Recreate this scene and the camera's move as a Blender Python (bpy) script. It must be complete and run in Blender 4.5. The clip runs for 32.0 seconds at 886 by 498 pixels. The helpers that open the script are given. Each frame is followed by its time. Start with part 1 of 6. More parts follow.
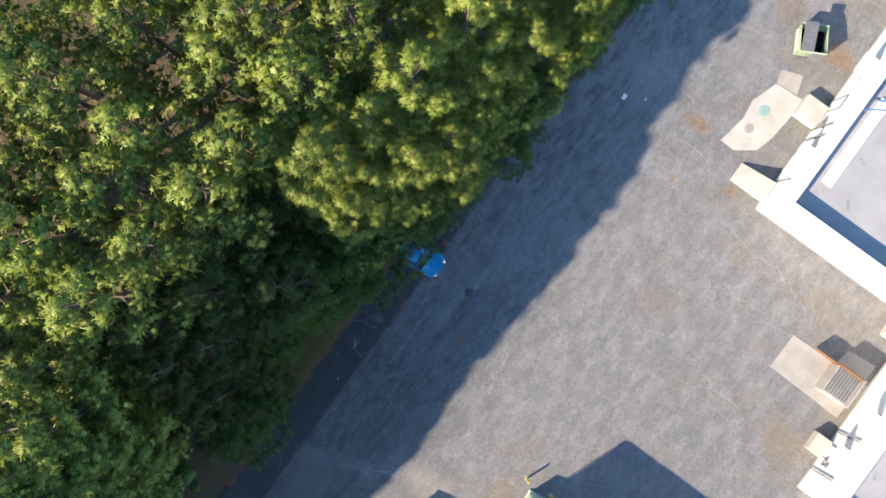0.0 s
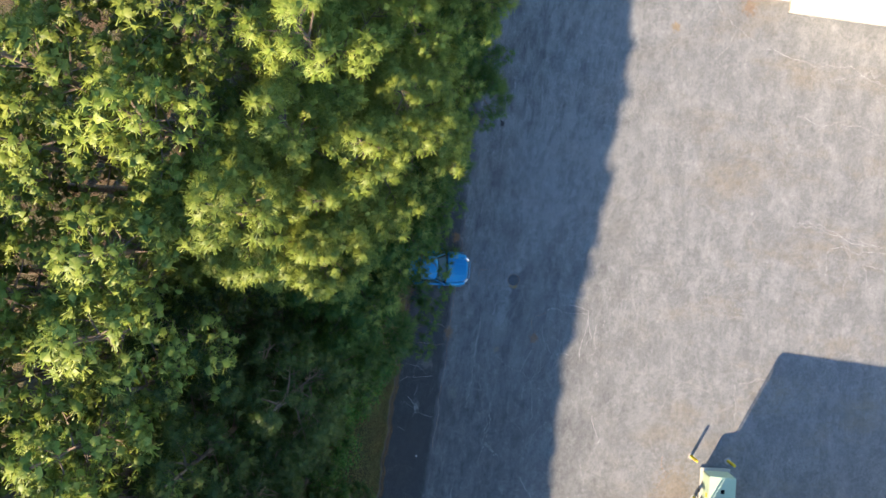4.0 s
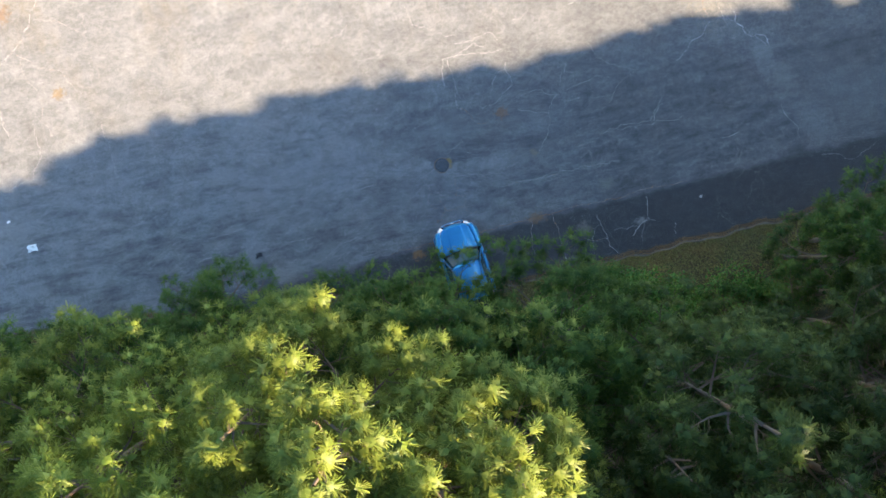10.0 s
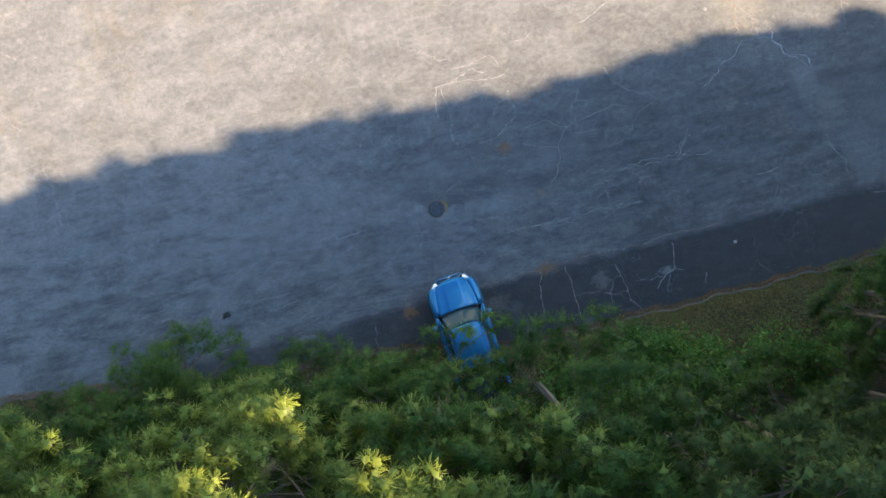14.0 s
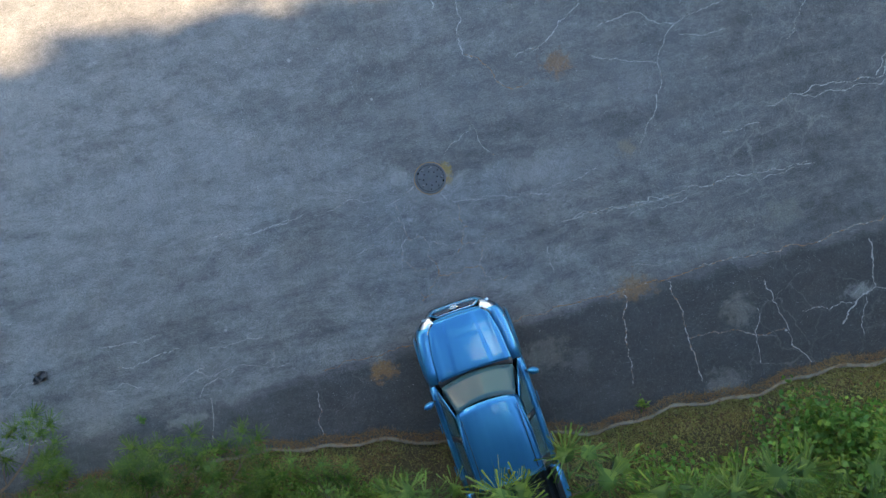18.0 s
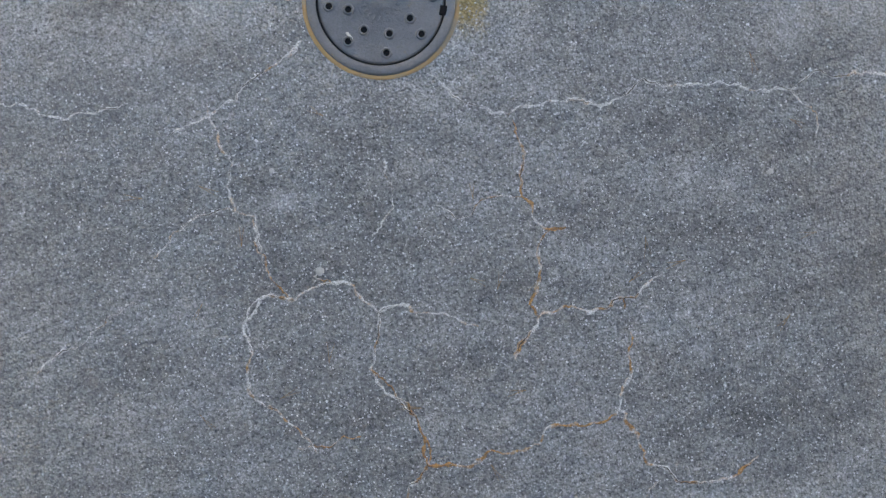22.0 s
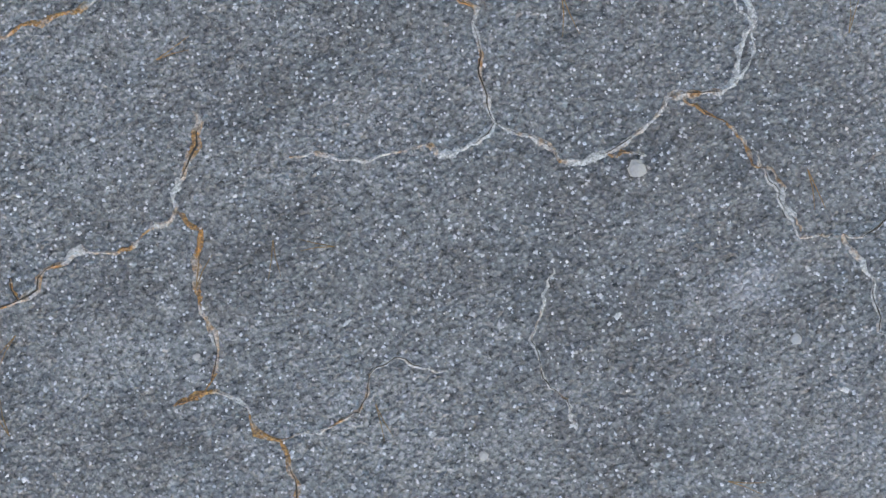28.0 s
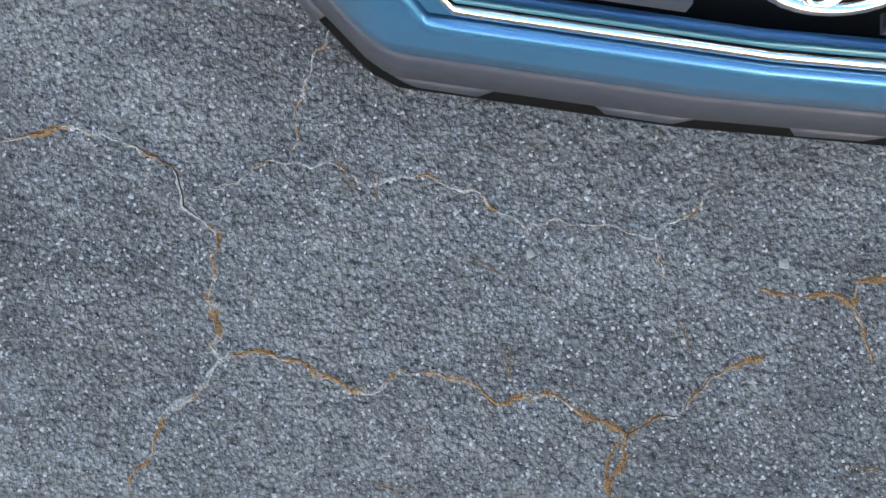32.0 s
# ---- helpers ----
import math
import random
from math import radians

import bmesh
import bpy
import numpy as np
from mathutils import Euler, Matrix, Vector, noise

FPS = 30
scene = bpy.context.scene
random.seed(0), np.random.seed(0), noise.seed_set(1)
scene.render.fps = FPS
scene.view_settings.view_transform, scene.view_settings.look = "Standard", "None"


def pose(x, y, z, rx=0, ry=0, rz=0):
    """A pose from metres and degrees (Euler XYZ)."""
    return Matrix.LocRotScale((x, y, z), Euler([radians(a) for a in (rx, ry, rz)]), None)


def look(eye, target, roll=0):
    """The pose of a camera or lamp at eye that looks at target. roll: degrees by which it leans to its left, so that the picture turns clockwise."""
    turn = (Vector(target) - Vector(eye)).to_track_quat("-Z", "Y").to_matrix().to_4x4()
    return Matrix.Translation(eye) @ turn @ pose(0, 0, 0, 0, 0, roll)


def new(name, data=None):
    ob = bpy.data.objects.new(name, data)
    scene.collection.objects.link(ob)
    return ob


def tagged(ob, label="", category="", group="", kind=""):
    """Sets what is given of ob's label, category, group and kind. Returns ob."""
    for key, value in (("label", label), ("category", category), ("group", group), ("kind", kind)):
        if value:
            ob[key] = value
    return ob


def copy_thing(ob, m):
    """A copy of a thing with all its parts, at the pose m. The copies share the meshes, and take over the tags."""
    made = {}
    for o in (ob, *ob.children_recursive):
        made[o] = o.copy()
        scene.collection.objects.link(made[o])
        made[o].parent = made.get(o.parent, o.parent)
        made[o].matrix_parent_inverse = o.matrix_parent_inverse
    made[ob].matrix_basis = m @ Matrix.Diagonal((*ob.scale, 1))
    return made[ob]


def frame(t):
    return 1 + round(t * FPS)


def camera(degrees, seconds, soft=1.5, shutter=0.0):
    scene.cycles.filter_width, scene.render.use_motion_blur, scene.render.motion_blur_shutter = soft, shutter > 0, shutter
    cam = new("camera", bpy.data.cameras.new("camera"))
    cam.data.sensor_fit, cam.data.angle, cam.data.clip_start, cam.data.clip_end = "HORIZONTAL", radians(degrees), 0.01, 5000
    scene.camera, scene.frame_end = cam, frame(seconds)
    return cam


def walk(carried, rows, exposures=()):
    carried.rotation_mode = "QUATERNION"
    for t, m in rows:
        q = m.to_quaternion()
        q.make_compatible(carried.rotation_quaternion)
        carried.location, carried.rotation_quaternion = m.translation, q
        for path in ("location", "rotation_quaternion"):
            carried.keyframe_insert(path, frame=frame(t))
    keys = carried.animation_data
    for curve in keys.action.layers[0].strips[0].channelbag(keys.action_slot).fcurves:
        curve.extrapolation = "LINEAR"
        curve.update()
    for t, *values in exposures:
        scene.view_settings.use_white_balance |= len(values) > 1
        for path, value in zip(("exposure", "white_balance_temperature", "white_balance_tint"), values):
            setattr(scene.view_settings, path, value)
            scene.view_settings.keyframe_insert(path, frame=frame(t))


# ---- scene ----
cam = camera(60, 32.0)
PATH = [
    (0, pose(-1.300, -3.307, 56.666, 0.22, -0.01, 125.95)),
    (0.5, pose(-1.330, -3.377, 55.024, 0.17, -0.00, 125.97)),
    (1, pose(-1.350, -3.449, 53.433, 0.15, -0.02, 126.00)),
    (1.5, pose(-1.344, -3.484, 51.823, 0.13, -0.01, 126.11)),
    (2, pose(-1.349, -3.526, 50.227, 0.09, 0.01, 126.26)),
    (2.5, pose(-1.384, -3.571, 48.700, 0.01, 0.05, 126.36)),
    (4.5, pose(-1.151, -4.281, 42.479, -0.00, 0.24, 78.53)),
    (5, pose(-1.214, -4.427, 40.822, -0.05, 0.19, 55.14)),
    (5.5, pose(-1.261, -4.560, 39.289, -0.05, 0.02, 31.15)),
    (6, pose(-1.238, -4.624, 38.013, 0.07, 0.05, 7.65)),
    (6.5, pose(-1.228, -4.705, 36.774, 0.13, 0.17, -13.37)),
    (7, pose(-1.219, -4.735, 35.561, 0.10, 0.16, -14.32)),
    (7.5, pose(-1.199, -4.700, 34.390, 0.05, 0.10, -14.22)),
    (8, pose(-1.181, -4.696, 33.670, 0.01, 0.08, -14.17)),
    (8.5, pose(-1.147, -4.649, 33.578, -0.04, 0.05, -14.08)),
    (9, pose(-1.089, -4.414, 33.665, -0.04, -0.01, -14.01)),
    (9.5, pose(-0.994, -4.038, 33.831, -0.03, -0.04, -13.96)),
    (10, pose(-0.839, -3.571, 33.978, -0.05, -0.01, -13.99)),
    (10.5, pose(-0.687, -3.060, 34.083, -0.05, 0.00, -13.98)),
    (11, pose(-0.524, -2.512, 34.149, -0.06, 0.01, -13.99)),
    (11.5, pose(-0.373, -1.977, 34.196, 0.00, 0.02, -13.99)),
    (12, pose(-0.287, -1.664, 34.207, 0.02, -0.02, -14.02)),
    (12.5, pose(-0.234, -1.579, 33.893, 0.05, -0.04, -14.21)),
    (13, pose(-0.201, -1.595, 32.700, 0.13, -0.02, -14.43)),
    (13.5, pose(-0.194, -1.630, 31.119, 0.20, 0.01, -14.52)),
    (14, pose(-0.149, -1.662, 29.474, 0.24, 0.02, -14.62)),
    (14.5, pose(-0.155, -1.679, 27.833, 0.24, 0.03, -14.65)),
    (16.5, pose(-0.203, -1.591, 20.930, 0.06, -0.02, -14.65)),
    (17, pose(-0.177, -1.594, 19.179, 0.06, -0.02, -14.67)),
    (17.5, pose(-0.165, -1.564, 17.509, 0.06, -0.01, -14.61)),
    (18, pose(-0.119, -1.485, 15.839, 0.04, -0.00, -14.81)),
    (18.5, pose(-0.105, -1.420, 14.186, 0.02, 0.01, -14.95)),
    (19, pose(-0.094, -1.370, 12.636, 0.03, 0.02, -15.06)),
    (19.5, pose(-0.112, -1.315, 11.026, 0.04, 0.04, -15.33)),
    (20, pose(-0.027, -1.292, 9.403, 0.05, 0.03, -15.26)),
    (20.5, pose(-0.106, -1.173, 7.622, -0.30, -1.40, -15.19)),
    (21, pose(-0.152, -1.174, 6.040, 0.39, -1.47, -15.23)),
    (21.5, pose(-0.153, -1.116, 4.486, 0.16, -1.54, -15.30)),
    (22, pose(-0.122, -1.104, 3.310, 0.57, -1.68, -15.37)),
    (22.5, pose(-0.126, -1.066, 2.489, -0.00, -2.11, -15.59)),
    (23, pose(-0.062, -1.037, 1.930, -1.24, -1.69, -15.72)),
    (23.5, pose(-0.018, -1.080, 1.684, 0.54, -0.65, -15.87)),
    (24, pose(-0.015, -1.080, 1.635, 1.42, -0.26, -15.81)),
    (24.5, pose(-0.033, -1.061, 1.592, 1.75, -0.36, -15.40)),
    (25, pose(-0.070, -1.036, 1.572, 1.51, -1.12, 3.89)),
    (25.5, pose(-0.119, -1.026, 1.580, 0.67, -1.32, 27.79)),
    (27.5, pose(-0.097, -1.003, 1.580, 2.75, 2.54, 123.77)),
    (28, pose(-0.134, -1.086, 1.593, 1.06, 0.94, 147.58)),
    (28.5, pose(-0.126, -1.124, 1.600, 0.84, 0.03, 171.30)),
    (29, pose(-0.089, -1.134, 1.608, 1.05, -1.42, 189.78)),
    (29.5, pose(-0.100, -1.168, 1.600, 0.79, -1.22, 190.04)),
    (30, pose(-0.069, -1.391, 1.605, 0.29, -1.04, 190.47)),
    (30.5, pose(-0.021, -1.790, 1.611, -0.27, 0.13, 190.54)),
    (31, pose(0.039, -2.054, 1.615, -0.59, 0.38, 190.78)),
    (31.5, pose(0.083, -2.174, 1.604, -0.50, 0.26, 190.84)),
    (32, pose(0.115, -2.292, 1.599, -0.19, 0.24, 190.91)),
]
walk(cam, PATH, exposures=[(0, 1.6, 6600, 13), (4.5, 2.02, 7100, 12), (6.5, 2.38, 7400, 11), (9, 2.55, 7700, 12), (13, 2.22, 7600, 14), (16.5, 2.6, 8600, 12), (18, 2.92, 9200, 14), (20, 3.38, 13000, 21), (23, 3.45, 16500, 28), (29, 3.5, 16500, 28), (32, 3.46, 14800, 24)])

# ---- light ----
SUN_AZ = math.atan2(-0.36, 0.933)
SUN_EL = radians(27.5)
SUN_DIR = Vector((math.cos(SUN_AZ) * math.cos(SUN_EL), math.sin(SUN_AZ) * math.cos(SUN_EL), math.sin(SUN_EL)))

world = bpy.data.worlds.new("world")
scene.world = world
world.use_nodes = True
wn, wl = world.node_tree.nodes, world.node_tree.links
sky = wn.new("ShaderNodeTexSky")
sky.sky_type = "NISHITA"
sky.sun_disc = False
sky.sun_elevation = SUN_EL
sky.sun_rotation = math.pi / 2 - SUN_AZ
sky.air_density, sky.dust_density, sky.ozone_density = 1.1, 0.2, 3.0
wcoord = wn.new("ShaderNodeTexCoord")
cloud = wn.new("ShaderNodeTexNoise")
cloud.inputs["Scale"].default_value, cloud.inputs["Detail"].default_value = 2.1, 6
cramp = wn.new("ShaderNodeMapRange")
cramp.inputs["From Min"].default_value, cramp.inputs["From Max"].default_value = 0.58, 0.68
cramp.inputs["To Max"].default_value = 0.8
wmix = wn.new("ShaderNodeMix")
wmix.data_type = "RGBA"
wmix.inputs["B"].default_value = (15.0, 15.2, 15.6, 1)
wmap = wn.new("ShaderNodeMapping")
wmap.inputs["Location"].default_value = (0.4, 0.9, 0.3)
wl.new(wcoord.outputs["Generated"], wmap.inputs["Vector"])
wl.new(wmap.outputs["Vector"], cloud.inputs["Vector"])
wl.new(cloud.outputs["Fac"], cramp.inputs["Value"])
wl.new(cramp.outputs["Result"], wmix.inputs["Factor"])
deep_sky = wn.new("ShaderNodeHueSaturation")
deep_sky.inputs["Saturation"].default_value = 1.3
wl.new(sky.outputs["Color"], deep_sky.inputs["Color"])
wl.new(deep_sky.outputs["Color"], wmix.inputs["A"])
wl.new(wmix.outputs["Result"], wn["Background"].inputs["Color"])
wn["Background"].inputs["Strength"].default_value = 0.12

sun = new("sun", bpy.data.lights.new("sun", "SUN"))
sun.data.energy, sun.data.angle, sun.data.color = 4.3, radians(0.55), (1.0, 0.86, 0.67)
sun.matrix_world = look(SUN_DIR * 100, (0, 0, 0))


# ---- materials ----
def mat_base(name, rough=0.8, metal=0.0):
    m = bpy.data.materials.new(name)
    m.use_nodes = True
    b = m.node_tree.nodes["Principled BSDF"]
    b.inputs["Roughness"].default_value, b.inputs["Metallic"].default_value = rough, metal
    return m, m.node_tree.nodes, m.node_tree.links, b


def coords(n, l, where="object", stretch=(1, 1, 1)):
    if where == "world":
        src = n.new("ShaderNodeNewGeometry").outputs["Position"]
    else:
        src = n.new("ShaderNodeTexCoord").outputs["Object"]
    mp = n.new("ShaderNodeMapping")
    mp.inputs["Scale"].default_value = stretch
    l.new(src, mp.inputs["Vector"])
    return mp.outputs["Vector"]


def noise_tex(n, l, vec, scale, detail=4, rough=0.6):
    t = n.new("ShaderNodeTexNoise")
    t.inputs["Scale"].default_value, t.inputs["Detail"].default_value, t.inputs["Roughness"].default_value = scale, detail, rough
    l.new(vec, t.inputs["Vector"])
    return t.outputs["Fac"]


def span(n, l, val, a, b, lo=0.0, hi=1.0):
    r = n.new("ShaderNodeMapRange")
    for k, v in (("From Min", a), ("From Max", b), ("To Min", lo), ("To Max", hi)):
        r.inputs[k].default_value = v
    l.new(val, r.inputs["Value"])
    return r.outputs["Result"]


def blend(n, l, fac, a, b, mode="MIX"):
    x = n.new("ShaderNodeMix")
    x.data_type, x.blend_type = "RGBA", mode
    for key, v in (("A", a), ("B", b)):
        if isinstance(v, tuple):
            x.inputs[key].default_value = (*v, 1)
        else:
            l.new(v, x.inputs[key])
    if isinstance(fac, float):
        x.inputs["Factor"].default_value = fac
    else:
        l.new(fac, x.inputs["Factor"])
    return x.outputs["Result"]


def arith(n, l, op, a, b=0.0):
    x = n.new("ShaderNodeMath")
    x.operation = op
    for k, v in enumerate((a, b)):
        if isinstance(v, (float, int)):
            x.inputs[k].default_value = v
        else:
            l.new(v, x.inputs[k])
    return x.outputs[0]


def bump(n, l, b, height, strength, dist):
    u = n.new("ShaderNodeBump")
    u.inputs["Strength"].default_value, u.inputs["Distance"].default_value = strength, dist
    l.new(height, u.inputs["Height"])
    l.new(u.outputs["Normal"], b.inputs["Normal"])


def worn(name, c1, c2, stain, scale=1.0, rough=0.8, metal=0.0, grain=60.0, relief=0.2, where="object", stain_at=0.62, random=0.0):
    """Two-scale painted or cast surface: broad tone, fine grain and stains."""
    m, n, l, b = mat_base(name, rough, metal)
    v = coords(n, l, where)
    broad = noise_tex(n, l, v, scale, 5)
    fine = noise_tex(n, l, v, grain, 3)
    col = blend(n, l, span(n, l, broad, 0.3, 0.7), c1, c2)
    col = blend(n, l, span(n, l, noise_tex(n, l, v, scale * 2.3, 8, 0.7), stain_at, stain_at + 0.12), col, stain)
    col = blend(n, l, span(n, l, fine, 0.2, 0.8, 0.0, 0.25), col, (c1[0] * 0.6, c1[1] * 0.6, c1[2] * 0.6))
    if random:
        inf = n.new("ShaderNodeObjectInfo")
        hs = n.new("ShaderNodeHueSaturation")
        l.new(span(n, l, inf.outputs["Random"], 0, 1, 1 - random, 1 + random), hs.inputs["Value"])
        l.new(col, hs.inputs["Color"])
        col = hs.outputs["Color"]
    l.new(col, b.inputs["Base Color"])
    l.new(span(n, l, fine, 0.2, 0.8, rough * 0.85, min(1.0, rough * 1.1)), b.inputs["Roughness"])
    bump(n, l, b, fine, relief, 0.01)
    return m


def plain(name, c, rough=0.5, metal=0.0, coat=0.0):
    m, n, l, b = mat_base(name, rough, metal)
    v = coords(n, l)
    fine = noise_tex(n, l, v, 9.0, 4)
    col = blend(n, l, span(n, l, fine, 0.3, 0.75, 0.0, 0.35), c, tuple(x * 0.72 for x in c))
    l.new(col, b.inputs["Base Color"])
    l.new(span(n, l, fine, 0.2, 0.8, max(0.02, rough * 0.8), min(1.0, rough * 1.2)), b.inputs["Roughness"])
    b.inputs["Coat Weight"].default_value = coat
    b.inputs["Coat Roughness"].default_value = 0.04
    return m


def n_dist(n, l, vec, point):
    d = n.new("ShaderNodeVectorMath")
    d.operation = "DISTANCE"
    d.inputs[1].default_value = point
    l.new(vec, d.inputs[0])
    return d.outputs["Value"]


def asphalt_material():
    m, n, l, b = mat_base("asphalt", 0.9)
    v = coords(n, l, "world")
    along = coords(n, l, "world", (0.26, 1.0, 1.0))
    across = coords(n, l, "world", (1.0, 0.5, 1.0))
    sep = n.new("ShaderNodeSeparateXYZ")
    l.new(v, sep.inputs["Vector"])
    # aggregate stones, their outlines broken by a small warp
    warp = n.new("ShaderNodeTexNoise")
    warp.inputs["Scale"].default_value, warp.inputs["Detail"].default_value = 120.0, 2
    l.new(v, warp.inputs["Vector"])
    wv = n.new("ShaderNodeVectorMath")
    wv.operation = "MULTIPLY_ADD"
    wv.inputs[1].default_value = (0.012, 0.012, 0.012)
    l.new(warp.outputs["Color"], wv.inputs[0])
    l.new(v, wv.inputs[2])
    vor = n.new("ShaderNodeTexVoronoi")
    vor.inputs["Scale"].default_value = 90.0
    l.new(wv.outputs["Vector"], vor.inputs["Vector"])
    vor2 = n.new("ShaderNodeTexVoronoi")
    vor2.inputs["Scale"].default_value = 55.0
    l.new(wv.outputs["Vector"], vor2.inputs["Vector"])
    pick = n.new("ShaderNodeSeparateColor")
    l.new(vor.outputs["Color"], pick.inputs["Color"])
    pick2 = n.new("ShaderNodeSeparateColor")
    l.new(vor2.outputs["Color"], pick2.inputs["Color"])
    # wheel-path streaks and dusty patches
    streak = span(n, l, noise_tex(n, l, along, 2.3, 9, 0.74), 0.4, 0.68)
    patch = span(n, l, noise_tex(n, l, coords(n, l, "world", (0.6, 1.0, 1.0)), 0.9, 10, 0.72), 0.44, 0.68)
    broad = noise_tex(n, l, v, 0.12, 4)
    dust = arith(n, l, "MULTIPLY", arith(n, l, "ADD", arith(n, l, "ADD", arith(n, l, "MULTIPLY", streak, 0.65), 0.26), arith(n, l, "MULTIPLY", patch, 0.8)), span(n, l, broad, 0.3, 0.65, 0.35, 1.0))
    dust = arith(n, l, "MULTIPLY", dust, span(n, l, sep.outputs["X"], -8.0, 9.0, 1.6, 0.4))
    # the lot beyond the lane is older and greyer
    old = span(n, l, arith(n, l, "ADD", sep.outputs["Y"], arith(n, l, "MULTIPLY", noise_tex(n, l, v, 0.35, 5), 5.0)), 3.0, 10.0)
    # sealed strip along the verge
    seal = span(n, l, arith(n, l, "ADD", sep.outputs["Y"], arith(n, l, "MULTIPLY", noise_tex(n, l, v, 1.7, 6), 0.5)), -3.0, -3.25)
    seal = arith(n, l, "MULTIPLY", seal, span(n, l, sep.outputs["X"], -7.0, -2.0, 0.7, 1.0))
    mottle = span(n, l, noise_tex(n, l, v, 5.0, 9, 0.78), 0.38, 0.66)
    flake = span(n, l, noise_tex(n, l, v, 26.0, 7, 0.85), 0.47, 0.6)
    cloudy = span(n, l, noise_tex(n, l, v, 9.0, 6, 0.75), 0.36, 0.62)
    speck = span(n, l, noise_tex(n, l, v, 85.0, 4, 0.8), 0.54, 0.7)
    dust = arith(n, l, "ADD", arith(n, l, "MULTIPLY", dust, 0.8), arith(n, l, "MULTIPLY", arith(n, l, "MULTIPLY", mottle, arith(n, l, "ADD", streak, 0.15)), 0.5))
    base = blend(n, l, dust, (0.042, 0.044, 0.049), (0.4, 0.397, 0.39))
    worn_ = arith(n, l, "ADD", arith(n, l, "MULTIPLY", dust, 0.75), 0.18)
    base = blend(n, l, arith(n, l, "MULTIPLY", arith(n, l, "MULTIPLY", flake, worn_), 0.9), base, (0.36, 0.36, 0.355))
    base = blend(n, l, arith(n, l, "MULTIPLY", arith(n, l, "SUBTRACT", 1.0, cloudy), 0.5), base, blend(n, l, 0.6, base, (0.03, 0.031, 0.034)))
    base = blend(n, l, arith(n, l, "MULTIPLY", speck, 0.45), base, (0.3, 0.3, 0.3))
    # dark pits scattered by noise, their shade put into the colour
    base = blend(n, l, span(n, l, noise_tex(n, l, v, 60.0, 5, 0.8), 0.48, 0.38, 0.0, 0.85), base, (0.022, 0.026, 0.029))
    base = blend(n, l, arith(n, l, "MULTIPLY", old, 0.85), base, blend(n, l, arith(n, l, "MULTIPLY", arith(n, l, "ADD", patch, mottle), 0.6), (0.215, 0.214, 0.212), (0.46, 0.45, 0.43)))
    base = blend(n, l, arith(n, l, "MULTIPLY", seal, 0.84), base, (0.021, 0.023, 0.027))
    # tan dirt stains
    dirt = span(n, l, noise_tex(n, l, across, 0.3, 9, 0.75), 0.5, 0.68)
    base = blend(n, l, arith(n, l, "MULTIPLY", arith(n, l, "MULTIPLY", dirt, span(n, l, sep.outputs["Y"], 3.0, 12.0)), 0.7), base, (0.33, 0.26, 0.17))
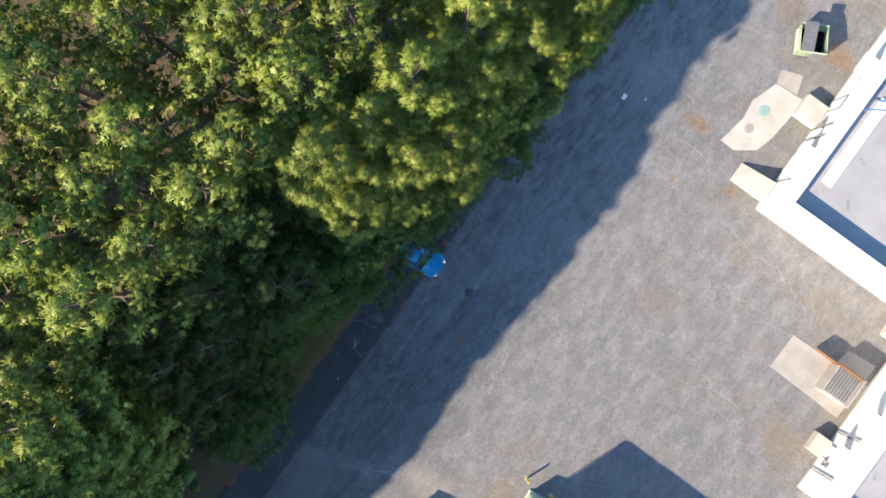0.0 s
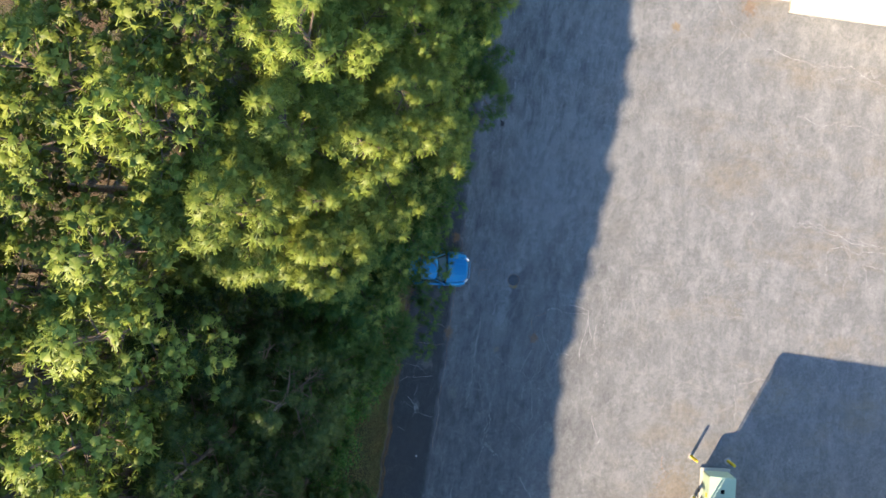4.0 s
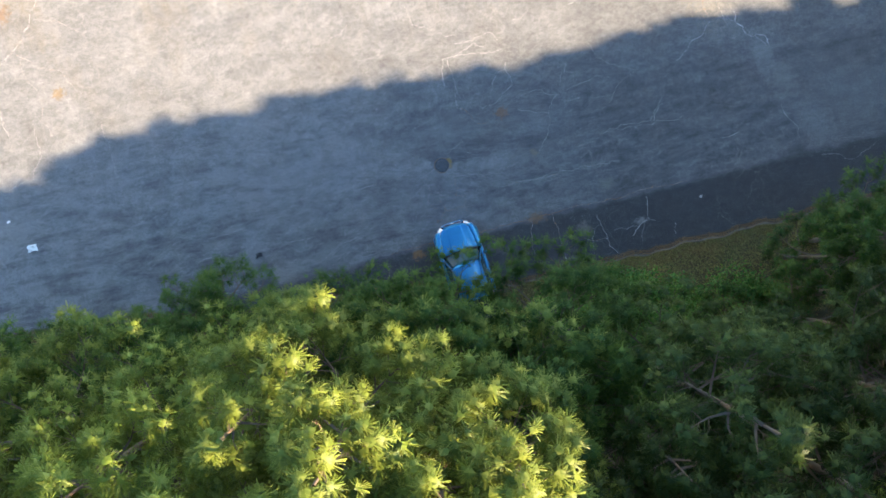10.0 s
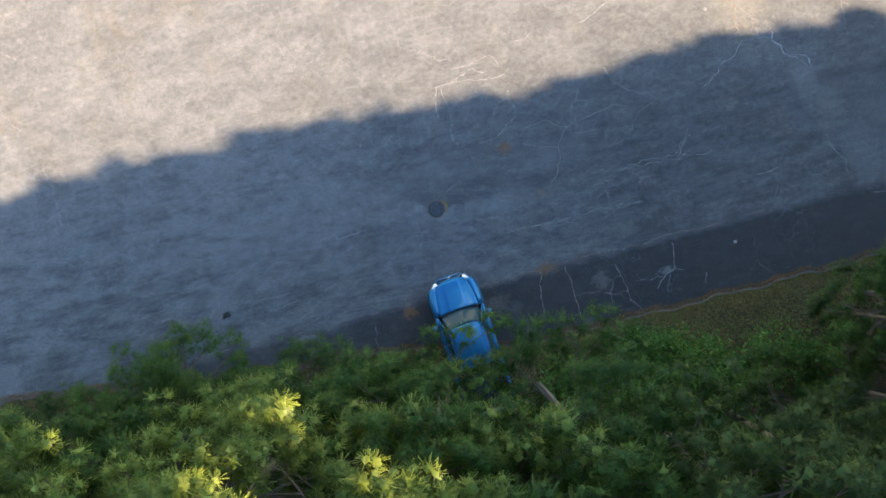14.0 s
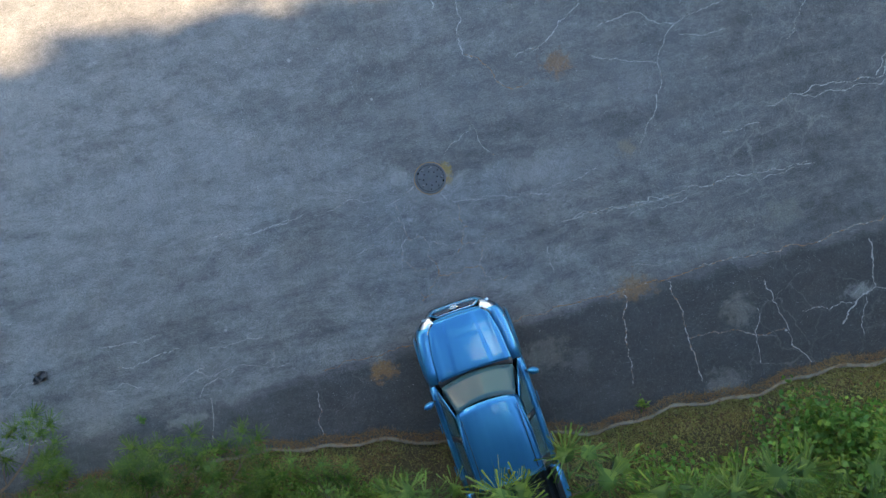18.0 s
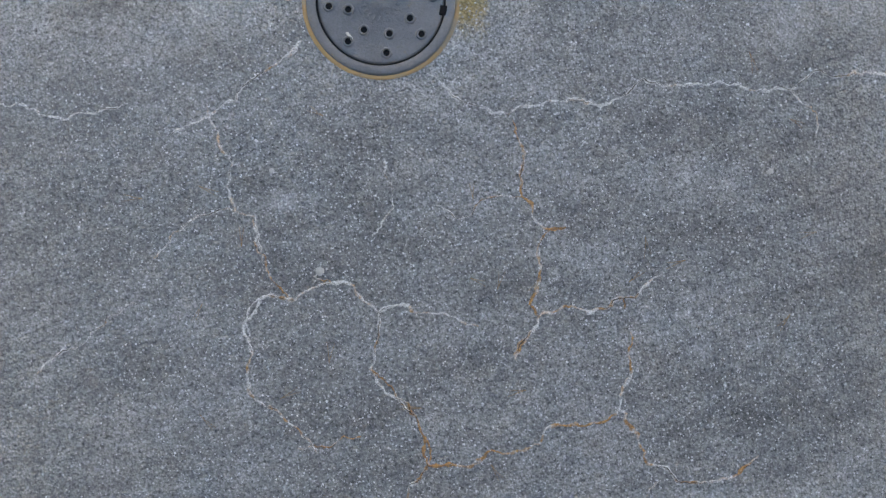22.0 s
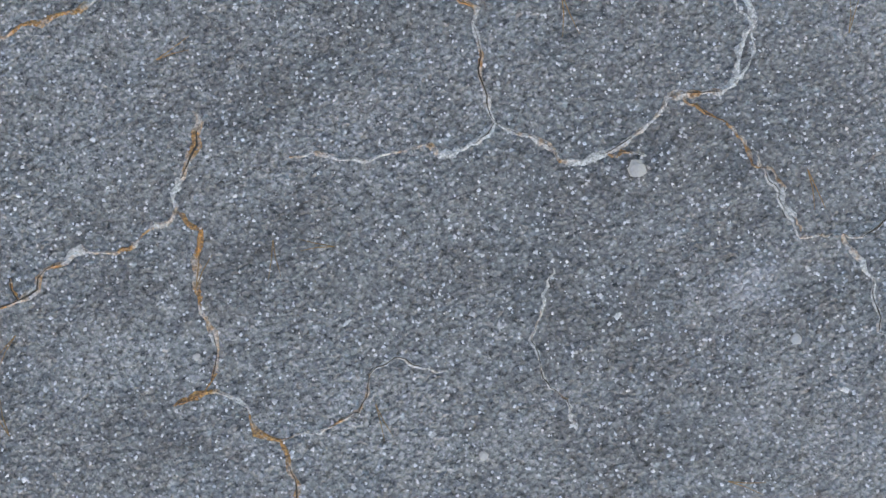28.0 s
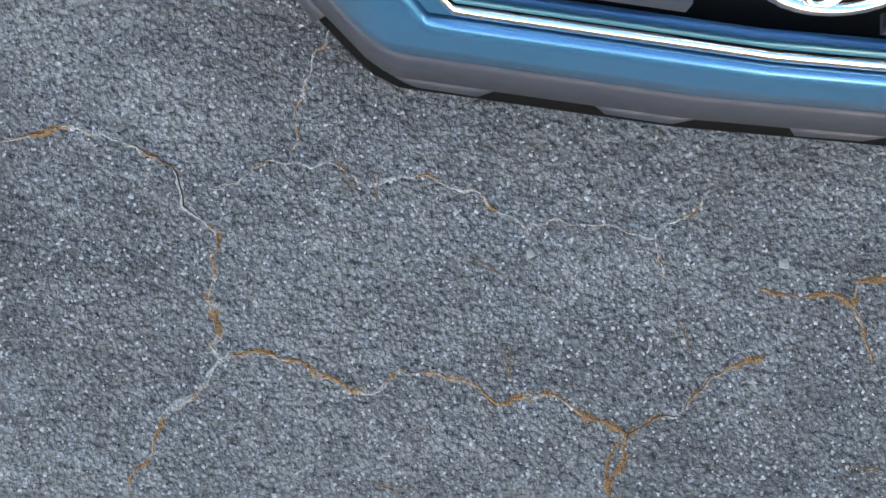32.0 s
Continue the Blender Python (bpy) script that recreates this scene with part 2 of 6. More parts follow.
    # deposits: pale dust rings, rust and tan dirt
    for sx, sy, r, grow, strength, tint in (
            (-5.2, 0.7, 1.0, 3.2, 0.3, (0.36, 0.36, 0.36)), (-2.6, -1.1, 0.55, 4.0, 0.2, (0.34, 0.34, 0.34)), (2.9, -0.5, 0.34, 4.2, 0.35, (0.36, 0.36, 0.36)), (4.2, 0.95, 0.5, 3.0, 0.25, (0.34, 0.34, 0.34)), (-7.5, -0.9, 0.7, 3.6, 0.25, (0.34, 0.34, 0.34)), (0.6, 1.3, 0.5, 3.6, 0.25, (0.33, 0.33, 0.33)), (-1.2, -0.15, 0.3, 3.4, 0.3, (0.36, 0.36, 0.36)),
            (-0.62, -0.73, 0.04, 1.3, 0.55, (0.4, 0.4, 0.41)), (-0.49, -0.48, 0.04, 1.3, 0.55, (0.4, 0.4, 0.41)), (-0.62, -0.71, 0.04, 1.3, 0.55, (0.4, 0.4, 0.41)), (-0.29, -2.34, 0.04, 1.3, 0.3, (0.4, 0.4, 0.41)), (0.95, -1.82, 0.04, 1.3, 0.55, (0.4, 0.4, 0.41)),
            (-0.63, 0.22, 0.2, 1.0, 0.55, (0.42, 0.42, 0.41)), (-4.0, 1.4, 0.3, 1.8, 0.4, (0.36, 0.36, 0.36)), (1.95, -0.36, 0.22, 2.2, 0.45, (0.36, 0.36, 0.36)),
            (-5.8, 1.2, 0.35, 2.0, 0.35, (0.34, 0.34, 0.34)), (4.6, 0.75, 0.4, 0.7, 0.4, (0.32, 0.32, 0.33)), (0.36, 0.1, 0.15, 0.65, 0.95, (0.42, 0.26, 0.06)), (0.34, -0.12, 0.1, 0.9, 0.85, (0.38, 0.23, 0.07)),
            (-1.95, -3.58, 0.19, 1.4, 0.85, (0.38, 0.18, 0.05)), (3.5, -3.25, 0.2, 2.0, 0.7, (0.34, 0.17, 0.06)), (3.13, 1.64, 0.22, 1.2, 0.8, (0.34, 0.17, 0.08)), (4.1, -0.42, 0.16, 1.2, 0.6, (0.3, 0.21, 0.12)),
            (5.45, -4.25, 0.3, 1.0, 0.6, (0.26, 0.24, 0.2)), (1.35, -4.12, 0.3, 1.4, 0.6, (0.24, 0.22, 0.18)), (2.05, -4.4, 0.22, 1.0, 0.4, (0.2, 0.2, 0.19)), (6.9, -2.55, 0.28, 1.3, 0.55, (0.26, 0.25, 0.21)), (4.85, -5.65, 0.28, 1.2, 0.5, (0.28, 0.27, 0.25)),
            (-6.1, -3.55, 0.13, 3.6, 0.65, (0.38, 0.37, 0.35)), (7.95, -4.5, 0.12, 2.4, 0.6, (0.4, 0.4, 0.38)), (15.6, 0.0, 0.7, 0.8, 0.35, (0.36, 0.35, 0.32)), (18.2, -1.2, 1.6, 1.2, 0.3, (0.3, 0.3, 0.29)),
            (-20.1, 6.4, 1.0, 0.5, 0.7, (0.34, 0.19, 0.08)), (-30.2, 12.0, 1.2, 0.7, 0.7, (0.36, 0.2, 0.08)), (-31.0, 7.0, 1.2, 1.0, 0.5, (0.34, 0.22, 0.12)), (-17.4, 11.2, 0.4, 1.0, 0.7, (0.34, 0.2, 0.1)), (14.6, 11.2, 1.3, 1.2, 0.6, (0.36, 0.27, 0.16)), (11.0, 10.8, 1.0, 1.6, 0.5, (0.34, 0.24, 0.13)), (-4.5, 25.6, 1.8, 0.8, 0.6, (0.34, 0.26, 0.17)), (-8.6, 28.0, 1.2, 1.0, 0.5, (0.34, 0.26, 0.17)), (-21.4, 1.8, 1.6, 1.2, 0.6, (0.42, 0.42, 0.41)), (13.3, 5.8, 2.3, 0.42, 0.5, (0.5, 0.45, 0.36)), (14.0, 3.1, 0.8, 0.6, 0.35, (0.4, 0.39, 0.37)), (15.0, 1.4, 0.8, 0.6, 0.32, (0.38, 0.38, 0.37)), (16.5, -2.5, 0.8, 0.9, 0.3, (0.38, 0.38, 0.37)), (-26.0, 5.6, 1.8, 0.8, 0.45, (0.36, 0.34, 0.3)), (-15.7, 7.2, 0.25, 1.0, 0.7, (0.4, 0.25, 0.1))):
        off = n.new("ShaderNodeVectorMath")
        off.operation = "SUBTRACT"
        off.inputs[1].default_value = (sx, sy, 0)
        l.new(v, off.inputs[0])
        sc = n.new("ShaderNodeVectorMath")
        sc.operation = "MULTIPLY"
        sc.inputs[1].default_value = (1 / (r * grow), 1 / r, 0)
        l.new(off.outputs["Vector"], sc.inputs[0])
        ln = n.new("ShaderNodeVectorMath")
        ln.operation = "LENGTH"
        l.new(sc.outputs["Vector"], ln.inputs[0])
        near = arith(n, l, "ADD", ln.outputs["Value"], arith(n, l, "MULTIPLY", arith(n, l, "SUBTRACT", mottle, 0.5), 1.5))
        base = blend(n, l, span(n, l, near, 1.25, 0.45, 0.0, strength), base, tint)
    # webs of hairline cracks
    webw = n.new("ShaderNodeTexNoise")
    webw.inputs["Scale"].default_value, webw.inputs["Detail"].default_value = 2.5, 5
    l.new(v, webw.inputs["Vector"])
    webv = n.new("ShaderNodeVectorMath")
    webv.operation = "MULTIPLY_ADD"
    webv.inputs[1].default_value = (0.5, 0.5, 0.0)
    l.new(webw.outputs["Color"], webv.inputs[0])
    l.new(v, webv.inputs[2])
    for sc_, wide, lo in ((1.3, 0.016, 0.5), (0.42, 0.016, 0.46)):
        web = n.new("ShaderNodeTexVoronoi")
        web.feature = "DISTANCE_TO_EDGE"
        web.inputs["Scale"].default_value = sc_
        l.new(webv.outputs["Vector"], web.inputs["Vector"])
        line = span(n, l, web.outputs["Distance"], wide, wide * 0.3)
        where_ = span(n, l, noise_tex(n, l, v, 0.23 / sc_ ** 0.3, 4, 0.6), lo, lo + 0.14)
        outside = span(n, l, n_dist(n, l, v, (0.0, -1.3, 0.0)), 2.2, 3.5)
        if sc_ < 1:
            outside = span(n, l, sep.outputs["Y"], 5.0, 9.0)
        base = blend(n, l, arith(n, l, "MULTIPLY", arith(n, l, "MULTIPLY", line, where_), arith(n, l, "MULTIPLY", outside, span(n, l, sep.outputs["Y"], 2.0, 7.0, 0.35, 0.6))), base, (0.42, 0.4, 0.37))
    # scuffs and grime a hand's width across
    scuff = span(n, l, noise_tex(n, l, coords(n, l, "world", (0.55, 1.0, 1.0)), 8.0, 10, 0.82), 0.4, 0.6)
    base = blend(n, l, arith(n, l, "MULTIPLY", arith(n, l, "SUBTRACT", 1.0, scuff), 0.28), base, blend(n, l, 0.65, base, (0.02, 0.021, 0.024)))
    base = blend(n, l, span(n, l, noise_tex(n, l, v, 16.0, 9, 0.85), 0.55, 0.66, 0.0, 0.3), base, (0.38, 0.38, 0.375))
    # stones: some pale, most dark
    pale = arith(n, l, "MULTIPLY", span(n, l, pick.outputs["Red"], 0.55, 0.9), span(n, l, vor.outputs["Distance"], 0.38, 0.2))
    pale2 = arith(n, l, "MULTIPLY", span(n, l, pick2.outputs["Green"], 0.93, 0.99), span(n, l, vor2.outputs["Distance"], 0.45, 0.2))
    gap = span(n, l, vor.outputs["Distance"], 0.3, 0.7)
    # gaps between stones darkened in the colour, in place of shade
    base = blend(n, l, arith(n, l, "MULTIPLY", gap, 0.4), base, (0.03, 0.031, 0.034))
    base = blend(n, l, arith(n, l, "MULTIPLY", pale, 0.4), base, blend(n, l, 0.5, base, (0.55, 0.55, 0.55)))
    base = blend(n, l, arith(n, l, "MULTIPLY", pale2, 0.6), base, (0.4, 0.46, 0.46))
    grain = n.new("ShaderNodeHueSaturation")
    coarse = span(n, l, noise_tex(n, l, v, 30.0, 8, 0.85), 0.37, 0.63, 0.46, 1.02)
    l.new(arith(n, l, "MULTIPLY", coarse, span(n, l, noise_tex(n, l, v, 2.4, 7, 0.75), 0.36, 0.64, 0.88, 1.13)), grain.inputs["Value"])
    l.new(base, grain.inputs["Color"])
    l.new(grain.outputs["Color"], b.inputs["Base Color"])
    l.new(span(n, l, pick.outputs["Blue"], 0, 1, 0.62, 0.98), b.inputs["Roughness"])
    height = arith(n, l, "SUBTRACT", arith(n, l, "MULTIPLY", pick.outputs["Green"], 0.5), vor.outputs["Distance"])
    height = arith(n, l, "ADD", height, arith(n, l, "MULTIPLY", arith(n, l, "SUBTRACT", 0.5, vor2.outputs["Distance"]), 0.6))
    bump(n, l, b, height, 1.0, 0.01)
    return m


def soil_material():
    m, n, l, b = mat_base("pine_straw_soil", 0.95)
    v = coords(n, l, "world")
    k = noise_tex(n, l, v, 0.5, 6, 0.7)
    fine = noise_tex(n, l, coords(n, l, "world", (9, 30, 9)), 3.0, 6, 0.7)
    col = blend(n, l, span(n, l, k, 0.38, 0.62), (0.08, 0.045, 0.023), (0.055, 0.06, 0.022))
    col = blend(n, l, span(n, l, fine, 0.45, 0.75, 0, 0.7), col, (0.15, 0.085, 0.04))
    l.new(col, b.inputs["Base Color"])
    bump(n, l, b, fine, 0.8, 0.05)
    return m


def leaf_material(name, c1, c2, c3, gloss=0.45, through_light=0.35):
    m, n, l, b = mat_base(name, gloss)
    g = n.new("ShaderNodeNewGeometry")
    inf = n.new("ShaderNodeObjectInfo")
    v = coords(n, l, "world")
    col = blend(n, l, span(n, l, noise_tex(n, l, v, 0.9, 3), 0.35, 0.65), c1, c2)
    col = blend(n, l, span(n, l, g.outputs["Random Per Island"], 0.45, 1.0, 0.0, 0.8), col, c3)
    hs = n.new("ShaderNodeHueSaturation")
    l.new(span(n, l, inf.outputs["Random"], 0, 1, 0.78, 1.22), hs.inputs["Value"])
    l.new(col, hs.inputs["Color"])
    l.new(hs.outputs["Color"], b.inputs["Base Color"])
    b.inputs["Specular IOR Level"].default_value = 0.25
    tr = n.new("ShaderNodeBsdfTranslucent")
    l.new(hs.outputs["Color"], tr.inputs["Color"])
    mx = n.new("ShaderNodeMixShader")
    mx.inputs["Fac"].default_value = through_light
    l.new(b.outputs["BSDF"], mx.inputs[1])
    l.new(tr.outputs["BSDF"], mx.inputs[2])
    l.new(mx.outputs["Shader"], n["Material Output"].inputs["Surface"])
    return m


def glass_material():
    m, n, l, b = mat_base("glass", 0.03)
    # teal base colour stands in for the reflected surroundings; specular is kept low
    b.inputs["Base Color"].default_value = (0.028, 0.075, 0.085, 1)
    b.inputs["Transmission Weight"].default_value = 0.12
    b.inputs["Specular IOR Level"].default_value = 0.18
    b.inputs["IOR"].default_value = 1.5
    return m


def paint_material():
    m, n, l, b = mat_base("blue_metallic_paint", 0.3, 0.6)
    v = coords(n, l)
    fl = noise_tex(n, l, v, 900.0, 1)
    col = blend(n, l, span(n, l, fl, 0.35, 0.7), (0.0, 0.155, 0.31), (0.0, 0.205, 0.39))
    col = blend(n, l, span(n, l, noise_tex(n, l, v, 2.1, 6, 0.7), 0.6, 0.85, 0.0, 0.25), col, (0.0, 0.16, 0.32))
    l.new(col, b.inputs["Base Color"])
    b.inputs["Coat Weight"].default_value = 0.45
    b.inputs["Coat Roughness"].default_value = 0.04
    b.inputs["Coat IOR"].default_value = 1.45
    b.inputs["Specular IOR Level"].default_value = 0.25
    return m


ASPHALT = asphalt_material()
SOIL = soil_material()
CONCRETE = worn("concrete", (0.38, 0.355, 0.31), (0.5, 0.475, 0.42), (0.3, 0.22, 0.13), 0.8, 0.9, grain=70, relief=0.3, where="world")
CONCRETE_OLD = worn("weathered_concrete", (0.29, 0.27, 0.235), (0.39, 0.365, 0.32), (0.22, 0.165, 0.11), 0.9, 0.92, grain=70, relief=0.3, where="world")
WHITE_WALL = worn("white_wall_paint", (0.8, 0.79, 0.76), (0.74, 0.73, 0.7), (0.6, 0.56, 0.48), 0.6, 0.7, grain=30, relief=0.1, where="world", stain_at=0.68)
ROOF_GREY = worn("grey_roof_gravel", (0.28, 0.27, 0.26), (0.37, 0.355, 0.34), (0.15, 0.14, 0.13), 0.45, 0.95, grain=40, relief=0.5, where="world", stain_at=0.6)
ROOF_WHITE = worn("white_metal_roof", (0.82, 0.8, 0.76), (0.74, 0.73, 0.7), (0.5, 0.3, 0.14), 0.22, 0.5, grain=25, relief=0.1, where="world", stain_at=0.69)
RUST = worn("rusted_steel", (0.25, 0.12, 0.05), (0.16, 0.08, 0.04), (0.08, 0.05, 0.03), 3.0, 0.85, 0.2, grain=90)
RUST_STAIN = worn("rust_stain", (0.3, 0.15, 0.055), (0.22, 0.13, 0.07), (0.16, 0.13, 0.1), 2.2, 0.95, grain=90, where="world", stain_at=0.5)
BARK = worn("pine_bark", (0.13, 0.085, 0.055), (0.2, 0.14, 0.1), (0.07, 0.05, 0.035), 2.5, 0.95, grain=22, relief=0.7)
# Sunlit tone first; the next two put shade into the needle colour.
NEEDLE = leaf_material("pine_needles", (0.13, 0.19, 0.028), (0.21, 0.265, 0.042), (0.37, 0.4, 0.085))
NEEDLE_SHADED = leaf_material("shade_toned_pine_needles", (0.04, 0.098, 0.015), (0.068, 0.138, 0.021), (0.17, 0.25, 0.04))
NEEDLE_OLIVE_SHADED = leaf_material("olive_shade_toned_needles", (0.034, 0.062, 0.012), (0.052, 0.085, 0.016), (0.12, 0.15, 0.03))
LEAF = leaf_material("shrub_leaves", (0.06, 0.17, 0.03), (0.1, 0.23, 0.04), (0.22, 0.28, 0.05))
GRASS = leaf_material("verge_grass", (0.25, 0.2, 0.06), (0.18, 0.18, 0.05), (0.42, 0.33, 0.13), 0.6)
STRAW = leaf_material("pine_straw", (0.2, 0.1, 0.04), (0.14, 0.065, 0.03), (0.3, 0.19, 0.09), 0.7, 0.1)
SAND = worn("sandy_rim", (0.24, 0.19, 0.135), (0.16, 0.115, 0.075), (0.13, 0.07, 0.035), 3.0, 0.95, grain=60, relief=0.6, where="world", stain_at=0.52)
YELLOW = worn("yellow_paint", (0.75, 0.5, 0.02), (0.68, 0.44, 0.02), (0.3, 0.2, 0.05), 4.0, 0.55, grain=60, stain_at=0.66)
GREEN_BOX = worn("pale_green_enamel", (0.42, 0.52, 0.36), (0.36, 0.46, 0.32), (0.25, 0.26, 0.18), 2.0, 0.5, grain=40)
GREEN_BIN = worn("green_bin_steel", (0.47, 0.56, 0.4), (0.4, 0.5, 0.35), (0.2, 0.16, 0.09), 2.0, 0.6, grain=40)
BLUE_BIN = worn("blue_bin_steel", (0.1, 0.26, 0.55), (0.08, 0.22, 0.48), (0.2, 0.2, 0.22), 2.0, 0.6, grain=40)
TEAL_LID = worn("weathered_teal_lid", (0.2, 0.34, 0.29), (0.26, 0.38, 0.33), (0.3, 0.3, 0.25), 3.0, 0.7, grain=50)
TEAL_BIN = worn("teal_bin_steel", (0.05, 0.16, 0.15), (0.04, 0.13, 0.13), (0.1, 0.08, 0.06), 2.0, 0.6, grain=40)
LID = worn("grey_plastic_lid", (0.11, 0.112, 0.12), (0.16, 0.162, 0.17), (0.12, 0.12, 0.12), 2.0, 0.6, grain=50)
DARK = plain("black_void", (0.006, 0.006, 0.007), 0.9)
DARK.node_tree.nodes["Principled BSDF"].inputs["Specular IOR Level"].default_value = 0.05
CAST_IRON = worn("cast_iron", (0.07, 0.075, 0.082), (0.105, 0.11, 0.118), (0.12, 0.085, 0.05), 5.0, 0.75, 0.35, grain=120, relief=0.5)
PAINT = paint_material()
GLASS = glass_material()
BLACK_PLASTIC = plain("black_plastic", (0.016, 0.016, 0.018), 0.45)
GREY_PLASTIC = plain("grey_plastic_cladding", (0.024, 0.034, 0.05), 0.55)
CHROME = plain("chrome", (0.85, 0.86, 0.88), 0.12, 1.0)
LAMP_CLEAR = plain("headlamp_lens", (0.75, 0.78, 0.8), 0.12, 0.6, 1.0)
AMBER = plain("amber_lens", (0.6, 0.22, 0.03), 0.2, 0.0, 1.0)
TYRE = plain("tyre_rubber", (0.018, 0.018, 0.019), 0.85)
ALLOY = plain("alloy_rim", (0.4, 0.41, 0.42), 0.3, 1.0)
SEAT = plain("dark_seat_fabric", (0.03, 0.031, 0.033), 0.9)
RED_LENS = plain("red_lens", (0.35, 0.012, 0.012), 0.2, 0.0, 1.0)


# ---- building blocks ----
def part(name, bm, material, parent=None, label="", smooth=False):
    me = bpy.data.meshes.new(name)
    bm.to_mesh(me)
    bm.free()
    me.materials.append(material)
    if smooth:
        for p in me.polygons:
            p.use_smooth = True
    ob = new(name, me)
    ob.parent = parent
    if label:
        tagged(ob, label)
    return ob


def raw(name, verts, faces, material, parent=None, label="", smooth=False):
    me = bpy.data.meshes.new(name)
    me.from_pydata([tuple(map(float, p)) for p in verts], [], [tuple(map(int, q)) for q in faces])
    me.materials.append(material)
    if smooth:
        me.polygons.foreach_set("use_smooth", [True] * len(me.polygons))
    ob = new(name, me)
    ob.parent = parent
    if label:
        tagged(ob, label)
    return ob


def base(name, label, category, m=None, group="", kind=""):
    ob = new(name)
    ob.empty_display_size = 0.2
    if m is not None:
        ob.matrix_world = m
    return tagged(ob, label, category, group, kind)


def bev(bm, w, seg=2, geom=None):
    if w > 0:
        bmesh.ops.bevel(bm, geom=geom or list(bm.edges), offset=w, segments=seg, affect="EDGES", profile=0.5, clamp_overlap=True)
    return bm


def block(x0, x1, y0, y1, z0, z1, w=0.0, bm=None, m=None, seg=2):
    b = bmesh.new()
    bmesh.ops.create_cube(b, size=1, matrix=Matrix.Translation(((x0 + x1) / 2, (y0 + y1) / 2, (z0 + z1) / 2)) @ Matrix.Diagonal((abs(x1 - x0), abs(y1 - y0), abs(z1 - z0), 1)))
    bev(b, w, seg)
    if m is not None:
        b.transform(m)
    if bm is None:
        return b
    me = bpy.data.meshes.new("tmp")
    b.to_mesh(me)
    b.free()
    bm.from_mesh(me)
    bpy.data.meshes.remove(me)
    return bm


def prism(points, z0, z1, w=0.0):
    """An upright slab over a flat outline."""
    bm = bmesh.new()
    f = bm.faces.new([bm.verts.new((x, y, z0)) for x, y in points])
    r = bmesh.ops.extrude_face_region(bm, geom=[f])
    bmesh.ops.translate(bm, verts=[e for e in r["geom"] if isinstance(e, bmesh.types.BMVert)], vec=(0, 0, z1 - z0))
    bmesh.ops.recalc_face_normals(bm, faces=bm.faces)
    return bev(bm, w)


def rod(p, q, r, sides=10, r2=None, bm=None):
    bm = bm or bmesh.new()
    d = Vector(q) - Vector(p)
    m = Matrix.Translation((Vector(p) + Vector(q)) / 2) @ d.to_track_quat("Z", "Y").to_matrix().to_4x4()
    bmesh.ops.create_cone(bm, cap_ends=True, segments=sides, radius1=r, radius2=r if r2 is None else r2, depth=d.length, matrix=m)
    return bm


def edge_y(x):
    """The line where the pavement ends against the verge."""
    xs = (-60, -24, -16, -10, -7, -4, -1.4, 1.5, 5, 60)
    ys = (-2.0, -2.5, -3.2, -4.2, -4.5, -4.65, -5.25, -5.85, -5.95, -6.2)
    return float(np.interp(x, xs, ys)) + 0.06 * math.sin(x * 2.1) + 0.04 * math.sin(x * 5.3 + 1)


# ---- ground, road ----
def ground_sheet():
    xs = np.concatenate([[-2500, -400, -120], np.linspace(-62, 62, 125), [120, 400, 2500]])
    ys = np.concatenate([[-2500, -400, -120], np.linspace(-50, -1, 99), [20, 60, 120, 400, 2500]])
    verts, faces = [], []
    for y in ys:
        for x in xs:
            d = edge_y(x) - y
            z = -0.06
            if d > 0 and abs(x) < 61 and y > -51:
                z = -0.06 + min(0.22, d * 0.12) + 0.09 * noise.noise(Vector((x * 0.35, y * 0.35, 0))) * min(1, d)
            verts.append((x, y, z))
    w = len(xs)
    for j in range(len(ys) - 1):
        for i in range(w - 1):
            a = j * w + i
            faces.append((a, a + 1, a + w + 1, a + w))
    return tagged(raw("ground", verts, faces, SOIL, smooth=True), "brown forest floor of pine straw and soil", "ground", kind="structure")


def road_sheet():
    xs = np.linspace(-60, 60, 301)
    verts, faces = [], []
    rows = (0.0, 0.02, 0.3, 3, 20, 60)
    for x in xs:
        e = edge_y(x)
        verts += [(x, e - 0.02, -0.12), (x, e, 0.0)] + [(x, e + r, 0.0) for r in rows[2:]]
    k = len(rows)
    for i in range(len(xs) - 1):
        for j in range(k - 1):
            a = i * k + j
            faces.append((a, a + k, a + k + 1, a + 1))
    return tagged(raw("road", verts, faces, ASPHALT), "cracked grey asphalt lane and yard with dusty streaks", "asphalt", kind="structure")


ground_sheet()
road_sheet()

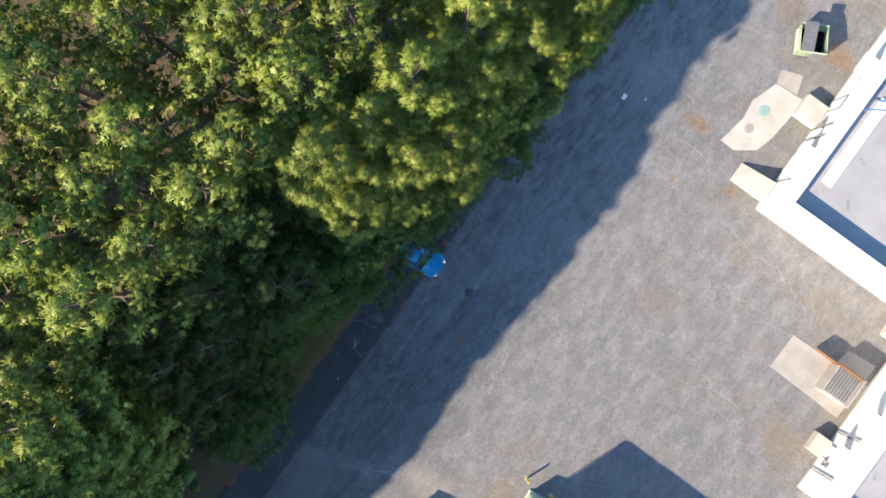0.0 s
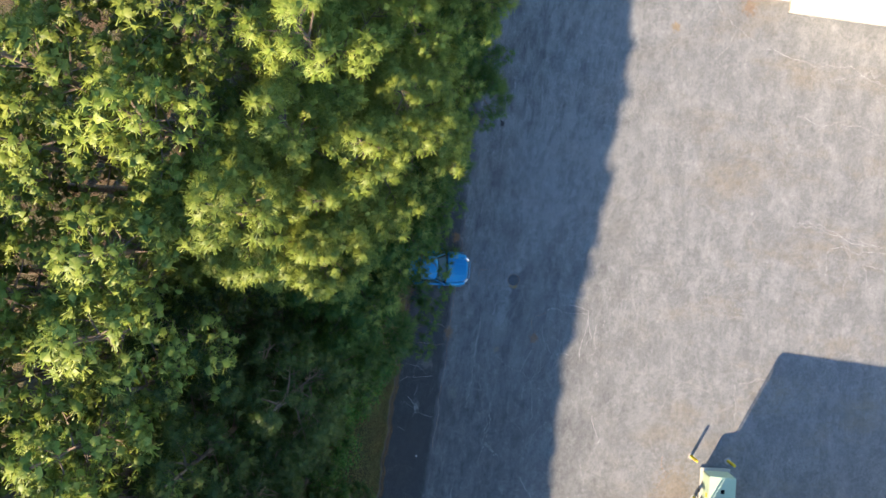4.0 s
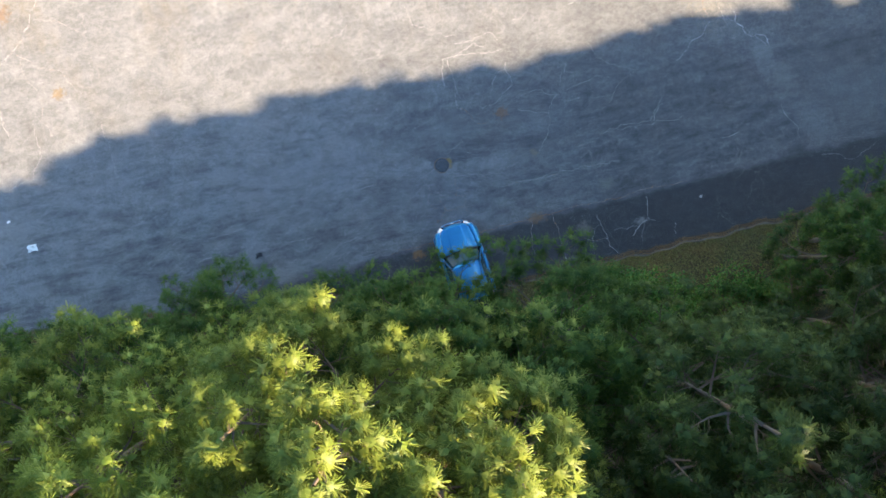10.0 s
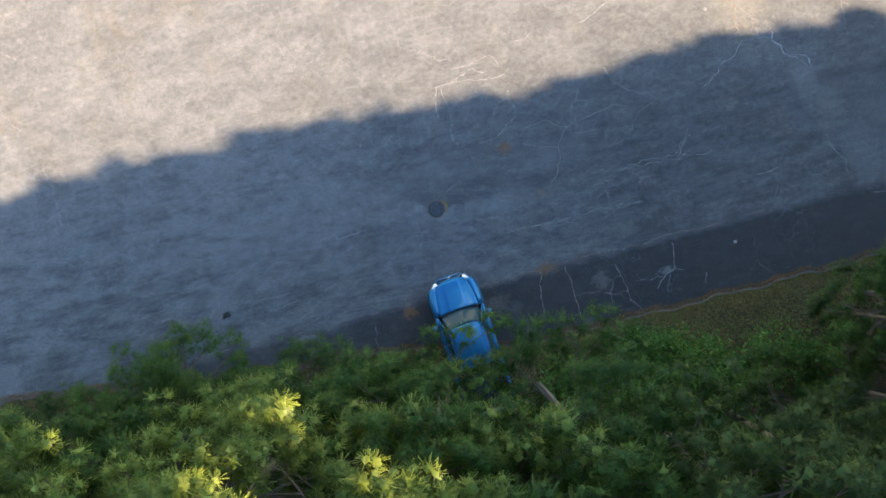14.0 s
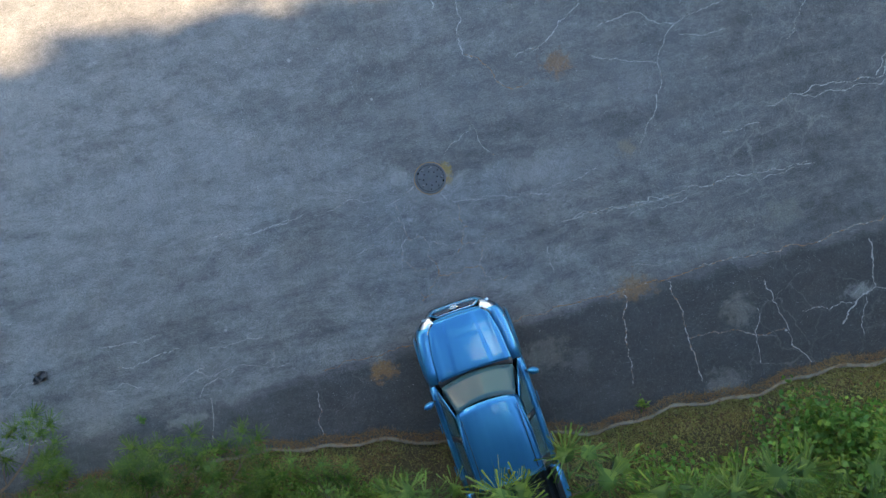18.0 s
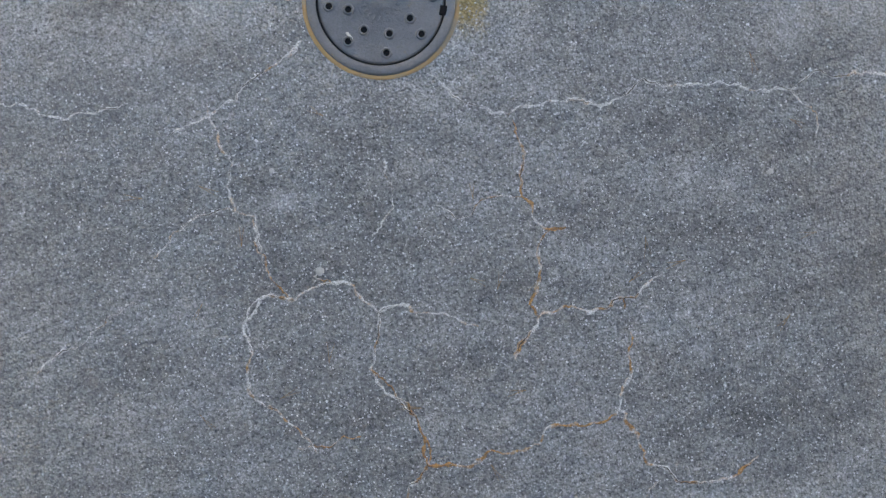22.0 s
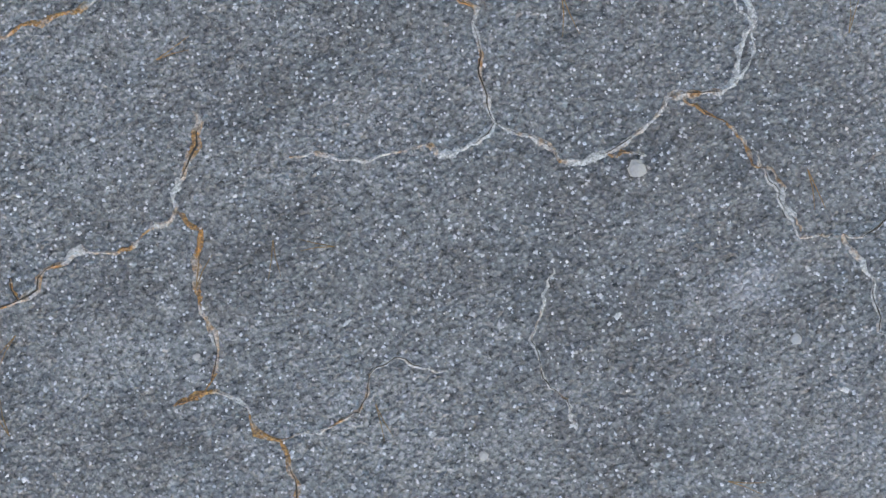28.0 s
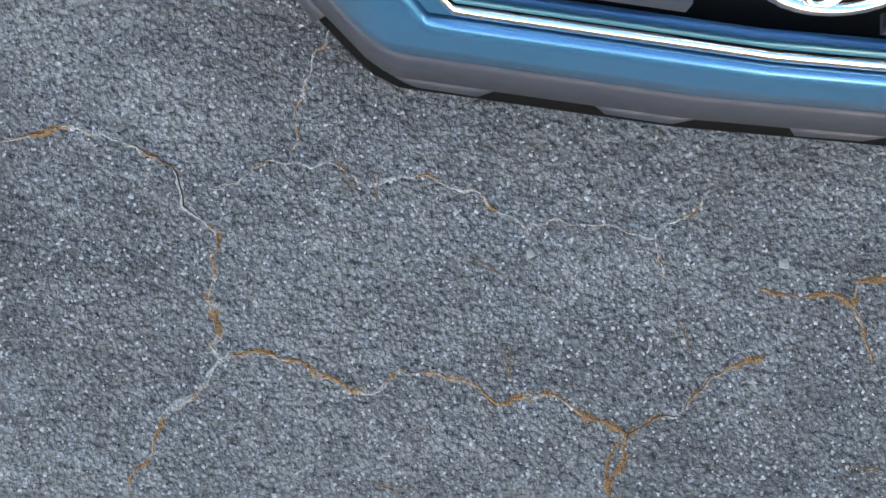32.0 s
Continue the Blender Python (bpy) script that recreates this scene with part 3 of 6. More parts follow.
# ---- buildings ----
def building_east():
    """White shed at the yard's eastern side: its corner stands at (11.8, 12.1)."""
    b = base("building", "white-walled industrial shed with a stained white roof", "building", pose(0, 0, 0))
    x0, x1, y0, y1, h = 11.8, 46.0, 12.1, 44.0, 5.35
    part("wall", block(x0, x1, y0, y0 + 0.25, -0.1, h), WHITE_WALL, b)
    part("wall", block(x0, x0 + 0.25, y0 + 0.25, y1, -0.1, h), WHITE_WALL, b)
    part("wall", block(x1 - 0.25, x1, y0 + 0.25, y1, -0.1, h), WHITE_WALL, b)
    part("wall", block(x0 + 0.25, x1 - 0.25, y1 - 0.25, y1, -0.1, h), WHITE_WALL, b)
    roof = part("roof", block(x0 - 0.06, x1 + 0.06, y0 - 0.06, y1 + 0.06, h + 0.004, h + 0.16, 0.02), ROOF_WHITE, b, "white sheet roof with rust stains")
    for k in range(24):
        x = x0 + 0.6 + k * 1.4
        part("roof_seam", block(x - 0.02, x + 0.02, y0, y1, h + 0.16, h + 0.2), ROOF_WHITE, roof)
    part("downspout", rod((x0 - 0.06, y0 - 0.07, 0.0), (x0 - 0.06, y0 - 0.07, h), 0.055), GREY_PLASTIC, b, "grey corner downspout")
    part("gutter", block(x0, x1, y0 - 0.16, y0 - 0.062, h - 0.12, h + 0.0), LID, b, "grey gutter along the eave")
    part("foundation", block(x0 - 0.04, x0 - 0.001, y0, y1, 0, 0.25), CONCRETE_OLD, b)
    part("foundation", block(x0 + 0.1, x1, y0 - 0.04, y0 - 0.001, 0, 0.25), CONCRETE_OLD, b)
    part("rust_streak", prism([(14.4, 15.3), (14.9, 15.1), (15.2, 15.6), (15.9, 15.7), (16.4, 16.3), (15.9, 16.5), (15.3, 16.1), (14.7, 16.0)], h + 0.161, h + 0.166), RUST_STAIN, roof, "orange rust stain")
    return b


def building_west():
    """L-shaped white building round the loading court."""
    b = base("building", "white L-shaped warehouse with a flat grey roof and parapet", "building", pose(0, 0, 0))
    h, r = 5.5, 4.75
    xe, ys, yn = -17.45, 13.45, 27.95
    walls = [
        (-60.0, xe, ys, ys + 0.3), (xe - 0.3, xe, ys + 0.3, yn), (xe, -2.6, yn, yn + 0.3),
        (-2.9, -2.6, yn + 0.3, 60.0), (-60.0, -59.7, ys + 0.3, 60.0), (-59.7, -2.9, 59.7, 60.0),
    ]
    for x0, x1, y0, y1 in walls:
        w = part("wall", block(x0, x1, y0, y1, -0.1, h), WHITE_WALL, b)
        part("coping", block(x0 - 0.03, x1 + 0.03, y0 - 0.03, y1 + 0.03, h + 0.002, h + 0.05, 0.01), WHITE_WALL, w, "white metal coping")
    part("roof", block(-59.7, xe - 0.3, ys + 0.3, 59.7, r - 0.2, r), ROOF_GREY, b, "weathered grey gravel roof")
    part("roof", block(xe - 0.3, -2.9, yn + 0.3, 59.7, r - 0.2, r - 0.002), ROOF_GREY, b, "weathered grey gravel roof")
    part("parapet_lining", block(xe - 0.335, xe - 0.302, ys + 0.6, yn, r, h - 0.05), RUST, b, "rust-brown inner face of the parapet")
    part("skylight_strip", block(-27.2, -20.2, ys + 1.15, ys + 1.95, r, r + 0.12, 0.02), WHITE_WALL, b, "long white roof strip behind the parapet")
    part("roof_pipe", rod((-25.4, ys + 0.3, h + 0.12), (-29.0, ys + 5.5, r + 0.3), 0.06), CHROME, b, "pale pipe across the roof")
    part("foundation", block(-50.0, xe, ys - 0.04, ys - 0.001, 0, 0.2), CONCRETE_OLD, b)
    part("foundation", block(xe + 0.001, xe + 0.04, ys, yn, 0, 0.2), CONCRETE_OLD, b)
    part("foundation", block(xe + 0.04, -2.6, yn - 0.04, yn - 0.001, 0, 0.2), CONCRETE_OLD, b)

    def door(x, y, w, hh, parent, louvre=False):
        d = part("door", block(x - w / 2, x + w / 2, y - 0.05, y - 0.003, 0.35, 0.35 + hh, 0.008), WHITE_WALL, parent, "white steel door")
        part("door_frame", block(x - w / 2 - 0.06, x - w / 2, y - 0.07, y - 0.003, 0.3, 0.41 + hh), LID, d)
        part("door_frame", block(x + w / 2, x + w / 2 + 0.06, y - 0.07, y - 0.003, 0.3, 0.41 + hh), LID, d)
        part("door_frame", block(x - w / 2, x + w / 2, y - 0.07, y - 0.003, 0.35 + hh, 0.41 + hh), LID, d)
        part("handle", rod((x + w / 2 - 0.1, y - 0.1, 1.3), (x + w / 2 - 0.1, y - 0.1, 1.45), 0.015), CHROME, d)
    door(-6.0, yn, 1.0, 2.05, b)
    door(-26.6, ys, 1.0, 2.05, b)
    door(-21.0, ys, 2.4, 2.6, b)

    def canopy(x, y, w, z, d):
        c = part("canopy", prism([(x - w / 2, y - d), (x + w / 2, y - d), (x + w / 2, y - 0.003), (x - w / 2, y - 0.003)], z, z + 0.06), WHITE_WALL, b, "small white canopy")
        part("bracket", rod((x - w / 2 + 0.05, y - d + 0.05, z), (x - w / 2 + 0.05, y - 0.02, z - 0.6), 0.02), LID, c)
        part("bracket", rod((x + w / 2 - 0.05, y - d + 0.05, z), (x + w / 2 - 0.05, y - 0.02, z - 0.6), 0.02), LID, c)
    canopy(-6.0, yn, 1.5, 2.9, 0.9)
    canopy(-9.2, yn, 1.3, 3.6, 1.1)
    canopy(-21.0, ys, 2.6, 3.3, 0.9)
    canopy(-29.0, ys, 1.6, 3.5, 1.1)
    for x, y in ((-7.6, yn), (-4.3, yn), (-23.4, ys), (-24.4, ys), (-22.4, ys)):
        p = part("wall_pipe", rod((x, y - 0.09, 0.2), (x, y - 0.09, 3.4), 0.04), LID, b, "grey wall pipe")
        part("bracket", block(x - 0.06, x + 0.06, y - 0.13, y - 0.003, 2.0, 2.06), LID, p)
    for x, y in ((-5.1, yn), (-24.9, ys)):
        p = part("meter_box", block(x - 0.22, x + 0.22, y - 0.2, y - 0.003, 1.2, 1.8, 0.02), LID, b, "grey meter box")
        part("cover", block(x - 0.17, x + 0.17, y - 0.22, y - 0.201, 1.26, 1.74, 0.005), CHROME, p)
    return b


def stoop(x0, x1, y0, y1, h, m=CONCRETE, ramp=True):
    s = base("loading_ramp", "pale concrete ramp block against the white wall", "ramp")
    bm = bmesh.new()
    lo = 0.1 if ramp else h
    v = [bm.verts.new(p) for p in ((x0, y0, 0), (x1, y0, 0), (x1, y1, 0), (x0, y1, 0), (x0, y0, lo), (x1, y0, lo), (x1, y1, h), (x0, y1, h))]
    for f in ((3, 2, 1, 0), (4, 5, 6, 7), (0, 1, 5, 4), (1, 2, 6, 5), (2, 3, 7, 6), (3, 0, 4, 7)):
        bm.faces.new([v[k] for k in f])
    bev(bm, 0.03)
    part("slab", bm, m, s)
    return s


def slab(name, pts, z, m, label):
    return tagged(part(name, prism(pts, -0.05, z), m), label, "concrete pad", kind="structure")


building_east()
building_west()
stoop(-19.6, -18.05, 10.7, 13.4, 1.0)
stoop(-26.4, -24.6, 11.6, 13.4, 0.7, ramp=False)
stoop(-6.75, -5.3, 26.6, 27.9, 0.7, ramp=False)
stoop(-17.2, -15.3, 26.3, 27.9, 0.6, ramp=False)
slab("pavement", [(-20.05, 8.45), (-20.0, 9.7), (-21.0, 11.05), (-22.35, 11.45), (-24.6, 11.65), (-26.0, 11.6), (-25.95, 10.9), (-25.85, 9.35), (-25.1, 9.1), (-23.8, 8.65), (-22.4, 8.85), (-21.1, 8.65)], 0.012, CONCRETE, "pale poured concrete patch with round green covers")
slab("pavement", [(-26.9, 9.05), (-27.5, 10.6), (-26.06, 11.1), (-25.9, 9.34)], 0.010, CONCRETE_OLD, "grey concrete patch")
slab("pavement", [(-11.55, 21.25), (-8.65, 21.2), (-8.45, 27.4), (-13.2, 27.5), (-13.0, 25.2), (-11.6, 25.0)], 0.03, CONCRETE_OLD, "stained concrete pad under a refuse compactor")
slab("pavement", [(15.1, 6.5), (18.9, 6.6), (19.0, 12.05), (15.2, 12.05), (14.9, 9.0)], 0.012, CONCRETE_OLD, "tan concrete strip beside the dumpsters")
slab("pavement", [(15.35, 6.2), (17.05, 6.2), (17.05, 8.5), (15.35, 8.5)], 0.018, CONCRETE_OLD, "bright concrete pad under the dumpsters")


def cover(x, y, r, m, label):
    c = base("access_cover", label, "manhole cover", pose(x, y, 0.012))
    part("lid", rod((0, 0, 0), (0, 0, 0.03), r, 28), m, c)
    part("handle", rod((-0.1, 0, 0.035), (0.1, 0, 0.035), 0.012, 8), CAST_IRON, c)


cover(-23.7, 9.8, 0.4, TEAL_LID, "round pale green access cover set in concrete")
cover(-21.95, 9.65, 0.34, CONCRETE_OLD, "round grey access cover set in concrete")


# ---- dumpsters, transformer, bollards ----
def dumpster(m, body, label, w=1.95, d=2.1, h=1.25, open_lid=False, cover_part=1.0):
    t = base("dumpster", label, "dumpster", m, "dumpsters in the yard")
    bm = bmesh.new()
    x, y0, y1 = w / 2, -d / 2, d / 2
    # steel tub with sloping front, open at the top
    v = [bm.verts.new(p) for p in ((-x, y0 + 0.3, 0.16), (x, y0 + 0.3, 0.16), (x, y1, 0.16), (-x, y1, 0.16), (-x, y0, h - 0.15), (x, y0, h - 0.15), (x, y1, h + 0.15), (-x, y1, h + 0.15))]
    for f in ((3, 2, 1, 0), (0, 1, 5, 4), (1, 2, 6, 5), (2, 3, 7, 6), (3, 0, 4, 7)):
        bm.faces.new([v[k] for k in f])
    bmesh.ops.solidify(bm, geom=list(bm.faces), thickness=0.035)
    part("tub", bm, body, t)
    part("rim", block(-x - 0.05, x + 0.05, y0 - 0.06, y0 + 0.0, h - 0.24, h - 0.14, 0.01), body, t)
    part("rim", block(-x - 0.05, x + 0.05, y1, y1 + 0.06, h + 0.06, h + 0.16, 0.01), body, t)
    for s in (-1, 1):
        part("fork_pocket", block(s * x, s * (x + 0.13), y0 + 0.35, y1 - 0.25, 0.62, 0.8, 0.01), body, t)
        part("rib", block(s * x, s * (x + 0.05), -0.05, 0.05, 0.2, h - 0.1, 0.01), body, t)
        for yy in (y0 + 0.45, y1 - 0.2):
            part("caster", rod((s * (x - 0.15) - 0.03, yy, 0.08), (s * (x - 0.15) + 0.03, yy, 0.08), 0.08, 14), TYRE, t)
    for s in (-1, 1):
        tilt = pose(s * w / 4, y1, h + 0.17, 98 if (open_lid and s < 0) else -8)
        lid = part("lid", block(-w / 4 + 0.01, w / 4 - 0.01, -d * cover_part, 0, 0, 0.035, 0.01, None, tilt), LID, t, "ribbed grey plastic lid")
        for k in range(8):
            yy = (-d + 0.14 + k * 0.25) * cover_part
            part("lid_rib", block(-w / 4 + 0.06, w / 4 - 0.06, yy, yy + 0.09, 0.035, 0.062, 0.008, None, tilt), LID, lid)
    part("refuse", prism([(-x + 0.1, y0 + 0.3), (x - 0.1, y0 + 0.3), (x - 0.1, y1 - 0.1), (-x + 0.1, y1 - 0.1)], 0.2, 0.7), DARK, t, "dark bagged refuse")
    return t


dumpster(pose(15.95, 7.05, 0.018, 0, 0, -80), BLUE_BIN, "blue steel dumpster with grey lids pushed back on a concrete pad", 1.85, 2.0, cover_part=0.64)
dumpster(pose(17.3, 10.2, 0.018, 0, 0, 97), TEAL_BIN, "dark teal steel dumpster with ribbed grey lids")
dumpster(pose(-29.6, 9.4, 0.0, 0, 0, -62), GREEN_BIN, "pale green steel dumpster, one lid open", open_lid=True)


def gate_bar():
    g = base("gate_bar", "rusty steel bar between the dumpsters", "steel bar")
    part("bar", rod((16.0, 8.75, 0.9), (15.9, 11.2, 0.9), 0.05), RUST, g)
    for y in (8.8, 11.15):
        part("post", rod((15.95, y, 0.0), (15.95, y, 0.95), 0.045), RUST, g)


gate_bar()


def compactor():
    c = base("compactor", "tan steel refuse compactor with a slatted grey grate", "compactor", pose(-10.3, 25.6, 0.03))
    part("body", block(-1.2, 1.0, -0.9, 1.1, 0, 1.2, 0.03), CONCRETE_OLD, c)
    part("hopper", block(-1.35, -1.2, -0.9, 1.1, 0, 1.5, 0.02), RUST, c, "rusty hopper wall")
    part("hopper", block(-1.35, 1.0, 1.1, 1.25, 0, 1.5, 0.02), CONCRETE_OLD, c)
    for k in range(8):
        part("slat", block(-1.05, 0.85, -0.8 + k * 0.23, -0.66 + k * 0.23, 1.2, 1.27, 0.01), LID, c)
    part("gate", block(-1.3, -1.25, -2.6, -0.9, 0.1, 1.0, 0.01), RUST, c, "rusty side rail")


compactor()


def transformer():
    t = base("transformer", "pale green pad-mounted transformer cabinet beside bollards", "transformer", pose(9.98, 13.05, 0.0, 0, 0, 5))
    part("plinth", block(-0.95, 0.95, -0.85, 0.85, 0, 0.12, 0.02), CONCRETE, t)
    bm = bmesh.new()
    pts = [(-0.8, -0.7, 0.12), (0.8, -0.7, 0.12), (0.8, 0.7, 0.12), (-0.8, 0.7, 0.12), (-0.8, -0.7, 1.25), (0.8, -0.7, 1.25), (0.8, 0.7, 1.45), (-0.8, 0.7, 1.45)]
    v = [bm.verts.new(p) for p in pts]
    for f in ((3, 2, 1, 0), (4, 5, 6, 7), (0, 1, 5, 4), (1, 2, 6, 5), (2, 3, 7, 6), (3, 0, 4, 7)):
        bm.faces.new([v[k] for k in f])
    part("cabinet", bev(bm, 0.03), GREEN_BOX, t)
    part("door", block(-0.74, 0.0, -0.725, -0.702, 0.2, 1.18, 0.008), GREEN_BOX, t)
    part("door", block(0.01, 0.74, -0.725, -0.702, 0.2, 1.18, 0.008), GREEN_BOX, t)
    part("vent", block(-0.1, 0.12, -0.1, 0.1, 1.345, 1.4, 0.01, None, None), DARK, t, "dark lifting socket")
    part("warning_plate", block(0.25, 0.5, -0.735, -0.726, 0.75, 1.0), YELLOW, t, "yellow warning plate")


transformer()


def bollard(x, y):
    b = base("bollard", "yellow painted steel pipe bollard", "bollard", pose(x, y, 0), "bollards round the transformer")
    part("pipe", rod((0, 0, 0), (0, 0, 1.02), 0.085, 18), YELLOW, b)
    bm = bmesh.new()
    bmesh.ops.create_uvsphere(bm, u_segments=18, v_segments=8, radius=0.085, matrix=Matrix.Translation((0, 0, 1.02)) @ Matrix.Diagonal((1, 1, 0.5, 1)))
    part("cap", bm, YELLOW, b, smooth=True)
    part("footing", rod((0, 0, -0.02), (0, 0, 0.02), 0.2, 18), CONCRETE_OLD, b)


for bx, by in ((8.57, 11.52), (10.91, 12.0), (8.55, 13.65)):
    bollard(bx, by)

# ---- woodland ----
def rot_to(dirs, spin):
    """Rotation matrices that take +Z to the given unit directions."""
    z = dirs / np.linalg.norm(dirs, axis=1, keepdims=True)
    ref = np.where(np.abs(z[:, 2:3]) < 0.95, np.array([[0, 0, 1.0]]), np.array([[1.0, 0, 0]]))
    x = np.cross(ref, z)
    x /= np.linalg.norm(x, axis=1, keepdims=True)
    y = np.cross(z, x)
    c, s = np.cos(spin)[:, None], np.sin(spin)[:, None]
    return np.stack([c * x + s * y, c * y - s * x, z], 2)


def tuft_shape(rng, n, length, width, core):
    """One pom-pom of needles round +Z: n thin triangles fanning out of a small dense heart."""
    u = rng.uniform(-0.5, 1, n)
    a = rng.uniform(0, math.tau, n)
    s = np.sqrt(1 - u * u)
    d = np.stack([s * np.cos(a), s * np.sin(a), u], 1)
    ln = length * rng.uniform(0.7, 1.15, n)[:, None]
    side = np.cross(d, rng.normal(size=(n, 3)))
    side *= width / 2 / np.linalg.norm(side, axis=1, keepdims=True)
    root, tip = d * length * 0.12, d * ln
    fan = (np.arange(n) % 3 > 0)[:, None]
    needles = np.stack([np.where(fan, tip - side, root - side), np.where(fan, tip + side, root + side), np.where(fan, root, tip)], 1)
    r = length * core
    ring = [np.array([r * math.cos(k * math.tau / 5), r * math.sin(k * math.tau / 5), 0.25 * r * (-1) ** k]) * rng.uniform(0.8, 1.25) for k in range(5)]
    top, foot = np.array([0, 0, r]), np.array([0, 0, -0.8 * r])
    heart = np.array([[ring[k], ring[(k + 1) % 5], top] for k in range(5)] + [[ring[(k + 1) % 5], ring[k], foot] for k in range(5)])
    return np.concatenate([needles, heart])


def sprays(rng, places, dirs, scale, count, length, width, core):
    kinds = [tuft_shape(rng, count, length, width, core).reshape(-1, 3) for _ in range(3)]
    r = rot_to(dirs, rng.uniform(0, math.tau, len(places)))
    which = np.arange(len(places)) % 3
    out = []
    for k in range(3):
        m = which == k
        pts = np.einsum("nij,kj->nki", r[m], kinds[k]) * scale[m][:, None, None] + places[m][:, None]
        out.append(pts.reshape(-1, 3))
    pts = np.concatenate(out)
    # every blade faces upward, and its normal follows the round tuft
    tri = pts.reshape(-1, 3, 3)
    down = np.cross(tri[:, 1] - tri[:, 0], tri[:, 2] - tri[:, 0])[:, 2] < 0
    tri[down] = tri[down][:, [0, 2, 1]]
    pts = tri.reshape(-1, 3)
    centre = np.concatenate([np.repeat(places[which == k], len(kinds[k]), 0) for k in range(3)])
    out = dirs / np.linalg.norm(dirs, axis=1, keepdims=True)
    out = np.concatenate([np.repeat(out[which == k], len(kinds[k]), 0) for k in range(3)])
    nor = (pts - centre) / length + out * 0.75 + np.array([0, 0, 0.3])
    return pts, nor / np.linalg.norm(nor, axis=1, keepdims=True)


def tube(path, radii, sides=5):
    verts, faces = [], []
    for k, (p, r) in enumerate(zip(path, radii)):
        for s in range(sides):
            a = s / sides * math.tau
            verts.append((p[0] + r * math.cos(a), p[1] + r * math.sin(a), p[2] + (0.25 * r * math.sin(a))))
        if k:
            for s in range(sides):
                i, j = (k - 1) * sides + s, (k - 1) * sides + (s + 1) % sides
                faces.append((i, j, j + sides, i + sides))
    return verts, faces


def quick_mesh(name, pts, faces, material):
    me = bpy.data.meshes.new(name)
    me.vertices.add(len(pts))
    me.vertices.foreach_set("co", np.asarray(pts, np.float32).ravel())
    k = faces.shape[1]
    me.loops.add(faces.size)
    me.loops.foreach_set("vertex_index", faces.astype(np.int32).ravel())
    me.polygons.add(len(faces))
    me.polygons.foreach_set("loop_start", np.arange(0, faces.size, k, dtype=np.int32))
    me.update(calc_edges=True)
    me.materials.append(material)
    return me


def pine(seed, h, low, rad, limbs, tufts, count, material, needle=0.3, width=0.03, core=0.36, forks=4, taper=1.7, label="tall pine with clustered bright green needles in sun"):
    """A pine: bent tapering trunk, forked limbs in loose whorls, and groups of round needle tufts at the ends of the twigs."""
    rng = np.random.default_rng(seed)
    bend = rng.normal(0, 0.25, 2)
    axis = lambda z: np.array([bend[0] * math.sin(z / h * 2.2), bend[1] * math.sin(z / h * 2.8), z])
    t = base("pine_tree", label, "tree")
    zs = np.linspace(-0.15, h * 0.98, 9)
    v, f = tube([axis(z) for z in zs], [0.19 * (h / 16) * (1 - 0.88 * max(0, z) / h) for z in zs], 8)
    raw("trunk", v, f, BARK, t, smooth=True)
    lv, lf, places, dirs = [], [], [], []

    def twig(path, radii):
        tv, tf = tube(path, radii, 3)
        lf.extend(tuple(i + len(lv) for i in face) for face in tf)
        lv.extend(tv)

    def clump(o, way, n, spread):
        for j in range(n):
            u = 0.95 - 1.25 * j / max(1, n - 1) if n > 1 else 0.8
            w, a = math.sqrt(1 - u * u), j * 2.4 + rng.uniform(0, 0.9)
            d = np.array([w * math.cos(a), w * math.sin(a), u]) + way * 0.5
            places.append(o + d * spread * rng.uniform(0.55, 1.1) * np.array([1, 1, 0.7]))
            dirs.append(d + np.array([0, 0, 0.3]))

    spread = needle * 1.15
    for k in range(limbs):
        q = (k + rng.uniform(0, 1)) / limbs
        z = low + (h * 0.95 - low) * q ** 0.9
        reach = rad * (1 - 0.86 * q ** taper) * rng.uniform(0.62, 1.12) * (0.72 + 0.28 * min(1, q * 5))
        a = k * 2.4 + rng.normal(0, 0.35)
        rise = reach * (0.08 + 0.6 * q) + rng.normal(0, 0.12)
        o = axis(z)
        out = np.array([math.cos(a), math.sin(a), 0])
        tip = o + out * reach + np.array([0, 0, rise])
        mid = (o + tip) / 2 + np.array([0, 0, -0.14 * reach]) + rng.normal(0, 0.06, 3)
        path = [o, (o + mid) / 2 - np.array([0, 0, 0.02]), mid, (mid + tip) / 2 + np.array([0, 0, -0.04 * reach]), tip]
        twig(path, [0.05, 0.04, 0.03, 0.018, 0.008])
        clump(tip, out, tufts, spread)
        m = max(1, round(forks * min(1, reach / (0.6 * rad))))
        for j in range(m):
            s = 0.42 + 0.5 * (j + rng.uniform(0.2, 0.8)) / m
            i = min(3, int(s * 4))
            p = path[i] + (path[i + 1] - path[i]) * (s * 4 - i)
            b = a + (-1) ** j * rng.uniform(0.6, 1.1)
            ln = reach * rng.uniform(0.26, 0.42)
            e = p + np.array([math.cos(b) * ln, math.sin(b) * ln, 0.35 * ln + rng.normal(0, 0.08)])
            twig([p, (p + e) / 2 + rng.normal(0, 0.03, 3), e], [0.018, 0.012, 0.006])
            clump(e, out * 0.6, tufts, spread)
    clump(axis(h * 0.99), np.array([0, 0, 1.0]), tufts + 2, spread)
    tagged(raw("branchwork", lv, lf, BARK, t), "bare brown limbs and twigs", kind="stuff")
    pts, normals = sprays(rng, np.array(places), np.array(dirs), rng.uniform(0.75, 1.2, len(places)), count, needle, width, core)
    leafy = quick_mesh("crown", pts, np.arange(len(pts)).reshape(-1, 3), material)
    leafy.polygons.foreach_set("use_smooth", [True] * len(leafy.polygons))
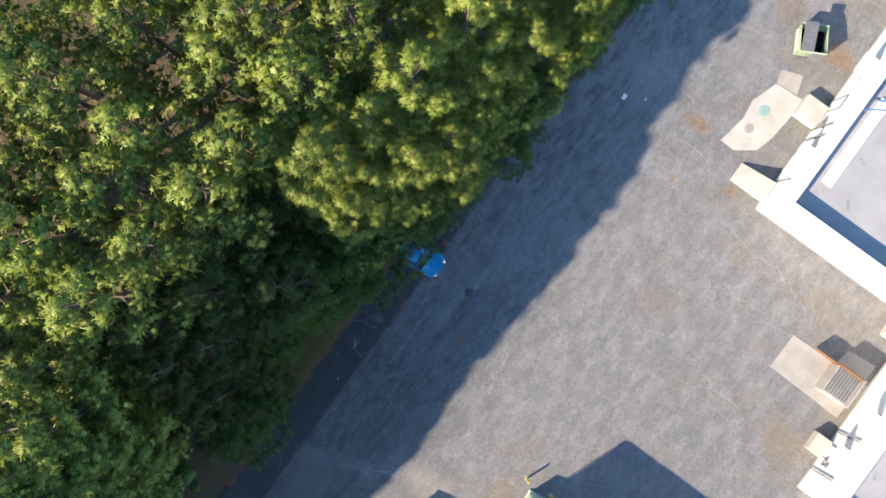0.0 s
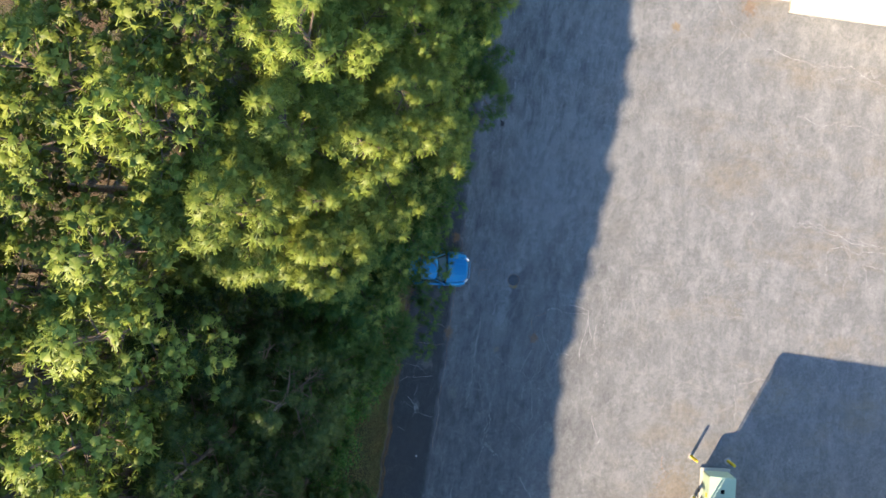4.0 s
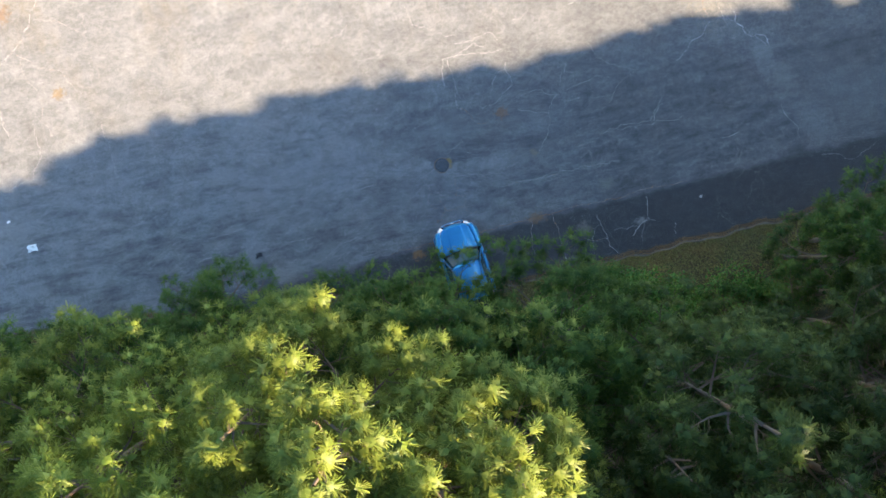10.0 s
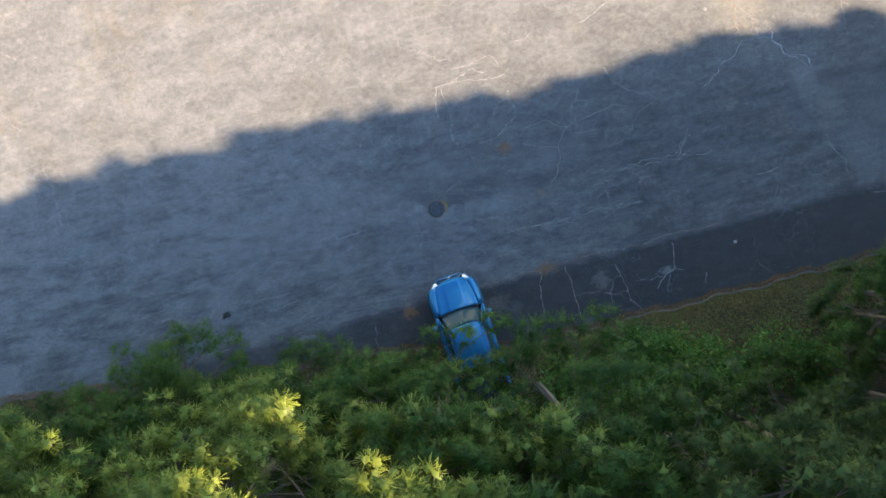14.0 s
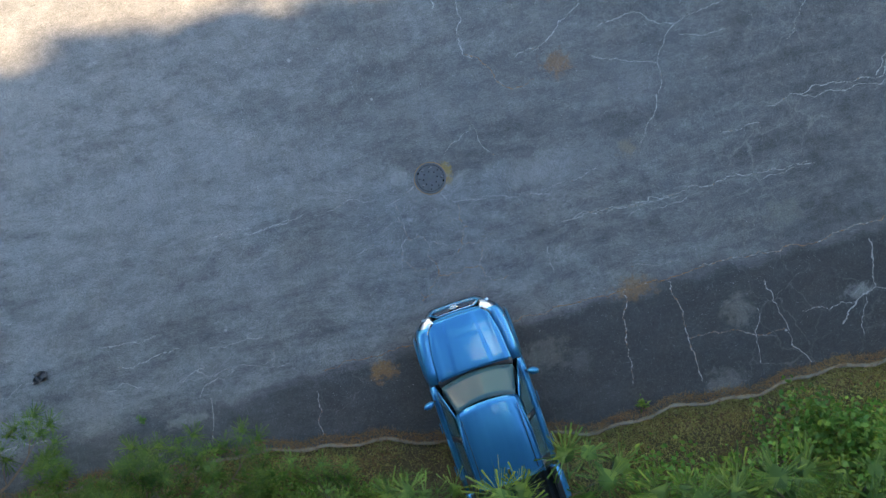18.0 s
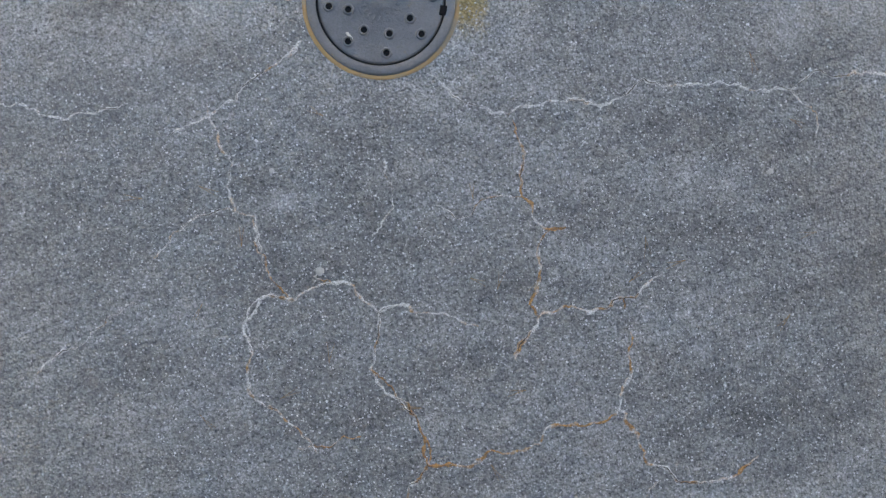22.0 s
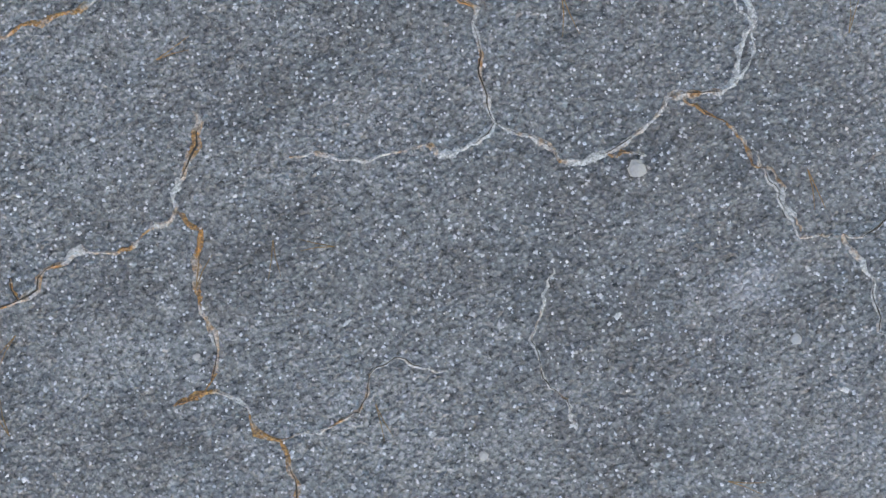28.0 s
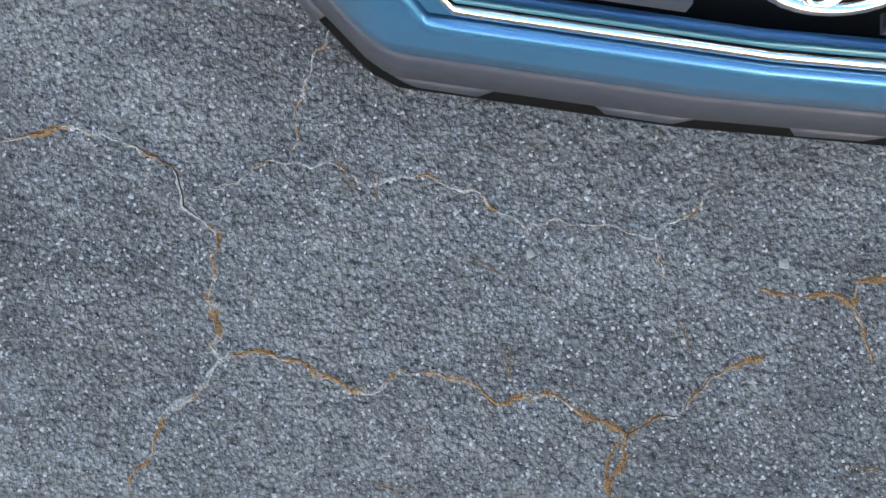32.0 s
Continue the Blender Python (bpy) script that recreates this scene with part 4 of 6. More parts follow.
    leafy.normals_split_custom_set_from_vertices(normals.tolist())
    crown = new("crown", leafy)
    crown.parent = t
    return t


def shrub(seed, h, rad, leaves, material, size=0.125, label="broad-leaved green shrub on the verge"):
    """A multi-stemmed bush: thin stems and many small folded leaves in clumps."""
    rng = np.random.default_rng(seed)
    t = base("shrub", label, "shrub")
    lv, lf, cl = [], [], []
    for k in range(14):
        a, r = rng.uniform(0, math.tau), rad * math.sqrt(rng.uniform(0.05, 1))
        tip = np.array([math.cos(a) * r, math.sin(a) * r, h * rng.uniform(0.5, 1.0) * (1 - 0.35 * (r / rad) ** 2)])
        o = np.array([rng.normal(0, 0.1), rng.normal(0, 0.1), -0.1])
        tv, tf = tube([o, (o + tip) / 2 + rng.normal(0, 0.12, 3), tip], [0.03, 0.02, 0.008], 4)
        lf += [tuple(i + len(lv) for i in face) for face in tf]
        lv += tv
        cl += [tip, tip + rng.normal(0, 0.25, 3) - np.array([0, 0, 0.15]), (o + tip) * 0.6 + rng.normal(0, 0.2, 3)]
    raw("branchwork", lv, lf, BARK, t)
    cl = np.array(cl)
    c = cl[rng.integers(0, len(cl), leaves)] + rng.normal(0, 0.24, (leaves, 3))
    c[:, 2] = np.maximum(c[:, 2], 0.05)
    d = rng.normal(size=(leaves, 3)) + np.array([0, 0, 0.9])
    r = rot_to(d, rng.uniform(0, math.tau, leaves))
    leaf = np.array([[-0.5, 0, 0], [0, -0.32, 0.08], [0.5, 0, 0], [0, 0.32, 0.08]]) * size
    pts = np.einsum("nij,kj->nki", r, leaf) * rng.uniform(0.6, 1.5, leaves)[:, None, None] + c[:, None]
    pts = pts.reshape(-1, 3)
    crown = new("foliage", quick_mesh("foliage", pts, np.arange(len(pts)).reshape(-1, 4), material))
    crown.parent = t
    return t


SHADE = "pine with dense round needle tufts, its shade put into their dark green"
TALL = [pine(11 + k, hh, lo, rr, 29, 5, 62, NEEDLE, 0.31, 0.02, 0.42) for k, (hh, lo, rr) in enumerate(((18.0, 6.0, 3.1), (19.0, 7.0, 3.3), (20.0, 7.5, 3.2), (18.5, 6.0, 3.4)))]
MID = [pine(23 + k, hh, lo, rr, 29, 5, 64, NEEDLE_SHADED, 0.29, 0.018, 0.36, 4, 2.4, SHADE) for k, (hh, lo, rr) in enumerate(((12.5, 6.4, 3.0), (13.5, 6.6, 3.1), (11.0, 4.0, 2.7)))]
BACK = [pine(61 + k, hh, lo, rr, 26, 4, 20, NEEDLE, 0.38, 0.04, 0.44) for k, (hh, lo, rr) in enumerate(((23.0, 12.0, 3.1), (24.0, 13.0, 3.3), (24.5, 13.0, 3.2)))]
EAST = [pine(83 + k, hh, lo, rr, 27, 4, 54, NEEDLE_OLIVE_SHADED, 0.29, 0.019, 0.36, 4, 1.9, "pine with sparse olive needle tufts and bare twigs, darkened in colour for shade") for k, (hh, lo, rr) in enumerate(((17.0, 7.0, 2.9), (18.5, 8.0, 3.1), (15.5, 6.0, 2.8)))]
YOUNG = [pine(31 + k, hh, 0.7, rr, 19, 4, 78, NEEDLE_SHADED, 0.24, 0.012, 0.26, 3, 1.5, "young pine with bushy green tufts beside the pavement") for k, (hh, rr) in enumerate(((5.2, 1.7), (6.8, 2.0), (8.6, 2.2)))]
FAR = [pine(51 + k, 20.0, 1.5, 3.8, 30, 2, 3, NEEDLE_SHADED, 0.8, 0.3, 0.7, 1) for k in range(2)]
BUSH = [shrub(71 + k, hh, rr, n, LEAF) for k, (hh, rr, n) in enumerate(((2.4, 1.3, 1500), (1.4, 1.0, 900), (3.4, 1.5, 1900)))]


def ground_z(x, y):
    d = edge_y(x) - y
    return -0.06 + min(0.22, max(0.0, d) * 0.12) if d > 0 else 0.0


def plant(kind, x, y, s=1.0, turn=0.0, group="pine wood beside the lane", lean=0.0):
    t = copy_thing(kind, pose(x, y, ground_z(x, y) - 0.03, 0, 0, turn) if not lean else pose(x, y, ground_z(x, y) - 0.06, -lean, 0, 0))
    t.scale = (s, s, s)
    t["group"] = group
    return t


def wood():
    rnd = random.Random(5)
    # front row along the verge, then the taller stand behind it
    for deep, step, low, high in ((2.6, 3.0, 17.5, 20.5), (5.6, 3.2, 20.5, 23.5), (9.0, 3.7, 22.5, 25.0), (12.8, 3.9, 23.0, 25.5), (16.7, 4.0, 23.0, 25.5), (20.8, 4.1, 23.0, 25.5), (25.0, 4.2, 23.0, 25.5), (29.2, 4.4, 23.0, 25.0)):
        x = -39 + rnd.uniform(0, 2)
        while x < 15.0:
            px, py = x + rnd.uniform(-0.7, 0.7), edge_y(x) - deep + rnd.uniform(-0.6, 0.6)
            k, turn, h = rnd.randrange(12), rnd.uniform(0, 360), rnd.uniform(low, high)
            x += step * rnd.uniform(0.85, 1.15)
            if px > -2.4 and deep < 4 or px > -0.8 and deep < 7 or px > 15.2 or px < -27 and py > -5 or py < -35 + 0.73 * (px - 1.5) or py < -37 - 1.38 * (px - 1.5):
                continue
            kind, own = (TALL[k % 4], (18.0, 19.0, 20.0, 18.5)[k % 4]) if deep < 7 else (BACK[k % 3], (23.0, 24.0, 24.5)[k % 3])
            plant(kind, px, py, h / own, turn)
    # beside and behind the parked truck
    for x, y, k, h in ((-2.2, -8.7, 1, 18.6), (-0.5, -8.9, 0, 18.4), (-1.2, -10.6, 2, 21.0), (-0.6, -12.6, 3, 20.5)):
        plant(TALL[k], x, y, h / (18.0, 19.0, 20.0, 18.5)[k], x * 77)
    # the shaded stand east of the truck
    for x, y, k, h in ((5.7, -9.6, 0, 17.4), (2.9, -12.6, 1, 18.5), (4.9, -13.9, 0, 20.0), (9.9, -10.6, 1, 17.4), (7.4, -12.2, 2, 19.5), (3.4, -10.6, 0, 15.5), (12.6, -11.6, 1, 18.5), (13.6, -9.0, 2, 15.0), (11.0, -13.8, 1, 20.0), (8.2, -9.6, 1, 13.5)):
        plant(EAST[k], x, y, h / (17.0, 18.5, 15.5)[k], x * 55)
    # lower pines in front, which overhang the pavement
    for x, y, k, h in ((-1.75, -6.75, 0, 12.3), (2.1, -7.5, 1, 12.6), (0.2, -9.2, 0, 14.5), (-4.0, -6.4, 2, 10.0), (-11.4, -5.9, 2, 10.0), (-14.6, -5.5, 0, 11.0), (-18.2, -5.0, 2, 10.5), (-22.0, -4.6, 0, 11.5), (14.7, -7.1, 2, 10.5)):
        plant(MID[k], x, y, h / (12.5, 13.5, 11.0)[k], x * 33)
    # tall stand further along the lane, whose shade lies over the lane
    for deep, step in ((4.6, 1.45), (5.6, 1.7), (7.0, 2.2), (8.6, 3.0), (15.0, 3.2), (18.5, 3.4), (22.0, 3.6)):
        x = 15.6 + rnd.uniform(0, 1)
        if deep > 12:
            x += 1.5
        while x < (66 if deep < 12 else 31):
            h = 1.45 * (min(deep, 8.6) + 9.65) - 1.1 - 0.12 * max(0.0, x - 34) - (1.0 if deep > 12 else 0.0) + rnd.uniform(-1.1, 0.75)
            far = x > 22
            plant(FAR[rnd.randrange(2)] if far else BACK[2], x + rnd.uniform(-0.3, 0.3), -5.9 - deep + rnd.uniform(-0.3, 0.3), h / (20.0 if far else 24.5), rnd.uniform(0, 360))
            x += step * rnd.uniform(0.85, 1.15)
    # young pines leaning out over the pavement's edge
    for x, y, k, s, lean in ((-5.9, -5.5, 0, 1.0, 10), (-9.8, -4.6, 0, 1.05, 19), (-8.7, -5.3, 0, 0.75, 6)):
        plant(YOUNG[k], x, y, s, 0, "young pines on the verge", lean)
    for x, y, k, s in ((-11.4, -4.6, 0, 0.9), (-12.5, -4.3, 1, 0.95), (-14.8, -4.6, 2, 0.8), (-4.9, -6.3, 0, 0.9), (-3.3, -6.5, 0, 1.0), (-2.1, -6.9, 0, 0.95), (-7.7, -5.3, 0, 0.8), 
                       (-7.6, -5.9, 2, 0.95), (-17.2, -4.8, 1, 1.0), (-20.1, -4.3, 2, 0.9), (-23.5, -4.0, 1, 1.0), (-3.9, -7.4, 0, 1.2), (13.6, -7.6, 2, 0.9), (15.4, -7.8, 1, 1.1), (17.5, -7.6, 2, 1.0), (11.0, -10.4, 1, 1.1), (8.8, -11.4, 2, 1.0), (4.6, -10.8, 2, 0.9), (6.6, -10.2, 2, 1.0), (9.8, -9.6, 1, 1.1), (12.4, -9.9, 2, 1.1), (3.0, -9.9, 2, 1.05), (7.6, -12.0, 2, 1.2), (10.8, -12.0, 2, 1.15), (5.6, -12.6, 2, 1.2)):
        plant(YOUNG[k], x, y, s, rnd.uniform(0, 360), "young pines on the verge")
    for x, y, k, s in ((5.8, -7.1, 0, 0.85), (6.7, -7.7, 0, 1.0), (5.1, -7.8, 0, 0.9), (3.7, -7.5, 1, 0.9), (2.7, -7.3, 1, 0.85), (7.2, -7.5, 1, 1.0), (8.2, -8.4, 2, 0.9), (6.0, -8.6, 2, 0.85), (5.3, -8.9, 2, 1.0), (7.4, -8.8, 0, 1.1), (9.0, -8.4, 1, 1.1), (3.4, -8.0, 1, 0.9), (10.6, -8.3, 0, 0.9),
                       (-5.0, -5.7, 1, 0.7), (-4.2, -5.6, 1, 0.6), (-6.4, -5.6, 1, 0.75), (2.9, -9.6, 2, 1.0), (8.0, -10.2, 2, 1.0), (12.3, -8.9, 2, 0.9), (-3.1, -6.0, 1, 0.5), (6.6, -10.6, 2, 1.1)):
        plant(BUSH[k], x, y, s, rnd.uniform(0, 360), "shrubs on the verge")


wood()
for proto in TALL + MID + EAST + BACK + YOUNG + FAR + BUSH:
    for o in (*proto.children_recursive, proto):
        bpy.data.objects.remove(o)


def blades(name, label, category, material, n, region, length, width, flat, seed):
    """Thin blades strewn over the verge, one joined mass."""
    rng = np.random.default_rng(seed)
    x0, x1, d0, d1 = region
    x = rng.uniform(x0, x1, n)
    e = np.array([edge_y(q) for q in x])
    d = d0 + (d1 - d0) * rng.uniform(0, 1, n) ** 1.4
    z = np.array([ground_z(a, b) for a, b in zip(x, e - d)])
    a = rng.uniform(0, math.tau, n)
    ln = length * rng.uniform(0.5, 1.3, n)
    p = np.stack([x, e - d, z + 0.005], 1)
    side = np.stack([-np.sin(a), np.cos(a), 0 * a], 1) * width / 2
    tip = np.stack([np.cos(a) * ln * flat, np.sin(a) * ln * flat, ln * (1 - flat * 0.9) + 0.01], 1)
    pts = np.stack([p - side, p + side, p + tip], 1).reshape(-1, 3)
    ob = new(name, quick_mesh(name, pts, np.arange(len(pts)).reshape(-1, 3), material))
    return tagged(ob, label, category, kind="stuff")


blades("grass", "short dry green and tan verge grass", "grass", GRASS, 70000, (0.3, 20, 0.03, 4.2), 0.13, 0.016, 0.6, 3)
blades("grass", "sparse weeds among pine straw", "grass", GRASS, 40000, (-24, 0.5, 0.05, 2.5), 0.14, 0.012, 0.6, 4)
blades("pine_straw", "rust-brown fallen pine straw along the pavement edge", "pine straw", STRAW, 46000, (-24, 22, -0.2, 0.55), 0.14, 0.008, 0.97, 6)
blades("pine_straw", "rust-brown fallen pine straw under the trees", "pine straw", STRAW, 20000, (-16, 18, 0.3, 5.0), 0.16, 0.01, 0.95, 7)


def pavement_edge():
    """Crumbled sandy rim where the asphalt breaks off against the verge."""
    rng = np.random.default_rng(9)
    xs = np.linspace(-26, 22, 700)
    verts, faces = [], []
    for k, x in enumerate(xs):
        e = edge_y(x)
        w = 0.012 + 0.05 * abs(noise.noise(Vector((x * 1.7, 2.2, 0)))) + rng.uniform(0, 0.03)
        v = 0.008 + 0.035 * abs(noise.noise(Vector((x * 2.3, 7.7, 0)))) + rng.uniform(0, 0.03)
        verts += [(x, e - w, 0.012), (x, e, 0.016 + rng.uniform(0, 0.006)), (x, e + v, 0.003)]
        if k:
            i = 3 * (k - 1)
            faces += [(i, i + 3, i + 4, i + 1), (i + 1, i + 4, i + 5, i + 2)]
    return tagged(raw("trim", verts, faces, SAND, smooth=True), "crumbled tan edge of the pavement", "pavement edge", kind="structure")


pavement_edge()


def lamp_post():
    p = base("street_lamp", "grey flood lamp on a pole among the pines", "lamp", pose(-4.1, -7.75, 0.1))
    part("pole", rod((0, 0, -0.1), (0, 0, 9.6), 0.11, 14, 0.07), LID, p)
    part("arm", rod((0, 0, 9.5), (0.05, 0.5, 9.7), 0.035), LID, p)
    part("lamp_head", block(-0.17, 0.25, 0.42, 0.76, 9.66, 9.8, 0.03), LID, p, "weathered grey lamp housing")
    part("lens", block(-0.12, 0.2, 0.46, 0.72, 9.64, 9.659), LAMP_CLEAR, p)


lamp_post()

# ---- pickup truck ----
def grid_mesh(rows):
    """Faces between rows of points, each row as long as the next."""
    verts = [p for r in rows for p in r]
    k = len(rows[0])
    faces = [(j * k + i, j * k + i + 1, (j + 1) * k + i + 1, (j + 1) * k + i) for j in range(len(rows) - 1) for i in range(k - 1)]
    return verts, faces


def shell(name, rows, material, parent, label="", thick=0.012, smooth=True, flip=False):
    v, f = grid_mesh(rows)
    if flip:
        f = [tuple(reversed(q)) for q in f]
    bm = bmesh.new()
    vs = [bm.verts.new(p) for p in v]
    for q in f:
        if len({tuple(round(c, 5) for c in v[i]) for i in q}) > 2:
            bm.faces.new([vs[i] for i in q])
    bmesh.ops.remove_doubles(bm, verts=bm.verts, dist=0.0005)
    bmesh.ops.recalc_face_normals(bm, faces=bm.faces)
    if thick:
        bmesh.ops.solidify(bm, geom=list(bm.faces), thickness=thick)
    return part(name, bm, material, parent, label, smooth)


def plan_y(x):
    """Plan of the nose: flat middle, raked corners."""
    return float(np.interp(abs(x), (0, 0.46, 0.5, 0.78, 0.86, 0.93), (0, -0.012, -0.03, -0.26, -0.4, -0.62)))


def nose_band(name, prof, x0, x1, material, parent, label="", steps=36, thick=0.01):
    xs = np.linspace(x0, x1, steps)
    rows = [[(x * (1 - 0.0 * dy), plan_y(x) + dy, z) for x in xs] for dy, z in prof]
    return shell(name, rows, material, parent, label, thick)


def smooth_step(a, b, x):
    q = min(1.0, max(0.0, (x - a) / (b - a)))
    return q * q * (3 - 2 * q)


def hood_z(x, y):
    q = -y
    z = float(np.interp(q, (0.2, 0.3, 0.5, 0.9, 1.25, 1.36), (0.985, 1.03, 1.075, 1.125, 1.165, 1.17)))
    ridge = 0.3 + 0.06 * (q - 0.3)
    z += 0.022 * (1 - smooth_step(ridge - 0.025, ridge + 0.03, abs(x)))
    crest = 0.56 + 0.06 * (q - 0.3)
    z += 0.012 * math.exp(-((abs(x) - crest) / 0.05) ** 2)
    return z - 0.055 * (abs(x) / 0.75) ** 2.5


def half_width(y):
    return float(np.interp(-y, (0.26, 0.4, 0.6, 0.95, 1.4, 3.6, 4.6, 5.35), (0.8, 0.87, 0.915, 0.94, 0.945, 0.945, 0.945, 0.93)))


def wheel(parent, x, y, s):
    w = part("wheel", rod((x - 0.13, y, 0.385), (x + 0.13, y, 0.385), 0.2, 20), DARK, parent)
    bm = bmesh.new()
    prof = ((-0.13, 0.24), (-0.135, 0.33), (-0.11, 0.38), (0, 0.388), (0.11, 0.38), (0.135, 0.33), (0.13, 0.24))
    rows = [[(x + dx, y + r * math.cos(a), 0.385 + r * math.sin(a)) for dx, r in prof] for a in np.linspace(0, math.tau, 33)]
    shell("tyre", rows, TYRE, w, "black all-terrain tyre", 0)
    rim = part("rim", rod((x + s * 0.07, y, 0.385), (x + s * 0.1, y, 0.385), 0.1, 20), ALLOY, w, "silver alloy rim")
    for k in range(6):
        a = k / 6 * math.tau
        bm = rod((x + s * 0.09, y + 0.06 * math.cos(a), 0.385 + 0.06 * math.sin(a)), (x + s * 0.09, y + 0.235 * math.cos(a), 0.385 + 0.235 * math.sin(a)), 0.022, 8)
        me = bpy.data.meshes.new("spoke")
        bm.to_mesh(me)
        bm.free()
        b2 = bmesh.new()
        b2.from_mesh(rim.data)
        b2.from_mesh(me)
        b2.to_mesh(rim.data)
        b2.free()
        bpy.data.meshes.remove(me)


def pickup():
    t = base("pickup_truck", "glossy metallic blue double-cab pickup parked nose out from the trees", "truck", pose(-0.215, -2.535, 0, 0, 0, 4.2))
    # hood
    ys = np.linspace(-0.235, -1.36, 22)
    rows = []
    for y in ys:
        w = float(np.interp(-y, (0.235, 0.4, 0.8, 1.36), (0.49, 0.62, 0.7, 0.745)))
        rows.append([(x * w, y + 0.05 * (1 - (x * 1.0) ** 2) * (1 if y < -0.7 else 0.3), hood_z(x * w, y)) for x in np.linspace(-1, 1, 41)])
    hood = shell("hood", rows, PAINT, t, "blue hood with raised centre and twin creases")
    for s in (-1, 1):
        # fender and body side
        rows = []
        for y in (-0.3, -0.4, -0.55, -0.75, -0.95, -1.15, -1.38):
            w, inner = half_width(y), float(np.interp(-y, (0.3, 0.4, 0.8, 1.38), (0.565, 0.63, 0.706, 0.752)))
            zt = hood_z(inner, y) - 0.006
            rows.append([(s * inner, y, zt), (s * (inner * 0.5 + w * 0.5), y, zt - 0.012), (s * (w - 0.045), y, zt - 0.045), (s * (w - 0.005), y, zt - 0.12), (s * (w + 0.012), y, 0.82), (s * w, y, 0.62), (s * (w - 0.03), y, 0.42)])
        shell("fender", rows, PAINT, t, flip=s > 0)
        rows = []
        for y in (-1.395, -1.6, -2.2, -2.9, -3.48):
            w = half_width(y)
            rows.append([(s * 0.83, y, 1.145), (s * (w - 0.045), y, 1.13), (s * (w - 0.006), y, 1.05), (s * (w + 0.012), y, 0.88), (s * w, y, 0.62), (s * (w - 0.05), y, 0.4)])
        shell("cab_side", rows, PAINT, t, flip=s > 0)
        for y0, y1 in ((-1.47, -2.42), (-2.46, -3.3)):
            rows = []
            for y in np.linspace(y0, y1, 5):
                rows.append([(s * 0.925, y, 1.12), (s * 0.95, y, 1.05), (s * 0.966, y, 0.88), (s * 0.955, y, 0.62), (s * 0.925, y, 0.46)])
            d = shell("door", rows, PAINT, t, thick=0.012, flip=s > 0)
            hb = block(s * 0.985 - 0.012, s * 0.985 + 0.012, y1 + 0.1, y1 + 0.3, 0.985, 1.015, 0.008)
            part("handle", hb, PAINT, d, "body-coloured door handle")
        part("sill_step", block(s * 0.93 - 0.06, s * 0.93 + 0.06, -3.4, -1.5, 0.36, 0.4, 0.015), BLACK_PLASTIC, t, "black side step")
        # glass house
        def upper(y, f):
            return (s * (0.84 - 0.205 * f), y - 0.0 * f, 1.14 + 0.54 * f)
        for y0, y1, y2, y3 in ((-1.62, -2.38, -2.36, -2.0), (-2.5, -3.26, -3.2, -2.5)):
            q = [upper(y0, 0.04), upper(y1, 0.04), upper(y2, 0.9), upper(y3, 0.9)]
            shell("side_window", [[q[0], q[1]], [q[3], q[2]]], GLASS, t, "tinted side window", 0.006, False)
        for ya, yb, yc, yd in ((-1.42, -1.6, -2.0, -1.93), (-2.38, -2.5, -2.5, -2.36), (-3.26, -3.5, -3.42, -3.2)):
            shell("pillar", [[upper(ya, 0.0), upper(yb, 0.0)], [upper((ya + yd) / 2, 0.5), upper((yb + yc) / 2, 0.5)], [upper(yd, 1.0), upper(yc, 1.0)]], PAINT if ya > -2 else BLACK_PLASTIC, t, "", 0.02)
        # mirror
        mb = bmesh.new()
        bmesh.ops.create_uvsphere(mb, u_segments=16, v_segments=10, radius=1, matrix=Matrix.Translation((s * 1.05, -1.7, 1.17)) @ Matrix.Rotation(s * -0.28, 4, "Z") @ Matrix.Diagonal((0.115, 0.065, 0.09, 1)))
        mir = part("mirror", mb, PAINT, t, "blue door mirror", True)
        part("mirror_arm", rod((s * 0.9, -1.66, 1.1), (s * 1.0, -1.69, 1.12), 0.022), BLACK_PLASTIC, mir)
        part("mirror_glass", block(s * 1.05 - 0.085, s * 1.05 + 0.085, -1.772, -1.766, 1.115, 1.225), CHROME, mir)
        # headlamp
        rows = []
        for q in np.linspace(0, 1, 9):
            xo = 0.52 + 0.35 * q
            yo = -0.13 - 0.09 * q - 0.34 * q ** 2.2
            rows.append([(s * xo, yo + 0.03, 0.86), (s * xo, yo + 0.005, 0.93), (s * (xo - 0.02), yo - 0.06, 0.985), (s * (xo - 0.05 - 0.02 * q), yo - 0.12 - 0.07 * q, 1.012 + 0.01 * q)])
        hl = shell("headlight", rows, LAMP_CLEAR, t, "clear swept-back headlamp", 0.012, True, s > 0)
        part("indicator", block(s * 0.845 - 0.02, s * 0.845 + 0.02, -0.62, -0.52, 0.93, 0.985, 0.01), AMBER, hl, "amber side indicator")
        part("fog_lamp", rod((s * 0.66, plan_y(0.66) - 0.03, 0.53), (s * 0.66, plan_y(0.66) + 0.012, 0.53), 0.05, 18), LAMP_CLEAR, t, "round fog lamp")
        # arches and wheels
        for y in (-0.93, -4.17):
            rows = [[(s * (0.935), y + r * math.cos(a), 0.42 + r * math.sin(a)) for a in np.linspace(-0.25, math.pi + 0.25, 19)] for r in (0.0, 0.43)]
            shell("wheel_well", rows, DARK, t, "", 0.03, False)
            rows = [[(s * xx, y + r * math.cos(a), 0.42 + r * math.sin(a)) for a in np.linspace(-0.25, math.pi + 0.25, 19)] for xx, r in ((0.94, 0.41), (0.985, 0.42), (0.985, 0.46), (0.94, 0.5))]
            shell("arch_flare", rows, PAINT, t, "", 0)
            wheel(t, s * 0.84, y, s)
        # bed side
        rows = []
